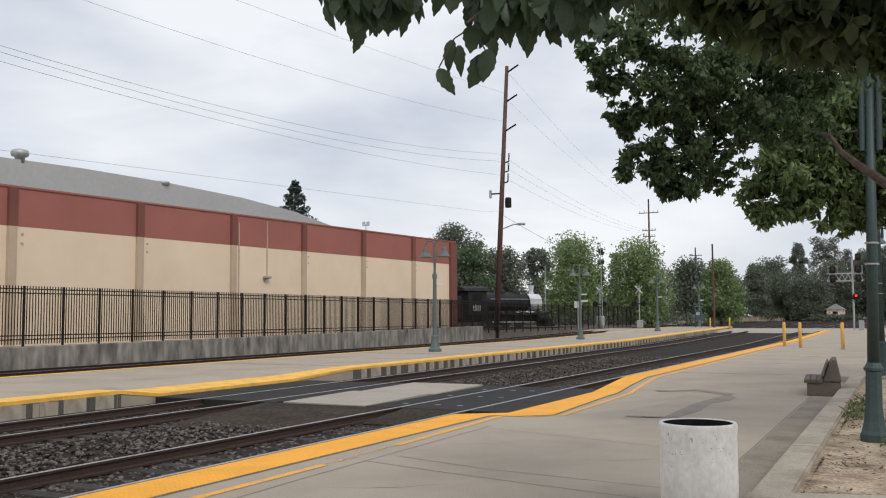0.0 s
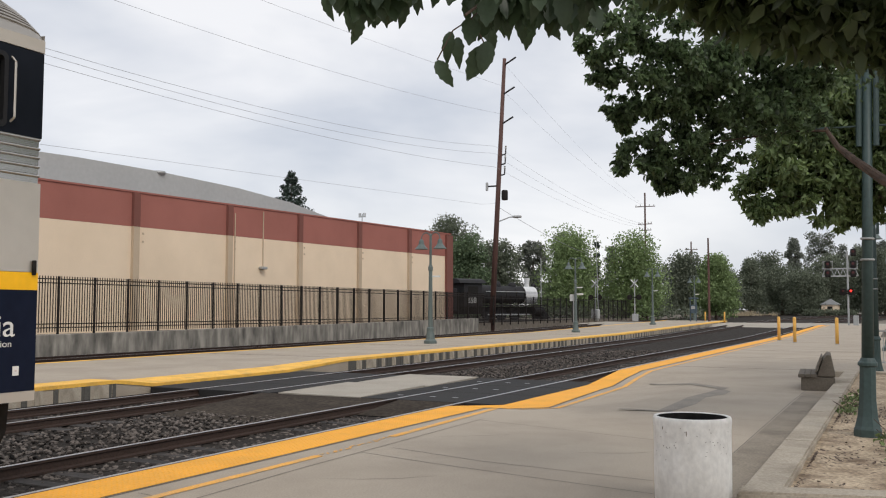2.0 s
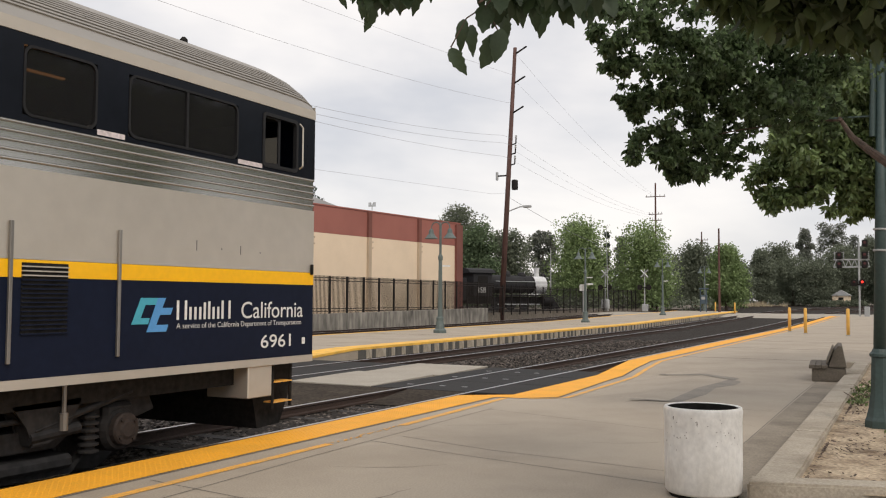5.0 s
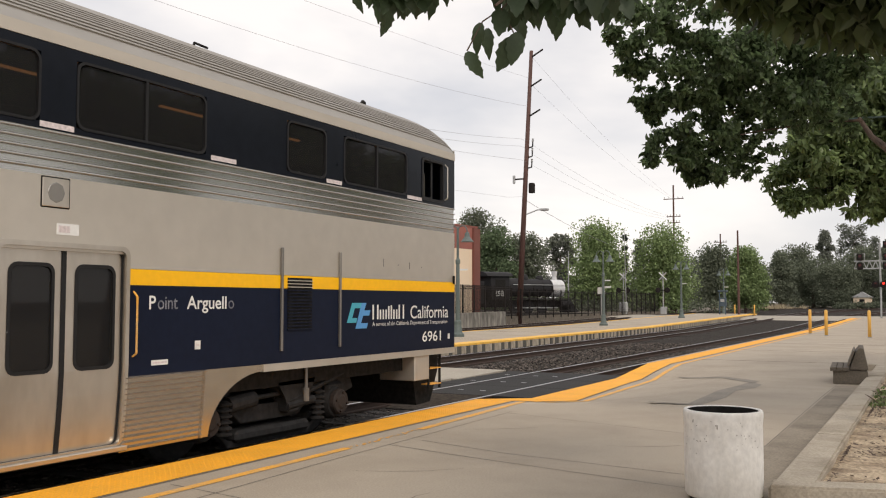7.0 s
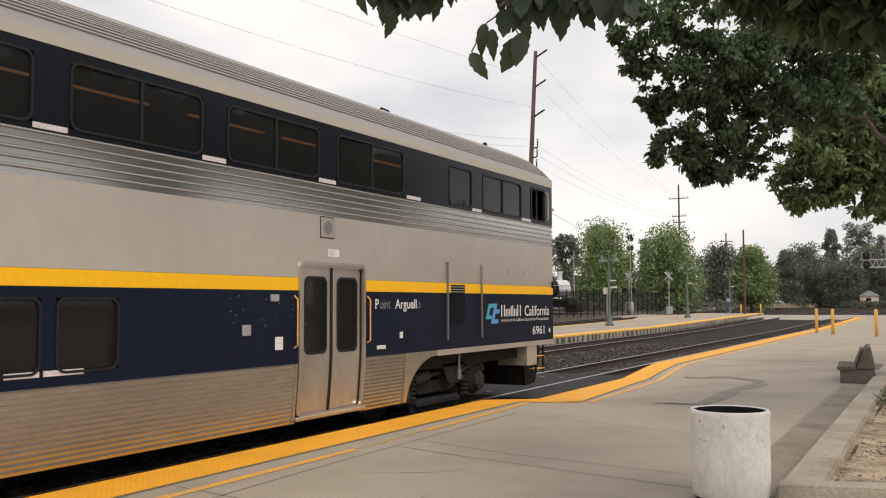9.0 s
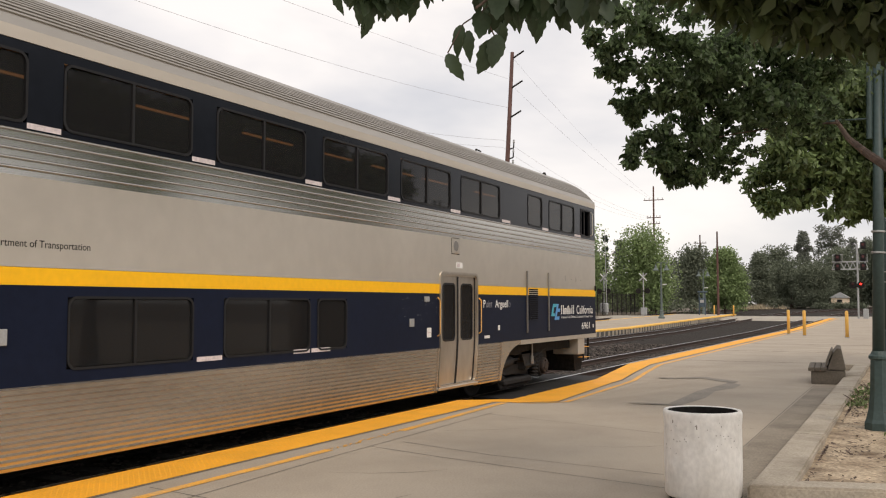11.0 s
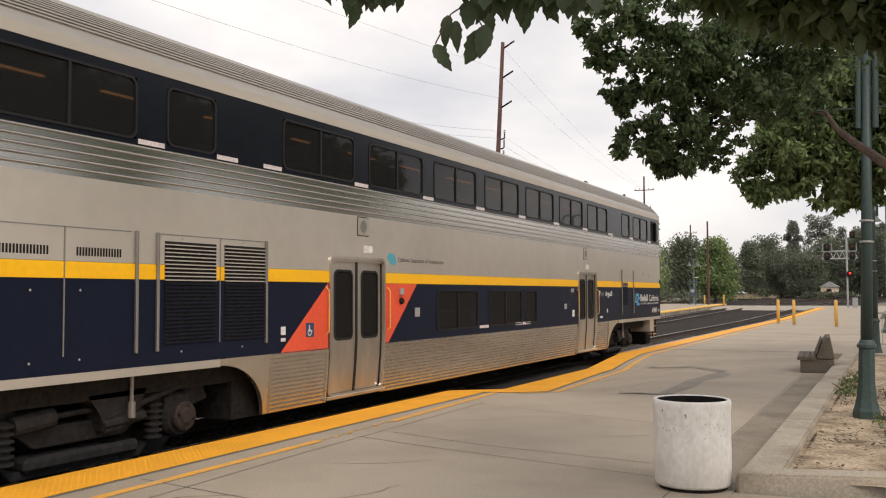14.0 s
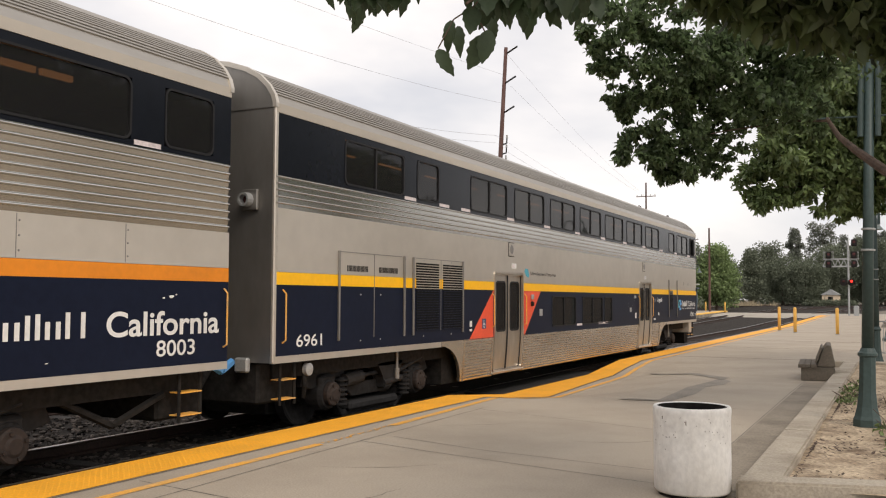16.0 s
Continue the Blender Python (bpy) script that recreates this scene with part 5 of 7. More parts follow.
    stickers(car, [(-5.52, -5.12), (-3.40, -3.06), (-1.37, -0.94)] + [(-7.66 - 2.06 * k, -7.30 - 2.06 * k) for k in range(7)] + [(-22.05, -21.68), (-20.86, -20.5)], 3.085)
    stickers(car, [(-11.62, -11.2), (-13.72, -13.32), (-12.0, -11.66)], 0.955)
    for y in (-6.56, -8.14, -17.05, -18.67):
        handrail(car, y, 1.08, 1.62)
    handrail(car, -25.12, 1.05, 1.62)
    handrail(car, -0.20, 3.2, 3.68, "steel")
    for ya, yb, za, zb, d in ((-9.08, -8.94, 1.22, 1.34, 0.02), (-8.6, -8.46, 1.60, 1.68, 0.03), (-16.2, -16.05, 1.22, 1.36, 0.02)):
        part("side_fitting", B(SIDE, SIDE + d, ya, yb, za, zb, bev=0.005), "galvan", car, "small grey side fitting")
    for ya, yb, za, zb in ((-8.5, -8.36, 1.04, 1.19), (-5.72, -5.64, 1.08, 1.17), (-19.66, -19.57, 1.08, 1.18), (-19.66, -19.57, 1.00, 1.04), (-0.10, -0.04, 1.0, 1.08), (-6.32, -6.10, 0.95, 1.0)):
        part("notice", B(SIDE, SIDE + 0.005, ya, yb, za, zb), "white", car, "small white notice")
        part("notice_text", B(SIDE + 0.004, SIDE + 0.006, ya + 0.02, yb - 0.02, (za + zb) / 2 - 0.008, (za + zb) / 2 + 0.008), "sticker", car)
    part("door_control", B(SIDE, SIDE + 0.045, -16.70, -16.60, 1.56, 1.66, bev=0.01), "galvan", car, "grey door control box")
    part("control_knob", lathe_x(bmesh.new(), [(0.0, SIDE + 0.05), (0.04, SIDE + 0.05), (0.05, SIDE + 0.03), (0.05, SIDE)], -16.65, 1.47, 14, 1), "under", car, "round black control knob")
    for y, z, l in ((-2.02, 2.12, 0.11), (-1.3, 2.10, 0.10), (-1.62, 2.10, 0.02), (-0.95, 2.09, 0.02)):
        part("drain_mark", B(SIDE, SIDE + 0.004, y - 0.005, y + 0.005, z - l / 2, z + l / 2), "endwall", car, "small dark mark")
    part("grab_latch", B(SIDE, SIDE + 0.035, 0.06, 0.09, 1.86, 1.99, bev=0.006), "under", car, "small black latch")
    scuff = random.Random(6)
    for k in range(26):
        y, z = scuff.uniform(-9.3, -7.9 if k % 2 else -8.3), scuff.uniform(1.3, 1.66)
        part("paint_chip", prism(bmesh.new(), [(y + 0.006 * math.cos(a) * scuff.uniform(0.4, 1.2), z + 0.005 * math.sin(a) * scuff.uniform(0.4, 1.2)) for a in np.linspace(0, 5.2, 6)], SIDE, SIDE + 0.002), "white", car, "tiny chip in the navy paint")
    # nose equipment
    part("equipment_box", B(0.9, SIDE - 0.02, -1.10, -0.66, 0.41, 0.775, bev=0.01), "steel", car, "square stainless equipment box")
    steps(car, -0.57, -0.22)
    part("pilot", prism(bmesh.new(), [(-1.05, 0.75), (0.1, 0.75), (0.08, 0.5), (-0.16, 0.02), (-0.6, 0.0), (-0.7, 0.4)], -1.2, 1.25), "under", car, "black pilot plate")
    steps(car, -25.05, -24.75)
    part("air_hose", tube(bmesh.new(), [(1.42, -24.5, 0.75), (1.45, -24.52, 0.45), (1.4, -24.48, 0.3)], 0.03), "under", car)
    part("round_cap", lathe_x(bmesh.new(), [(0.0, 1.52), (0.08, 1.51), (0.08, 1.45)], -24.5, 0.66, 14, 1), "galvan", car, "grey round cap")
    part("antenna", tube(bmesh.new(), [(0.75, -5.0, 4.50), (0.75, -4.97, 4.59), (0.75, -4.75, 4.58)], 0.016), "under", car)
    part("roof_stub", lathe(bmesh.new(), [(0.05, 4.42), (0.045, 4.52), (0.02, 4.55)], 10, (0.9, -1.6, 0)), "under", car)
    # rear end wall details
    part("end_post", B(1.485, SIDE + 0.006, L - 0.015, L + 0.05, 0.78, 3.92, bev=0.012), "steel", car, "stainless corner post")
    part("diaphragm", prism_top([(-0.75, L - 0.42), (0.75, L - 0.42), (0.75, L), (-0.75, L)], 2.2, 4.2), "gasket", car, "black folding gangway")
    marker = part("marker_plate", B(1.05, 1.29, L - 0.05, L, 2.64, 2.90, bev=0.012), "endwall", car, "square steel marker housing")
    part("marker_ring", lathe_y(bmesh.new(), [(0.055, 0.05), (0.06, 0.15), (0.085, 0.15), (0.09, 0.05)], 1.15, L, 2.77), "galvan", marker, "round hooded marker")
    part("marker_lens", lathe_y(bmesh.new(), [(0.0, 0.07), (0.055, 0.07), (0.056, 0.05)], 1.15, L, 2.77), "dark_lens", marker, "dark marker lens")
    part("end_sill", B(-1.3, 1.26, L + 0.06, L + 0.8, 0.26, 0.78, bev=0.03), "under", car, "black end sill")
    part("coupler", rod(B(-0.2, 0.2, L - 0.5, L, 0.55, 0.8), (0.6, L - 0.02, 0.75), (0.75, L - 0.5, 0.4), 0.05), "under", car)
    part("jumper_box", B(1.0, 1.2, L - 0.08, L, 0.66, 0.84, bev=0.02), "galvan", car, "grey jumper box")
    return car


def lathe_y(bm, prof, x, y, z, n=14):
    rings = [[bm.verts.new((x + r * math.cos(2 * math.pi * k / n), y - h, z + r * math.sin(2 * math.pi * k / n))) for k in range(n)] for r, h in prof]
    for a, b in zip(rings, rings[1:]):
        for k in range(n):
            bm.faces.new((a[k], a[(k + 1) % n], b[(k + 1) % n], b[k]))
    return bm


def build_second_carriage():
    car = thing("passenger_carriage", "silver and navy double-deck carriage with orange stripe, coupled behind", "railway carriage", "train carriages")
    F, L = -26.15, -51.4
    carriage_roof(car, L, F, False)
    upper = [(-27.2, -26.44), (-29.35, -27.66)] + [(-31.5 - 2.06 * k, -29.83 - 2.06 * k) for k in range(9)]
    carriage_shell(car, L, F, upper, [], [], 2.30, "orange", (1.745, 1.90))
    part("rib_band", ribs(L, F - 0.03, 2.30, 3.07, 9, 0.03, False), "steel_rib", car, "ribbed stainless band")
    for a, b in upper:
        car_window(car, a, b, 3.12, 3.75, False)
    part("sill", B(SIDE - 0.05, SIDE + 0.004, L, F, 0.775, 0.86), "steel", car, "stainless side sill")
    bogie(car, -31.35, -28.75)
    bogie(car, -48.8, -46.2)
    bar_word(car, -29.45, -28.12, 1.19, 0.24, "TwtnsT")
    lettering("California", 0.34, "white", car, SIDE, -27.93, 1.19, label="bold white place-name lettering", bold=0.006, width=1.62)
    lettering("8003", 0.23, "white", car, SIDE, -27.26, 0.97, "fleet_number", "white fleet number", bold=0.002, width=0.57)
    handrail(car, F - 0.07, 1.05, 1.62)
    for y in (-27.7, -28.95, -30.9, -32.9):
        part("panel_seam", B(SIDE, SIDE + 0.003, y - 0.004, y + 0.004, 1.91, 2.29), "endwall", car, "thin panel seam")
        for z in (1.97, 2.10, 2.23):
            part("rivet", lathe_x(bmesh.new(), [(0.0, SIDE + 0.006), (0.008, SIDE + 0.005), (0.011, SIDE)], y + 0.03, z, 8, 1), "endwall", car)
    for y, z, w, h in ((-27.05, 1.58, 0.10, 0.035), (-27.16, 1.565, 0.05, 0.02), (-26.98, 1.60, 0.03, 0.02), (-28.6, 0.98, 0.05, 0.012), (-29.3, 1.62, 0.04, 0.05)):
        loop = [(y + w * 0.5 * math.cos(a) * random.uniform(0.6, 1.0), z + h * 0.5 * math.sin(a) * random.uniform(0.6, 1.0)) for a in np.linspace(0, 5.6, 9)]
        part("paint_chip", prism(bmesh.new(), loop, SIDE, SIDE + 0.002), "white", car, "chipped pale paint")
    steps(car, -26.82, -26.5)
    stickers(car, [(-27.62, -27.25)], 3.085)
    part("brake_rigging", tube(bmesh.new(), [(1.2, -28.2, 0.6), (1.3, -27.6, 0.3), (1.3, -26.9, 0.55)], 0.04), "under", car)
    part("end_sill", B(-1.3, 1.26, F - 0.8, F - 0.06, 0.26, 0.78, bev=0.03), "under", car, "black end sill")
    for ya, yb in ((-29.2, -28.62), (-28.56, -28.2)):
        part("ceiling_light", B(1.28, 1.32, ya, yb, 3.60, 3.66), "ceil_light", car, "warm ceiling light strip")
    part("gangway", prism_top([(-0.75, F), (0.75, F), (0.75, F + 0.40), (-0.75, F + 0.40)], 2.2, 4.2), "gasket", car, "black folding gangway")
    part("marker_lamp", B(1.2, 1.40, F, F + 0.18, 1.16, 1.40, bev=0.03), "red_dark", car, "red end marker lamp")
    part("hose", tube(bmesh.new(), [(1.15, F + 0.05, 0.86), (1.2, F + 0.3, 0.72), (1.1, F + 0.6, 0.80)], 0.05), "blue", car, "blue jumper hose")
    return car


lead_carriage = build_lead_carriage()
second_carriage = build_second_carriage()


# ---------------------------------------------------------------- things on the platforms
def build_can():
    can = thing("litter_bin", "round white-painted concrete litter bin, scuffed and stained", "litter bin", at=(6.77, 8.0, 0))
    part("body", lathe(bmesh.new(), [(0.29, 0.03), (0.303, 0.05), (0.306, 0.30), (0.305, 0.60), (0.311, 0.67), (0.311, 0.695), (0.303, 0.712), (0.283, 0.712), (0.274, 0.69), (0.268, 0.25), (0.0, 0.25)], 48), "can", can, smooth=True)
    part("foot", lathe(bmesh.new(), [(0.27, 0.0), (0.275, 0.03), (0.0, 0.031)], 32), "under", can, "dark recessed foot")
    part("liner", lathe(bmesh.new(), [(0.272, 0.30), (0.276, 0.706), (0.268, 0.706), (0.262, 0.31), (0.0, 0.30)], 32), "under", can, "dark inner liner")
    r = np.random.default_rng(3)
    for k in range(60):
        a, z = r.uniform(math.pi, 2 * math.pi), 0.68 - 0.3 * r.random() ** 1.6
        w, h = r.uniform(0.0015, 0.006), r.uniform(0.002, 0.035 if k < 5 else 0.008)
        bm = bmesh.new()
        vs = []
        for q in range(7):
            t = q * 2 * math.pi / 7
            b = a + w * math.cos(t) / 0.307
            vs.append(bm.verts.new((0.3085 * math.cos(b), 0.3085 * math.sin(b), z + h * math.sin(t) * r.uniform(0.6, 1.1))))
        bm.faces.new(vs)
        part("chip", bm, "wet", can, "small grey chip in the paint")


def build_bench():
    bench = thing("bench", "brown weathered concrete bench facing the tracks", "bench", at=(0.017, 19.33, 0), turn=4.0)
    part("support", prism_xz([(6.50, 0.0), (6.95, 0.0), (7.12, 0.10), (7.12, 0.25), (6.75, 0.27), (6.50, 0.25)], 0.0, 0.16), "bench", bench)
    part("support", prism_xz([(6.50, 0.0), (6.95, 0.0), (7.12, 0.10), (7.12, 0.25), (6.75, 0.27), (6.50, 0.25)], 1.5, 1.66), "bench", bench)
    for k in range(3):
        part("seat_plank", prism_xz([(6.45 + 0.115 * k, 0.25), (6.56 + 0.115 * k, 0.255), (6.56 + 0.115 * k, 0.325), (6.45 + 0.115 * k, 0.32)], -0.05, 1.7), "bench", bench, "concrete seat plank")
    part("backrest", prism_xz([(6.79, 0.28), (6.90, 0.60), (6.98, 0.70), (7.05, 0.69), (7.13, 0.28)], 0.0, 1.66), "bench", bench)
    part("back_plank", prism_xz([(6.755, 0.36), (6.785, 0.35), (6.90, 0.64), (6.87, 0.655)], -0.04, 1.7), "bench", bench)


def prism_xz(poly, y0, y1):
    bm = bmesh.new()
    a = [bm.verts.new((x, y0, z)) for x, z in poly]
    b = [bm.verts.new((x, y1, z)) for x, z in poly]
    bm.faces.new(a)
    bm.faces.new(b)
    for k in range(len(poly)):
        j = (k + 1) % len(poly)
        bm.faces.new((a[k], a[j], b[j], b[k]))
    bmesh.ops.bevel(bm, geom=list(bm.edges), offset=0.008, segments=1, affect="EDGES")
    return bm


def build_railing():
    rl = thing("metal_railing", "low pale grey steel railing beyond the planting bed", "railing", at=(7.45, 28.3, 0.0))
    for x in (0.0, 1.5, 3.0):
        part("post", B(x - 0.03, x + 0.03, -0.03, 0.03, 0, 1.05, bev=0.005), "galvan", rl)
    for z in (0.15, 1.0):
        part("rail", B(0.03, 2.97, -0.02, 0.02, z - 0.02, z + 0.02), "galvan", rl)
    for k in range(1, 25):
        if k % 12:
            part("picket", B(k * 0.125 - 0.009, k * 0.125 + 0.009, -0.009, 0.009, 0.17, 0.98), "galvan", rl)


def build_bollards():
    b = thing("bollard", "yellow steel bollard standing on the platform", "bollard", "platform bollards", at=(2.63, 50.4, 0))
    part("post", lathe(bmesh.new(), [(0.075, 0.0), (0.075, 1.16), (0.06, 1.21), (0.0, 1.23)], 16), "bollard", b, smooth=True)
    part("base_collar", lathe(bmesh.new(), [(0.11, 0.0), (0.11, 0.02), (0.076, 0.03)], 16), "galvan", b)
    for p in ((3.62, 48.0, 0), (5.60, 46.3, 0), (-10.6, 101.5, 0.12), (-8.6, 101.5, 0.12)):
        copy_thing(b, pose(*p))


def near_lamp(at, group):
    lp = thing("street_lamp", "tall green cast-iron lamp post with banner arms", "street lamp", group, at=at)
    bm = bmesh.new()
    for (w0, z0), (w1, z1) in zip([(0.15, 0.0), (0.15, 0.09), (0.135, 0.13), (0.11, 0.24), (0.092, 0.42), (0.086, 0.82)], [(0.15, 0.09), (0.135, 0.13), (0.11, 0.24), (0.092, 0.42), (0.086, 0.82), (0.086, 0.84)]):
        a = [bm.verts.new((x * w0, y * w0, z0)) for x, y in ((1, 0.45), (0.45, 1), (-0.45, 1), (-1, 0.45), (-1, -0.45), (-0.45, -1), (0.45, -1), (1, -0.45))]
        b = [bm.verts.new((x * w1, y * w1, z1)) for x, y in ((1, 0.45), (0.45, 1), (-0.45, 1), (-1, 0.45), (-1, -0.45), (-0.45, -1), (0.45, -1), (1, -0.45))]
        for k in range(8):
            bm.faces.new((a[k], a[(k + 1) % 8], b[(k + 1) % 8], b[k]))
    part("base", bm, "lamp_green", lp, "flared octagonal base")
    part("collar", lathe(bmesh.new(), [(0.086, 0.82), (0.11, 0.84), (0.11, 0.87), (0.092, 0.89), (0.075, 0.93)], 16), "lamp_green", lp)
    part("shaft", lathe(bmesh.new(), [(0.068, 0.9), (0.06, 2.5), (0.054, 4.6), (0.0, 4.6)], 14), "lamp_green", lp, smooth=True)
    for z in (2.08, 2.33):
        part("band", lathe(bmesh.new(), [(0.073, z), (0.08, z + 0.005), (0.08, z + 0.02), (0.073, z + 0.025)], 14), "galvan", lp, "steel band clamp")
    part("banner_arm", rod(bmesh.new(), (-0.75, 0, 3.70), (0.75, 0, 3.70), 0.012), "lamp_green", lp)
    for x in (-0.09, 0.10):
        part("conduit", rod(bmesh.new(), (x, -0.03, 3.45), (x, -0.03, 4.75), 0.035), "lamp_green", lp)
    return lp


def island_lamp():
    lp = thing("platform_lamp", "grey-green twin-arm lamp post with bell shades on the platform", "street lamp", "island lamps", at=(-11.03, 38.07, 0.0))
    part("base", lathe(bmesh.new(), [(0.30, 0.0), (0.30, 0.12), (0.22, 0.2), (0.16, 0.55), (0.17, 0.7), (0.12, 0.75)], 10), "lamp_grey", lp)
    part("shaft", lathe(bmesh.new(), [(0.11, 0.7), (0.08, 3.3), (0.11, 3.35), (0.11, 3.5), (0.06, 3.6), (0.055, 4.95), (0.0, 5.1)], 12), "lamp_grey", lp)
    for s in (-1, 1):
        pts = [(0, 0, 4.45)] + [(s * (0.24 - 0.24 * math.cos(a)), 0, 4.8 + 0.28 * math.sin(a)) for a in np.linspace(0, math.pi, 9)] + [(s * 0.48, 0, 4.72)]
        arm = part("arm", tube(bmesh.new(), pts, 0.028), "lamp_grey", lp)
        part("shade", lathe(bmesh.new(), [(0.05, 4.78), (0.10, 4.72), (0.13, 4.55), (0.24, 4.40), (0.31, 4.33), (0.30, 4.32), (0.0, 4.36)], 16, (s * 0.48, 0, 0)), "lamp_grey", arm, "bell-shaped lamp shade")
    part("sign_arm", B(0.1, 0.5, -0.01, 0.01, 3.02, 3.10), "white", lp)
    copy_thing(lp, pose(-11.7, 61.1, 0.0))
    copy_thing(lp, pose(-11.9, 83.7, 0.2))
    copy_thing(lp, pose(-12.2, 104.0, 0.2))
    copy_thing(lp, pose(7.87, 40.0, 0.0))


def build_island_sign():
    sg = thing("platform_sign", "small white notice box on an island post", "sign", at=(-11.95, 61.4, 0))
    part("post", R((0, 0, 0), (0, 0, 2.6), 0.04), "galvan", sg)
    part("board", B(-0.25, 0.25, -0.03, 0.03, 2.15, 2.6), "white", sg)
    part("arm", B(0.2, 0.7, -0.02, 0.02, 2.55, 2.68), "white", sg)
    kiosk = thing("ticket_kiosk", "slim blue-grey ticket machine at the far end of the island", "kiosk", at=(-11.4, 99.5, 0.33))
    part("cabinet", B(-0.32, 0.32, -0.3, 0.3, 0.85, 1.75, bev=0.04), "kiosk", kiosk)
    part("screen", B(-0.2, 0.2, -0.32, -0.31, 1.3, 1.6), "galvan", kiosk, "pale screen")
    part("roof", B(-0.45, 0.45, -0.4, 0.4, 2.35, 2.5, bev=0.04), "kiosk", kiosk)
    for x in (-0.3, 0.3):
        part("leg", B(x - 0.05, x + 0.05, -0.3, -0.2, 0, 2.35), "kiosk", kiosk)


# ---------------------------------------------------------------- poles, wires, signals
EYE = Vector((8.34, 0.26, 1.57))


def build_utility_pole():
    p = thing("utility_pole", "very tall reddish wooden utility pole with short steel arms", "utility pole", at=(-22.35, 71.3, 0.2))
    lean = lambda z: 1.22 * z / 22.4
    part("pole", R((0, 0, -0.5), (lean(22.4), 0, 22.4), 0.25, 0.15, 14), "polewood", p, smooth=True)
    for z in (22.2, 19.7, 17.2):
        a = part("arm", R((lean(z), 0, z - 0.35), (lean(z) + 1.15, -0.3, z + 0.1), 0.075, n=8), "iron", p, "short upswept steel arm")
    for z in (14.6, 13.8, 12.9):
        a = part("bracket", tube(bmesh.new(), [(lean(z), 0, z - 0.4), (lean(z) + 0.5, 0, z - 0.3), (lean(z) + 0.52, 0, z + 0.15)], 0.06), "iron", p)
        part("insulator", lathe(bmesh.new(), [(0.05, 0.1), (0.10, 0.2), (0.05, 0.28), (0.10, 0.36), (0.0, 0.42)], 10, (lean(z) + 0.52, 0, z)), "galvan", a)
    part("transformer", lathe(bmesh.new(), [(0.0, 10.4), (0.25, 10.44), (0.27, 10.55), (0.27, 11.15), (0.23, 11.26), (0.0, 11.3)], 16, (lean(10.8) + 0.62, 0, 0)), "iron", p, "dark transformer can")
    lamp = part("lamp_arm", tube(bmesh.new(), [(lean(8.7), 0, 8.6), (lean(8.7) + 1.2, 0, 9.0), (lean(8.7) + 1.9, 0, 9.0)], 0.05), "galvan", p)
    part("lamp_head", B(lean(8.7) + 1.5, lean(8.7) + 2.2, -0.15, 0.15, 8.9, 9.1, bev=0.05), "galvan", lamp, "cobra-head street light")
    part("side_arm", B(lean(12) - 1.1, lean(12), -0.05, 0.05, 11.6, 11.72), "iron", p)
    part("side_insulator", B(lean(12) - 1.15, lean(12) - 0.95, -0.1, 0.1, 11.3, 12.0, bev=0.04), "galvan", p)


def wire(pts, r=0.009):
    """One unbroken thin tube along the points."""
    pts = [Vector(p) for p in pts]
    bm = bmesh.new()
    rings = []
    for k, p in enumerate(pts):
        d = (pts[min(k + 1, len(pts) - 1)] - pts[max(k - 1, 0)]).normalized()
        side = d.cross(Vector((0, 0, 1))).normalized()
        top = side.cross(d)
        rings.append([bm.verts.new(p + side * r * a + top * r * b) for a, b in ((1, 0), (0, 1), (-1, 0), (0, -1))])
    for a, b in zip(rings, rings[1:]):
        for q in range(4):
            bm.faces.new((a[q], a[(q + 1) % 4], b[(q + 1) % 4], b[q]))
    return tagged(part("overhead_wire", bm, "wire"), "thin grey overhead wire between tall poles", "wire", "overhead wires")


def build_wires():
    def far(y, z, x=-17.0, k=1.1777):
        return tuple(EYE + k * (Vector((x, y, z)) - EYE))
    for z0, z1, z2 in ((12.95, 10.86, 10.2), (12.43, 10.48, 10.0), (11.48, 10.08, 9.70)):
        a = np.polyfit([59.3, 39.2, 19.7], [z0, z1, z2], 2)
        first = far(59.3, z0)
        wire([(-22.35 + 1.22 * first[2] / 22.4 + 0.1, 71.3, first[2])] + [far(y, float(np.polyval(a, y))) for y in np.linspace(59.3, -8, 24)])
    for z0, z1, z2, y1, y2 in ((15.49, 11.9, 11.04 + 1.64, 40.0, 22.98), (17.55, 15.5, 15.22, 40.0, 31.19)):
        a = np.polyfit([60.7, y1, y2], [z0, (z0 + z2) / 2 - 0.55, z2], 2)
        wire([far(y, float(np.polyval(a, y))) for y in np.linspace(60.7, 0, 24)], 0.008)
    wire([(-21.8, 71.3, 10.4)] + [far(y, 8.65 + (y - 57.3) * 0.047) for y in np.linspace(57.3, 0, 6)], 0.007)
    top = Vector((-21.3, 71.3, 0))
    for z, dz in ((14.6, 12.6), (13.8, 12.4), (12.9, 12.2), (22.0, 15.0), (19.6, 14.9)):
        a, b = Vector((-21.0, 71.3, z)), Vector((-21.5, 120, dz))
        wire([tuple(a.lerp(b, f) + Vector((0, 0, -3.2 * f * (1 - f)))) for f in np.linspace(0, 1, 12)], 0.008)
    a, b = Vector((-21.6, 71.3, 10.0)), Vector((-25.0, 108, 8.0))
    wire([tuple(a.lerp(b, f) + Vector((0, 0, -1.2 * f * (1 - f)))) for f in np.linspace(0, 1, 8)], 0.02)


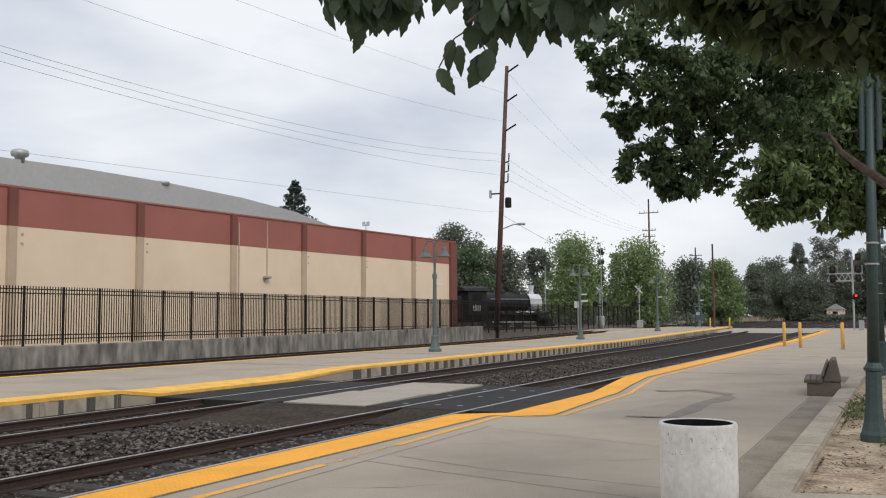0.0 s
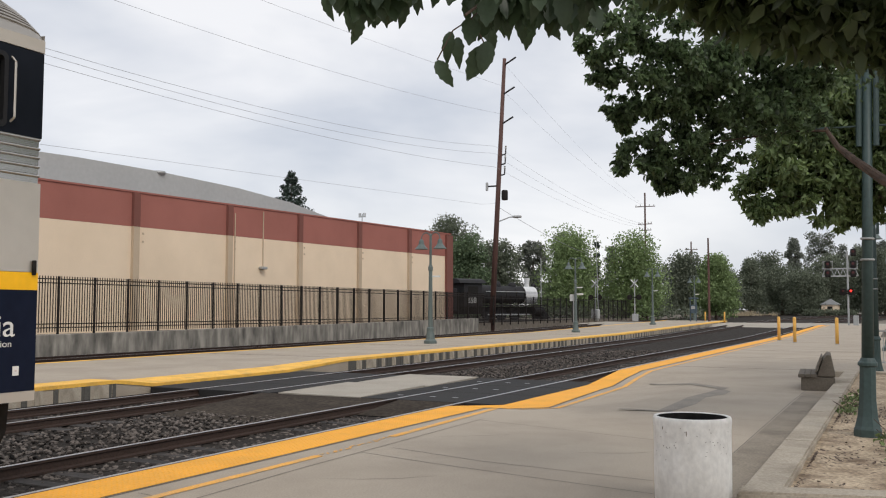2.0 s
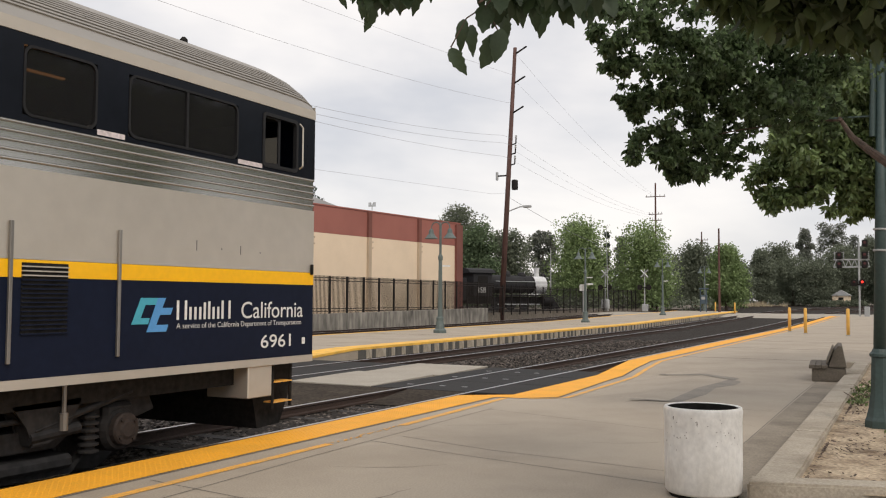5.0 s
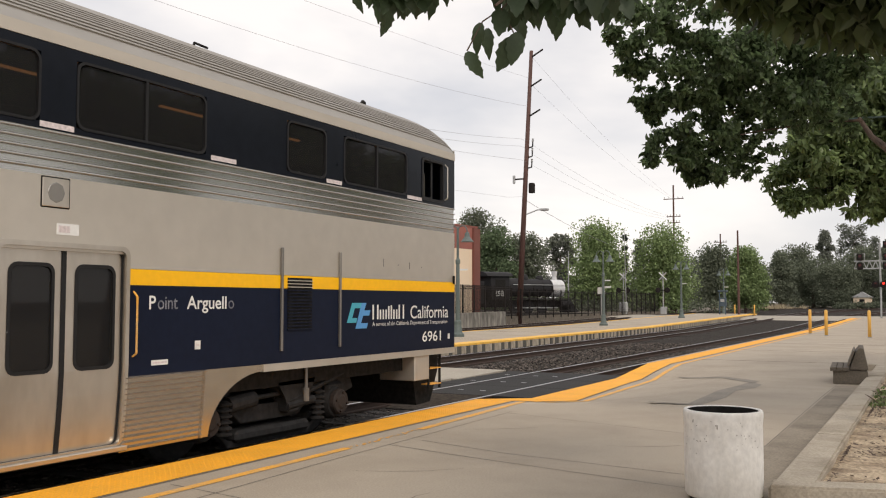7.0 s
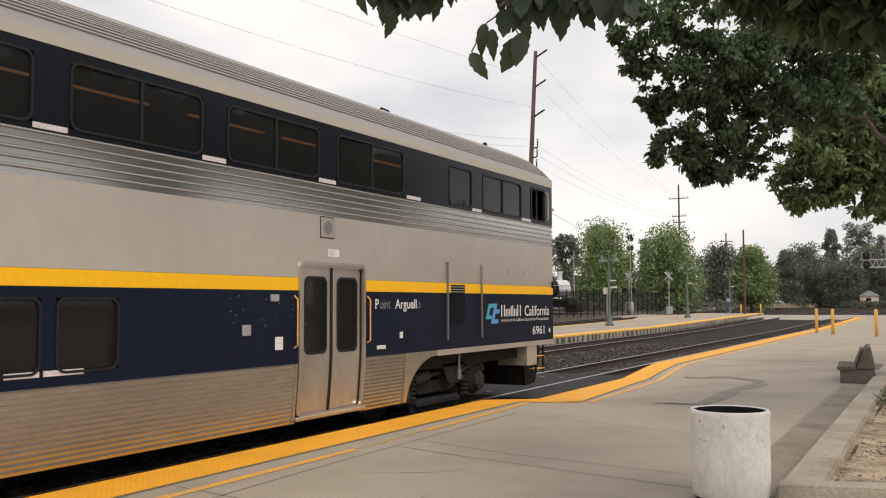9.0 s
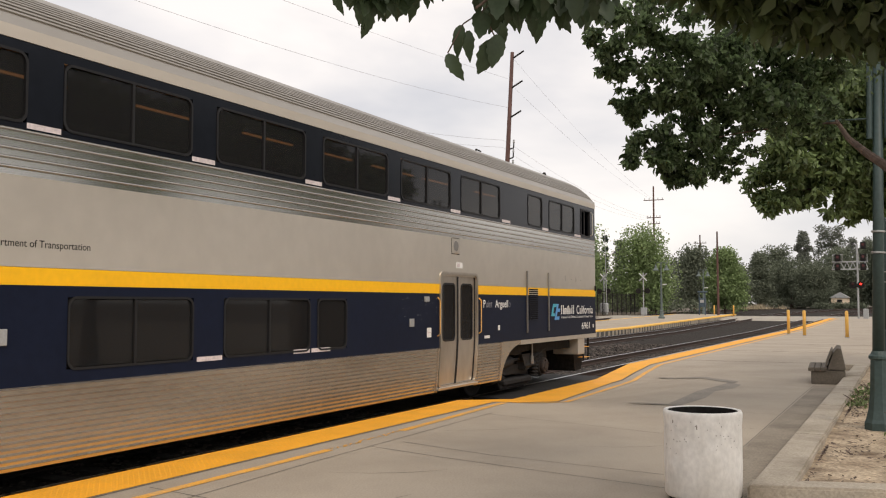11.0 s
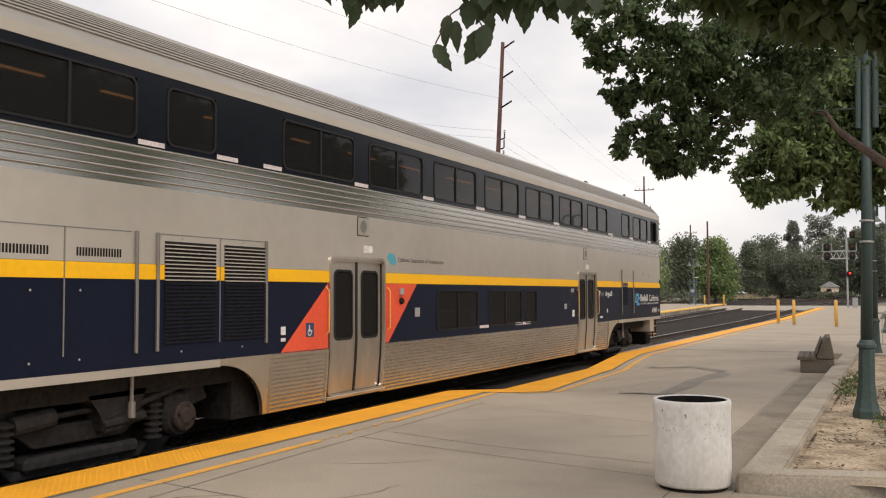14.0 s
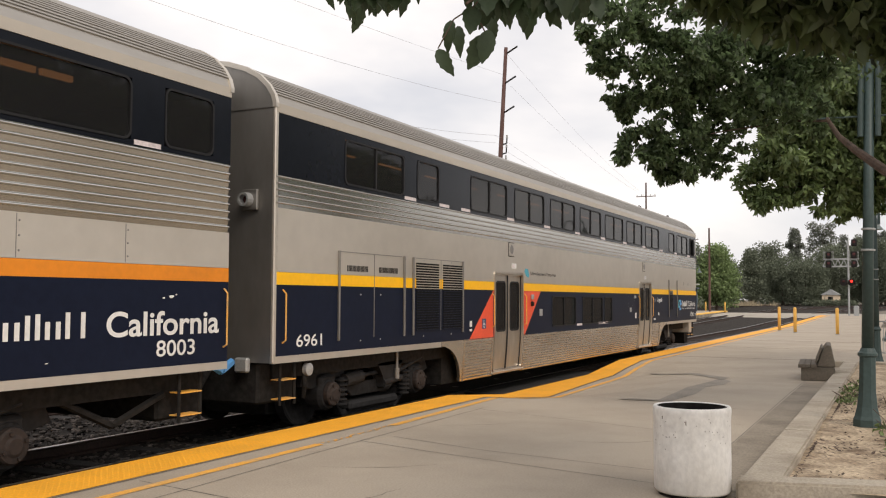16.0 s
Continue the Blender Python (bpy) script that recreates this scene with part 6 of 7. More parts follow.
def far_pole(at, h, arms, label, r=0.17, mat="polewood"):
    p = thing("utility_pole", label, "utility pole", "distant poles", at=at)
    part("pole", R((0, 0, -0.3), (0, 0, h), r, r * 0.6, 8), mat, p)
    for z, w in arms:
        a = part("crossarm", B(-w, w, -0.05, 0.05, z - 0.05, z + 0.05), mat, p)
        for x in (-w * 0.9, -w * 0.45, w * 0.45, w * 0.9):
            part("insulator", R((x, 0, z + 0.07), (x, 0, z + 0.27), 0.05, n=6), "galvan", a)


def build_signals():
    sg = thing("signal_cantilever", "silver cantilever railway signal with red lamps beside the crossing", "railway signal", at=(3.75, 95, 0.1))
    part("mast", R((0, 0, 0), (0, 0, 7.0), 0.09), "galvan", sg)
    bm = bmesh.new()
    for z in (4.65, 5.35):
        box(bm, -2.2, 0.9, -0.05, 0.05, z - 0.06, z + 0.06)
    for k in range(6):
        x = -2.2 + 0.52 * k
        rod(bm, (x, 0, 4.65), (x + 0.26, 0, 5.35), 0.035, n=6)
        rod(bm, (x + 0.26, 0, 5.35), (x + 0.52, 0, 4.65), 0.035, n=6)
    part("truss", bm, "galvan", sg, "grey lattice arm")
    bm = bmesh.new()
    for x in (-2.1, -1.3, 0.1, 0.85):
        rod(bm, (x, -0.1, 5.3), (x, -0.1, 6.1), 0.03, n=6)
    part("railing", box(bm, -2.15, -1.25, -0.12, -0.08, 6.0, 6.05), "galvan", sg)
    for x, z in ((-1.7, 4.88), (-1.7, 5.72), (0.5, 4.88), (0.5, 5.72), (0.52, 6.85)):
        hd = part("signal_head", B(x - 0.25, x + 0.25, -0.2, 0.0, z - 0.33, z + 0.33, bev=0.06), "iron", sg, "black signal head")
        part("lens", lathe_y(bmesh.new(), [(0.0, 0.04), (0.13, 0.04), (0.14, 0.0)], x, -0.2, z + 0.08), "dark_lens", hd, "dark red lens")
    fl = part("flasher_bar", B(-0.7, 0.55, -0.1, 0.0, 2.95, 3.05), "iron", sg)
    for x, m in ((0.26, "red_lens"), (-0.42, "dark_lens")):
        part("flasher", lathe_y(bmesh.new(), [(0.0, 0.0), (0.33, 0.0), (0.33, 0.05), (0.0, 0.06)], x, -0.12, 3.15, 18), "iron", fl, "black round backboard")
        part("flasher_lens", lathe_y(bmesh.new(), [(0.0, 0.06), (0.095, 0.05), (0.105, 0.0)], x, -0.2, 3.25, 16), m, fl, "lit red flasher lens" if m == "red_lens" else "unlit red lens")
    part("relay_cabinet", B(0.4, 0.85, -0.3, 0.3, 0, 0.95, bev=0.04), "galvan", sg, "pale grey relay cabinet")
    for at, gate in (((-22.2, 100, 0.3), True), ((-17.8, 100, 0.3), False)):
        c = thing("crossing_signal", "white level-crossing signal mast with crossbuck and flashers", "crossing signal", "crossing signals", at=at)
        part("mast", R((0, 0, 0), (0, 0, 4.6), 0.06), "galvan", c)
        for s in (-1, 1):
            part("crossbuck", rod(bmesh.new(), (-0.4, -0.1, 4.1 - 0.4 * s), (0.4, -0.1, 4.1 + 0.4 * s), 0.07, n=4), "galvan", c)
        for x in (-0.5, 0.5):
            part("flasher", lathe_y(bmesh.new(), [(0.0, 0.0), (0.3, 0.0), (0.3, 0.06), (0.0, 0.08)], x, -0.12, 2.6, 14), "iron", c)
        part("mount", B(-0.5, 0.5, -0.1, 0, 2.55, 2.65), "iron", c)
        if gate:
            part("gate_arm", R((0.35, -0.2, 1.0), (0.2, -0.2, 9.4), 0.045, 0.03, 6), "galvan", c, "raised white gate arm")
            part("counterweight", B(-0.4, 0.5, -0.4, 0.1, 0.2, 1.3, bev=0.1), "galvan", c)
        part("cabinet", B(-0.3, 0.3, -0.1, 0.4, 0, 0.8, bev=0.04), "galvan", c)
    far_pole((-21.55, 120, 0.4), 16.4, ((14.6, 1.3), (12.3, 0.9), (11.5, 0.8)), "distant brown utility pole with crossarms")
    far_pole((-21.7, 150, 0.6), 11.8, ((10.5, 1.0),), "distant brown utility pole above the trees")
    far_pole((-9.9, 100, 0.2), 8.9, (), "bare dark wooden pole at the island's end", 0.14)
    far_pole((-28.6, 100, 0.3), 7.1, (), "pale steel light mast near the engine", 0.07, "galvan")
    far_pole((-29.0, 61.5, 6.5), 2.4, ((2.2, 0.3),), "thin mast behind the warehouse roof", 0.05, "galvan")


def build_loco():
    ang = math.degrees(math.atan2(6.0, 9.5))
    lc = thing("steam_locomotive", "black steam locomotive with silver smokebox on display", "locomotive", at=(-28.55, 80.5, 0.5), turn=-ang)
    part("cab", B(-1.4, 1.4, -1.6, 0.5, 1.3, 3.5, bev=0.04), "loco", lc)
    part("cab_roof", prism_xz([(-1.6, 3.50), (1.6, 3.50), (1.3, 3.78), (0.6, 3.95), (-0.6, 3.95), (-1.3, 3.78)], -2.1, 0.8), "loco", lc)
    part("cab_window", B(1.38, 1.42, -1.1, 0.0, 2.55, 3.2), "under", lc)
    lettering("258", 0.72, "white", lc, 1.41, -1.25, 1.65, "cab_number", "white cab number", bold=0.012)
    part("tender", B(-1.4, 1.4, -8.0, -2.3, 0.9, 3.0, bev=0.06), "loco", lc)
    part("boiler", lathe_y(bmesh.new(), [(0.0, 0.0), (0.90, 0.0), (0.82, -5.5), (0.0, -5.5)], 0, 0.5, 2.5, 24), "loco", lc)
    for y in (1.2, 2.4, 3.6, 4.8, 5.8):
        part("boiler_band", lathe_y(bmesh.new(), [(0.80, 0.0), (0.875, 0.0), (0.875, -0.07), (0.80, -0.07)], 0, y, 2.45, 24), "under", lc)
    part("smokebox", lathe_y(bmesh.new(), [(0.84, -4.9), (0.86, -6.3), (0.6, -6.45), (0.0, -6.5)], 0, 1.1, 2.45, 24), "silver", lc, "silver-painted smokebox")
    part("chimney", lathe(bmesh.new(), [(0.26, 3.2), (0.22, 3.6), (0.30, 4.15), (0.20, 4.15), (0.0, 3.9)], 14, (0, 6.7, 0)), "silver", lc)
    part("dome", lathe(bmesh.new(), [(0.5, 3.0), (0.48, 3.45), (0.36, 3.75), (0.0, 3.85)], 16, (0, 3.0, 0)), "loco", lc)
    part("sand_dome", lathe(bmesh.new(), [(0.42, 3.0), (0.40, 3.4), (0.3, 3.62), (0.0, 3.7)], 16, (0, 4.9, 0)), "loco", lc)
    part("running_board", B(-1.45, 1.45, 1.1, 8.0, 1.35, 1.47), "loco", lc)
    part("handrail", rod(bmesh.new(), (0.95, 1.2, 2.75), (0.95, 7.3, 2.75), 0.03, n=6), "galvan", lc)
    part("frame", B(-0.8, 0.8, -2, 8.2, 0.6, 1.3), "under", lc)
    part("cylinder", lathe_y(bmesh.new(), [(0.0, 0.0), (0.36, 0.0), (0.36, -1.1), (0.0, -1.1)], 1.15, 6.6, 0.95, 16), "loco", lc)
    for y in (1.4, 3.0, 4.6):
        part("driving_wheel", lathe_x(bmesh.new(), [(0.0, 0.75), (0.5, 0.77), (0.62, 0.75), (0.62, 0.9), (0.55, 0.9), (0.2, 0.85), (0.0, 0.88)], y, 0.62, 24, 1), "loco", lc)
    part("side_rod", B(0.92, 0.98, 1.4, 6.4, 0.5, 0.62), "galvan", lc)
    part("pilot", prism(bmesh.new(), [(8.0, 1.3), (9.0, 0.15), (8.0, 0.1)], -0.9, 0.9), "loco", lc)
    part("headlamp", lathe_y(bmesh.new(), [(0.0, 0.0), (0.18, 0.0), (0.2, -0.35), (0.0, -0.35)], 0, 7.3, 3.4, 12), "loco", lc)
    pad = tagged(part("display_pad", B(-34, -22.6, 70, 94, 0.2, 0.5), "ballast"), "raised gravel pad under the engine", "ground", kind="structure")


def build_backdrop_house():
    h = thing("small_house", "small white gabled house among distant trees", "house", at=(-2.75, 172, 0.55))
    part("wall", B(-1.33, 1.33, -2, 2, 0, 1.95), "cream", h)
    part("roof", prism_xz([(-1.6, 1.9), (1.6, 1.9), (0, 2.85)], -2.2, 2.2), "galvan", h)
    part("window", B(-0.4, 0.4, -2.02, -2.0, 1.1, 1.6), "under", h)


# ---------------------------------------------------------------- trees
def limb(bm, pts, r0, r1):
    n = len(pts) - 1
    for k in range(n):
        rod(bm, pts[k], pts[k + 1], r0 + (r1 - r0) * k / n, r0 + (r1 - r0) * (k + 1) / n, 9)
    return bm


def blade_mesh(name, width, curl, seed):
    """One toothed, pointed leaf, a metre long and hanging from its stalk at the origin, folded along the midrib."""
    r = random.Random(seed)
    bm = bmesh.new()
    n = 9
    rows = []
    for k in range(n + 1):
        f = k / n
        w = width * (math.sin(math.pi * min(1.0, f * 0.97 + 0.02) ** 0.72) ** 0.85) * (1.0 if k % 2 else 0.88) + 0.004
        bow = curl * f * f
        z = -f * (1 - 0.15 * abs(curl))
        rows.append([bm.verts.new((-w * r.uniform(0.9, 1.05), bow - 0.28 * w, z - 0.03 * (k % 2))), bm.verts.new((0, bow, z)), bm.verts.new((w * r.uniform(0.9, 1.05), bow - 0.28 * w, z - 0.03 * (k % 2)))])
    for a, b in zip(rows, rows[1:]):
        bm.faces.new((a[0], a[1], b[1], b[0]))
        bm.faces.new((a[1], a[2], b[2], b[1]))
    me = bpy.data.meshes.new(name)
    bm.to_mesh(me)
    bm.free()
    me.materials.append(M["leaf"])
    for p in me.polygons:
        p.use_smooth = True
    return me


def hanging_fringe(tree):
    """Single large leaves that hang from the low limb in front of the sky: along is measured on the limb, drop below it."""
    limb_at, along, up, away = Vector((7.006, 2.913, 2.607)), Vector((0.8939, 0.4482, -0.0055)), Vector((0.0377, -0.063, 0.9973)), Vector((-0.4467, 0.8917, 0.0732))
    r = random.Random(12)
    blades = [blade_mesh("leaf", w, c, k) for k, (w, c) in enumerate(((0.30, 0.12), (0.26, 0.3), (0.34, -0.1), (0.22, 0.45), (0.29, -0.25)))]

    def hang(u, v, du, dv, depth, face, blade):
        base = limb_at + (along * u - up * v) * (1 + depth / 3) + away * depth
        axis = (along * du - up * dv + away * r.uniform(-0.25, 0.25) * dv)
        size = axis.length
        z = -axis.normalized()
        side = (along * math.cos(face) + away * math.sin(face))
        side = (side - z * side.dot(z)).normalized()
        m = Matrix((side, z.cross(side), z)).transposed().to_4x4()
        ob = new("leaf", blade)
        ob.parent = tree
        ob.matrix_world = Matrix.Translation(base) @ m @ Matrix.Diagonal((size, size, size, 1))

    fringe = ((-0.36, 0.05), (-0.32, 0.11), (-0.28, 0.09), (-0.245, 0.128), (-0.172, 0.128), (-0.145, 0.08), (-0.084, 0.095), (-0.045, 0.0), (0.07, -0.02), (0.10, 0.05), (0.14, 0.14), (0.19, 0.18), (0.243, 0.14),
              (0.295, 0.15), (0.331, 0.13), (0.395, 0.15), (0.459, 0.12), (0.52, 0.06), (0.75, 0.03))
    fu, fv = zip(*fringe)
    for k in range(330):
        u = -0.37 + 1.1 * ((k * 0.618034) % 1.0)
        length = r.uniform(0.085, 0.135)
        tip = float(np.interp(u, fu, fv)) - abs(r.gauss(0, 1)) * (0.035 if k % 3 == 0 else 0.10)
        if -0.06 < u < 0.08 and tip > -0.01:
            continue
        hang(u, tip - length, r.uniform(-0.03, 0.03), length, r.uniform(-0.25, 0.35) if k % 3 else 0.0, r.uniform(-0.9, 0.9), blades[k % 5])
    twig = ((0.044, 0.134, 0.022, 0.234, 3), (-0.002, 0.229, 0.051, 0.311, 1), (0.112, 0.088, 0.099, 0.187, 2), (0.066, 0.152, 0.068, 0.247, 3),
            (0.154, 0.179, 0.099, 0.289, 0), (0.165, 0.165, 0.143, 0.271, 0), (0.176, 0.128, 0.19, 0.196, 3), (0.099, 0.012, 0.099, 0.10, 1))
    for a, b, c, d, q in twig:
        hang(a, b, c - a, d - b, 0.0, r.uniform(-0.25, 0.25), blades[q])
    for run in (((0.2, -0.1), (0.15, 0.05), (0.11, 0.09), (0.05, 0.13), (0.0, 0.225)), ((0.11, 0.09), (0.155, 0.175)), ((0.62, -0.12), (0.2, -0.1), (-0.1, -0.08), (-0.36, -0.03))):
        part("twig", tube(bmesh.new(), [limb_at + along * u - up * v for u, v in run], 0.0025, 5), "trunk", tree, "thin brown twig")


def build_near_tree():
    """The tree whose limbs hang over the camera."""
    tr = thing("plane_tree", "leafy green street tree overhanging the platform", "tree", "platform trees")
    bm = limb(bmesh.new(), [(9.62, 5.6, -0.1), (9.55, 5.65, 0.9), (9.35, 5.85, 1.5)], 0.17, 0.13)
    limb(bm, [(9.35, 5.85, 1.5), (8.8, 6.5, 2.0), (8.23, 7.2, 2.46), (8.05, 7.45, 2.64), (7.93, 7.66, 2.78), (7.84, 7.82, 2.95)], 0.047, 0.014)
    limb(bm, [(7.86, 7.75, 2.92), (7.6, 8.1, 3.0), (7.1, 8.0, 2.95), (6.7, 7.75, 2.85)], 0.010, 0.003)
    limb(bm, [(9.35, 5.85, 1.5), (9.1, 5.3, 2.4), (8.6, 4.9, 3.0), (7.9, 4.4, 3.1), (7.2, 3.7, 2.95), (6.9, 3.0, 2.85)], 0.09, 0.012)
    limb(bm, [(7.2, 3.7, 2.95), (7.15, 3.1, 2.65), (7.12, 2.88, 2.5)], 0.012, 0.004)
    limb(bm, [(9.35, 5.85, 1.5), (9.3, 6.0, 3.2), (9.1, 6.2, 4.6)], 0.1, 0.03)
    part("trunk", bm, "trunk", tr, "reddish-brown trunk and limbs")
    hanging_fringe(tr)
    mass = [(7.40, 4.10, 3.10, 0.22), (7.60, 4.47, 3.10, 0.28), (7.80, 4.63, 3.03, 0.32), (7.99, 4.77, 2.98, 0.34), (8.20, 4.88, 2.98, 0.38), (8.36, 5.12, 2.92, 0.34), (8.6, 5.2, 3.2, 0.45), (8.5, 4.4, 3.4, 0.5), (7.9, 4.2, 3.6, 0.45), (8.9, 5.6, 3.5, 0.6), (9.2, 5.9, 4.3, 1.0), (8.4, 5.6, 4.1, 0.7)]
    me = leaf_mesh("crown", [((x, y, z), (r, r, r * 0.6), int(120 + 4200 * r * r)) for x, y, z, r in mass], 0.055, 0.5, 0.3, 1.9)
    link("crown", me, "leaf_warm", tr, "dense green crown")
    mid = [(6.40, 6.90, 3.59, 0.24), (6.47, 7.18, 3.44, 0.28), (6.69, 7.37, 3.72, 0.36), (6.61, 7.46, 3.30, 0.30), (6.88, 7.68, 3.50, 0.40), (6.43, 7.46, 3.10, 0.18), (6.68, 7.74, 3.03, 0.32), (6.43, 7.62, 2.82, 0.18),
           (6.70, 7.80, 2.74, 0.26), (6.95, 7.97, 3.23, 0.40), (6.97, 8.05, 2.85, 0.24), (7.16, 8.12, 3.62, 0.42), (7.21, 8.32, 3.23, 0.34), (7.52, 8.41, 3.45, 0.42), (6.31, 7.60, 2.70, 0.07), (6.31, 7.41, 3.17, 0.11), (6.60, 7.75, 2.63, 0.15), (6.78, 7.85, 2.62, 0.15), (7.75, 7.9, 2.98, 0.2), (7.5, 8.0, 3.05, 0.25),
           (6.53, 7.57, 2.74, 0.17), (6.69, 7.73, 2.60, 0.15), (6.86, 7.94, 2.84, 0.2), (6.22, 7.07, 3.60, 0.11), (6.25, 7.15, 3.36, 0.11), (6.38, 7.47, 3.06, 0.13), (6.97, 8.08, 2.68, 0.13)]
    sub = np.random.default_rng(33)
    cl = []
    for x, y, z, r in mid:
        for q in range(int(8 + 95 * r * r)):
            d = sub.normal(size=3)
            d *= r * sub.uniform(0.45, 1.0) / np.linalg.norm(d)
            w = r * sub.uniform(0.22, 0.36)
            cl.append(((x + d[0], y + d[1], z + d[2] * 0.85 + 0.03), (w, w, w * 0.7), int(20 + 6000 * w * w)))
    cl += [((7.5, 8.5, 4.2), (0.9, 0.9, 0.7), 2600), ((8.2, 8.2, 3.9), (0.8, 0.8, 0.6), 2600)]
    link("crown", leaf_mesh("crown", cl, 0.030, 0.45, 0.3, 1.7), "leaf_mid", tr, "green crown with gaps of sky")


def build_bed_trees():
    tr = thing("plane_tree", "fresh green tree standing in the planting bed by the lamp", "tree", "platform trees")
    bm = limb(bmesh.new(), [(9.9, 14.0, 0.0), (9.8, 14.0, 1.4), (9.5, 13.9, 2.2)], 0.14, 0.11)
    limb(bm, [(9.5, 13.9, 2.2), (8.7, 13.5, 3.0), (7.8, 13.1, 3.6), (7.1, 12.7, 3.8)], 0.08, 0.015)
    limb(bm, [(9.5, 13.9, 2.2), (9.2, 13.6, 3.5), (8.8, 13.6, 5.0)], 0.08, 0.02)
    limb(bm, [(8.7, 13.5, 3.0), (7.9, 13.0, 3.0), (7.0, 12.6, 3.0)], 0.03, 0.01)
    part("trunk", bm, "trunk", tr, "brown trunk and limbs")
    cl = [(6.86, 12.60, 2.97, 0.40), (6.70, 12.55, 3.23, 0.26), (7.14, 12.57, 3.42, 0.55), (7.37, 12.76, 2.92, 0.42), (7.60, 12.95, 3.76, 0.7), (7.96, 13.2, 3.22, 0.7), (7.87, 13.25, 2.78, 0.28), (7.09, 12.60, 3.84, 0.45),
          (8.12, 13.4, 4.14, 0.8), (6.72, 12.50, 2.80, 0.20), (7.54, 13.05, 4.30, 0.6), (7.81, 13.2, 2.92, 0.40), (8.8, 13.6, 3.6, 0.9), (9.0, 13.8, 4.8, 1.1)]
    sub = np.random.default_rng(34)
    lumps = []
    for x, y, z, r in cl:
        for q in range(int(10 + 52 * r * r)):
            d = sub.normal(size=3)
            d *= r * sub.uniform(0.4, 1.0) / np.linalg.norm(d)
            w = r * sub.uniform(0.22, 0.38)
            lumps.append(((x + d[0], y + d[1], z + d[2] * 0.8 + 0.03), (w, w, w * 0.7), int(22 + 2900 * w * w)))
    me = leaf_mesh("crown", lumps, 0.045, 0.45, 0.3, 2.1)
    link("crown", me, "leaf_light", tr, "fresh green leafy crown")
    # Outer crown lumps beyond view, added so the train's ribs reflect dark green.
    wide = [(9.9, 12.8, 5.3, 1.3), (10.4, 14.6, 5.5, 1.5), (10.4, 16.4, 5.6, 1.5), (11.6, 13.8, 6.2, 1.6)]
    link("crown", leaf_mesh("crown", [((x, y, z), (r, r, r * 0.6), 1300) for x, y, z, r in wide], 0.13, 0.4, 0.3, 1.9), "leaf_light", tr, "fresh green leafy crown")
    tr = thing("plane_tree", "green tree farther along the planting bed", "tree", "platform trees")
    part("trunk", limb(bmesh.new(), [(9.9, 21.5, 0.0), (9.8, 21.5, 2.0), (9.4, 21.4, 3.4), (9.2, 21.3, 5.0)], 0.14, 0.03), "trunk", tr)
    # These lumps too are set out of view for the train's reflection.
    me = leaf_mesh("crown", [((x, y, z), (r, r, r * 0.8), int(900 + 520 * r * r)) for x, y, z, r in ((9.8, 20.4, 5.1, 1.2), (9.9, 22.4, 5.1, 1.3), (10.2, 24.6, 5.2, 1.4), (10.5, 26.6, 5.4, 1.3), (10.3, 19.0, 5.5, 1.3), (10.4, 22.0, 6.4, 1.5))], 0.11, 0.4, 0.3, 2.0)
    link("crown", me, "leaf_light", tr)


def far_tree(kind, x, y, top, width, k):
    mats = dict(d="far_dark_hazed", g="far_hazed_leaf", l="leaf_far_fresh", h="haze_leaf", n="needle")
    names = dict(d="dense dark green evergreen oak in the distance", g="rounded mid-green tree behind the warehouse", l="bright fresh green tree beyond the crossing", h="airy grey-green eucalyptus in the distance", n="slim dark cypress in the distance")
    base = 0.2 + 0.0085 * max(min(y, 190) - 60, 0) - 0.3
    tr = thing("distant_tree", names[kind], "tree", "distant trees", at=(x, y, base))
    h = top - base
    r = np.random.default_rng(100 + k)
    part("trunk", limb(bmesh.new(), [(0, 0, -0.5), (0.1, 0, h * 0.35), (0.2, 0.1, h * 0.75)], max(0.12, width * 0.035), 0.05), "trunk", tr)
    cl = []
    nb = {"d": 22, "g": 18, "l": 26, "h": 20, "n": 8}[kind]
    lo = {"d": 0.12, "g": 0.12, "l": 0.10, "h": 0.30, "n": 0.05}[kind]
    for j in range(nb):
        f = (j + 0.5) / nb
        zz = h * (lo + (0.93 - lo) * f)
        span = width * 0.5 * ((1 - ((f - 0.42) / 0.75) ** 2) ** 0.5 if kind != "l" else 1.02 - 0.75 * f ** 1.6) * (0.95 if kind != "n" else 0.5)
        a = r.uniform(0, 6.28)
        d = span * r.uniform(0.2, 0.95)
        rad = width * r.uniform(0.20, 0.30) * (0.72 if kind == "h" else 1.0)
        cl.append(((math.cos(a) * d, math.sin(a) * d * 0.5, zz), (rad, rad, rad * 0.8), 235 if kind != "h" else 165))
        cl.append(((-math.cos(a) * d * 0.9, math.sin(a) * d * 0.6, zz + r.uniform(-0.4, 0.3)), (rad, rad, rad * 0.75), 235 if kind != "h" else 155))
    me = leaf_mesh("crown", cl, 0.21 if width > 3 else 0.15, 0.15, 0.3, 1.3)
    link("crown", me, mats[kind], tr)


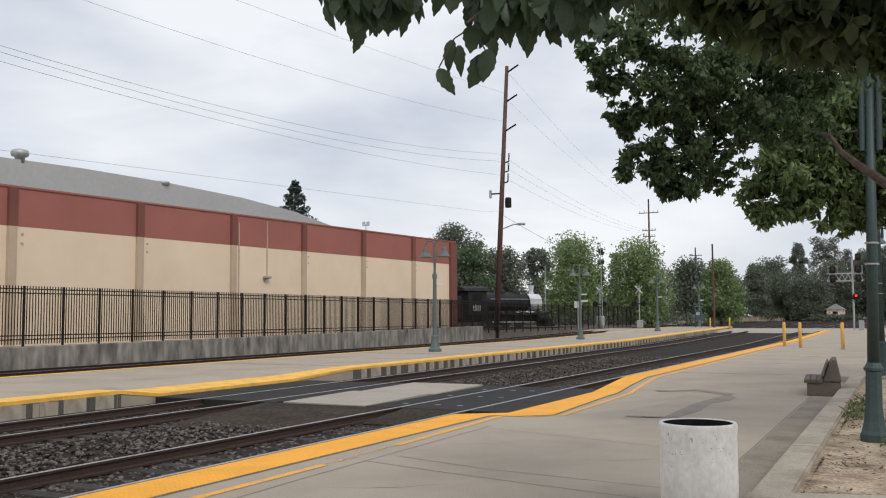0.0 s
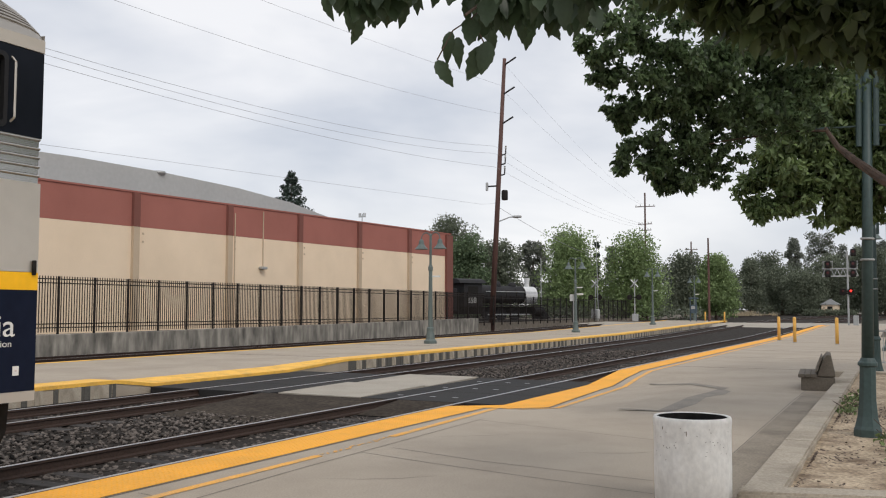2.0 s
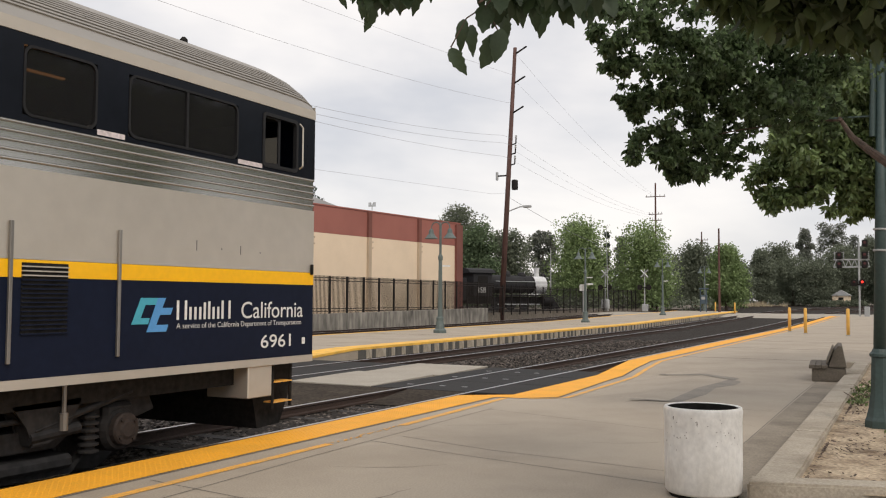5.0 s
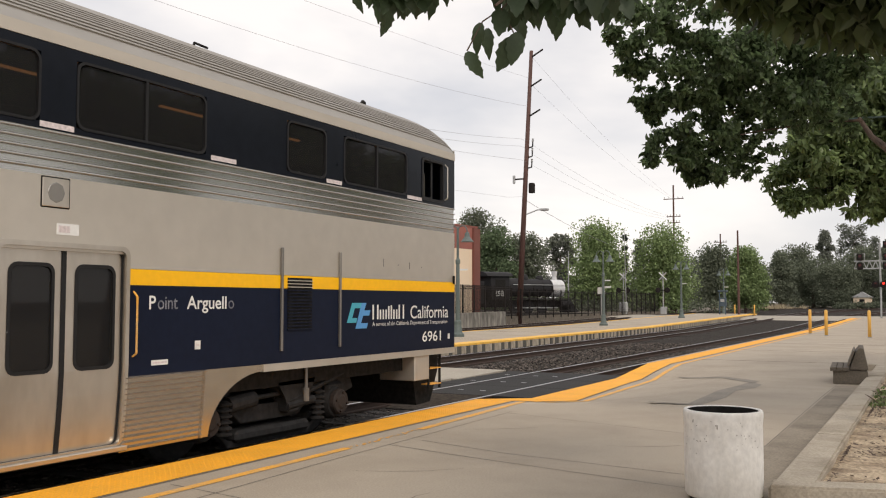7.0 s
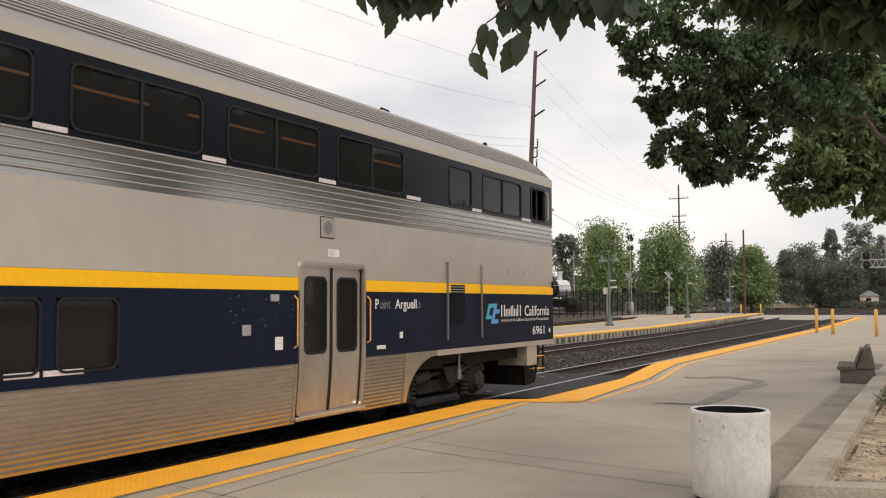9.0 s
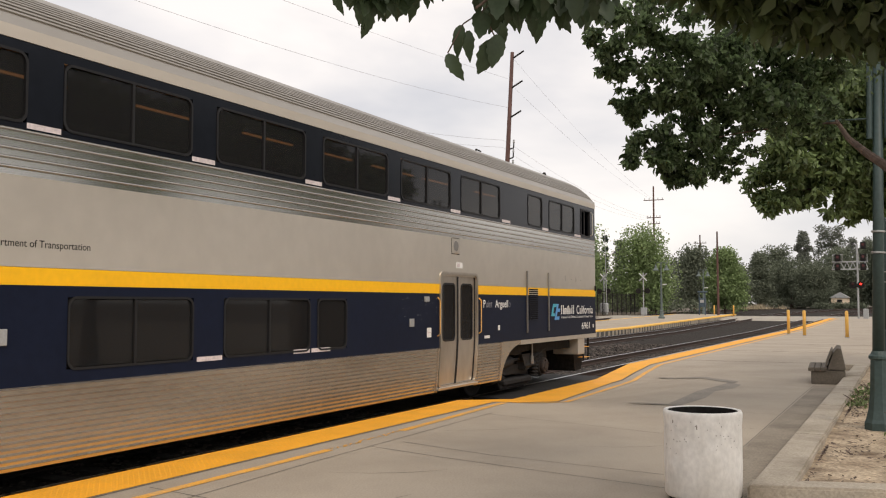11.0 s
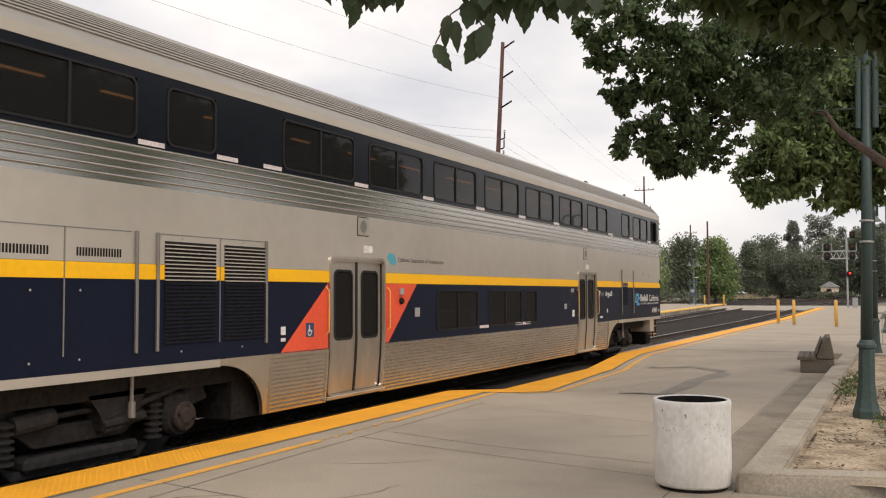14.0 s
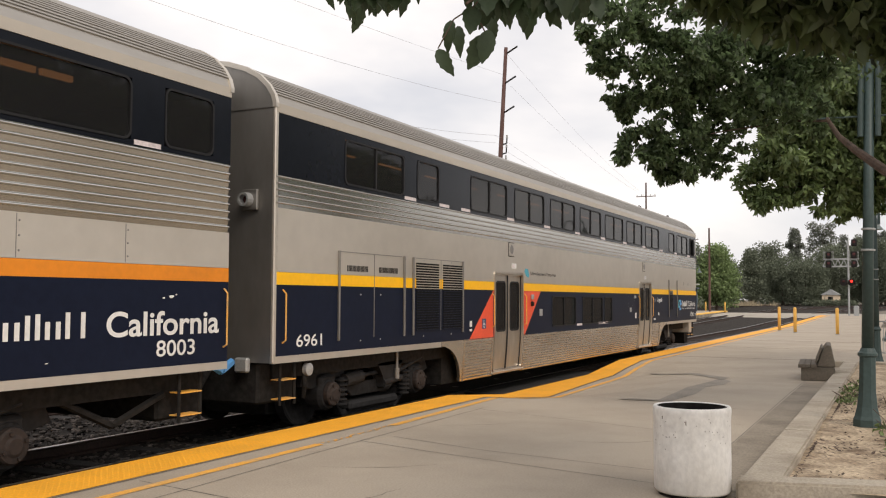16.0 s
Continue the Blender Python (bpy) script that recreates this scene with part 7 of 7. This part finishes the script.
def build_far_trees():
    rows = [("d", -44.9, 110, 13.9, 8.6), ("g", -37.8, 100, 10.5, 5.4), ("d", -36.4, 106, 10.0, 6.3), ("h", -38.1, 122, 11.5, 5.3), ("d", -36.0, 132, 13.3, 5.8), ("l", -30.5, 116, 11.6, 11.0),
            ("n", -29.3, 124, 11.7, 1.5), ("h", -32.4, 142, 12.1, 3.0), ("l", -22.6, 118, 10.9, 9.6), ("d", -22.7, 150, 10.5, 8.0), ("l", -13.8, 126, 8.9, 5.8), ("d", -15.6, 170, 10.8, 4.8),
            ("d", -11.0, 176, 9.2, 9.4), ("h", -10.3, 190, 16.0, 4.6), ("h", -5.7, 194, 17.5, 6.8), ("d", -3.2, 180, 11.4, 8.2), ("h", -0.5, 192, 14.5, 5.5), ("d", -14.5, 186, 12.5, 6.5), ("h", 4.5, 196, 15.5, 6.0), ("d", 5.5, 182, 12.5, 7.0), ("d", 2.0, 185, 13.0, 7.2), ("d", 8.8, 175, 12.7, 9.0)]
    for k, row in enumerate(rows):
        far_tree(*row, k)
    more = [("d", -52, 125, 12.0, 9), ("d", -26, 136, 8.5, 8), ("d", -33, 128, 9.0, 7), ("d", -17.5, 150, 8.0, 7), ("d", -7.0, 172, 8.0, 8), ("d", 16, 180, 12.5, 9), ("d", 24, 170, 12, 9), ("g", 14, 120, 8, 6)]
    for k, row in enumerate(more):
        far_tree(*row, 50 + k)
    r = np.random.default_rng(21)
    cl = []
    for j in range(70):
        x = -46 + j * 0.95
        y = 112 + 0.75 * max(0, x + 30) + r.uniform(-3, 3) + (48 if x > -15 else 0)
        cl.append(((x, y, 0.75 + 0.0085 * (y - 60)), (1.5, 1.5, r.uniform(0.7, 1.5)), 110))
    tagged(link("shrub_belt", leaf_mesh("shrub_belt", cl, 0.22, 0.1, 0.3, 1.4), "far_dark_hazed"), "dark shrubs along the far side of the crossing", "shrubs", kind="stuff")
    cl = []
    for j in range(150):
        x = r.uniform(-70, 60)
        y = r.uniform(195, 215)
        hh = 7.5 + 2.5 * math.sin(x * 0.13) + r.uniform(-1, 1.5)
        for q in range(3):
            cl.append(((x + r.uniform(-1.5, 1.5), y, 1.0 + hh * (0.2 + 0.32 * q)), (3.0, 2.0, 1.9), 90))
    tagged(link("distant_woodland", leaf_mesh("distant_woodland", cl, 0.36, 0.1, 0.3, 1.5), "far_dark_hazed"), "hazy dark wooded slope behind the crossing", "woodland", kind="stuff")
    cl = [((-6.5 + 0.5 * k, 168 + r.uniform(-0.5, 0.5), 1.0 + r.uniform(-0.1, 0.15)), (0.7, 0.7, 0.65), 130) for k in range(16)]
    tagged(link("hedge", leaf_mesh("hedge", cl, 0.2, 0.1, 0.3, 1.4), "far_dark_hazed"), "low dark hedge before the small house", "hedge", kind="stuff")
    # dry grass bank
    vs, fs = [], []
    for j in range(1500):
        x, y = -16.6 + 3.2 * r.normal() * (0.6 if j % 2 else 1.0), r.uniform(146, 162)
        b = 0.0085 * (y - 60) - 0.1
        h = r.uniform(0.15, 0.5) * (1.0 + 0.8 * math.sin(x * 1.7))
        a = r.uniform(0, 6.28)
        o = len(vs)
        vs += [(x - 0.10 * math.cos(a), y - 0.10 * math.sin(a), b), (x + 0.10 * math.cos(a), y + 0.10 * math.sin(a), b), (x + r.uniform(-0.3, 0.3), y, b + h)]
        fs.append((o, o + 1, o + 2))
    me = bpy.data.meshes.new("dry_grass")
    me.from_pydata(vs, [], fs)
    tagged(link("dry_grass", me, "drygrass"), "bank of tall dry straw-coloured grass", "grass", kind="stuff")
    # the conifer behind the warehouse
    tr = thing("conifer", "dark pointed conifer rising behind the warehouse roof", "tree", at=(-56.2, 90, 0))
    part("trunk", R((0, 0, 0), (0, 0, 17.2), 0.3, 0.05), "trunk", tr)
    cl = []
    for j in range(16):
        z = 11.0 + 6.5 * j / 15
        w = 4.5 * (1 - j / 16.5) ** 0.85 * (0.8 + 0.2 * math.sin(j * 2.3))
        for q in range(5):
            a = q * 1.26 + j * 0.7
            cl.append(((math.cos(a) * w * 0.6, math.sin(a) * w * 0.6, z - 0.15 * w), (w * 0.38, w * 0.38, 0.3), 55))
    link("crown", leaf_mesh("crown", cl, 0.16, 0.2, 0.3, 1.6), "needle", tr)


def build_weeds():
    r = np.random.default_rng(9)
    for p in ((8.25, 10.9), (8.3, 10.2), (7.6, 14.6), (7.62, 15.4), (7.58, 16.3), (7.66, 17.2), (8.2, 11.7), (8.6, 13.0)):
        w = thing("weed", "thin dry weed in the planting bed", "weed", "bed weeds", at=(*p, 0.08))
        bm = bmesh.new()
        for q in range(7):
            a, l = r.uniform(0, 6.28), r.uniform(0.25, 0.6) * (0.4 if p[0] < 7.7 else 1.0)
            mid = (0.08 * math.cos(a), 0.08 * math.sin(a), l * 0.6)
            tube(bm, [(0, 0, 0), mid, (0.2 * math.cos(a + 0.3), 0.2 * math.sin(a + 0.3), l)], 0.004, 4)
        part("stem", bm, "trunk", w)
        tagged(link("leaf_tuft", leaf_mesh("leaf_tuft", [((0, 0, 0.10), (0.2, 0.3, 0.06), 60)], 0.03), "leaf_light", w), kind="stuff")


M["leaf_far_fresh"] = material("far_fresh_leaf", (0.235, 0.315, 0.135), 0.7, var=0.12, grain=1.5, stain=0.3, island=0.25, tint=(0.12, 0.185, 0.072), translucent=0.35)


def build_reflection_wall():
    """Plain unseen wall on the platform side, added to darken what the train reflects."""
    tagged(part("wall_east", B(13.2, 13.6, 26, 76, -0.3, 4.7), "reflection_wall_brown"), "plain brown wall added out of view to darken train reflections", "wall", kind="structure")


# Dull brown for the added wall that the steel sides mirror.
M["reflection_wall_brown"] = material("reflection_wall", (0.25, 0.21, 0.17), 0.9, var=0.1, grain=8, stain=0.4)
build_reflection_wall()
build_can()
build_bench()
build_bollards()
build_railing()
lp = near_lamp((7.88, 12.4, 0.08), "platform street lamps")
copy_thing(lp, pose(7.72, 25.6, 0.0))
lp.matrix_world = pose(7.92, 12.4, 0.08, 0, 1.3, 0)
island_lamp()
build_island_sign()
build_utility_pole()
build_wires()
build_signals()
build_loco()
build_backdrop_house()
build_near_tree()
build_bed_trees()
build_far_trees()
build_weeds()


# ---------------------------------------------------------------- what moves
FRONT = [(0, 3.69), (1, 4.72), (2, 5.86), (2.5, 6.45), (3, 7.07), (3.5, 7.73), (4, 8.42), (6.5, 12.36), (7, 13.29), (7.5, 14.24), (8, 15.22), (8.5, 16.24), (9, 17.28),
         (11.5, 22.80), (12, 24.03), (12.5, 25.33), (13, 26.62), (13.5, 27.92), (14, 29.22), (14.5, 30.52), (15, 31.87), (15.5, 33.28), (16, 34.7)]
WHEEL_RADIUS = 0.46


def motions():
    for car in (lead_carriage, second_carriage):
        walk(car, [(t, pose(0, y, 0)) for t, y in FRONT])
    times, places = zip(*FRONT)
    turns = []
    for k in range(81):
        t = k * 0.2
        turns.append((t, -math.degrees(float(np.interp(t, times, places)) / WHEEL_RADIUS)))
    for wheel, y in WHEELSETS:
        walk(wheel, [(t, pose(0, y, 0.26, a, 0, 0)) for t, a in turns])


motions()
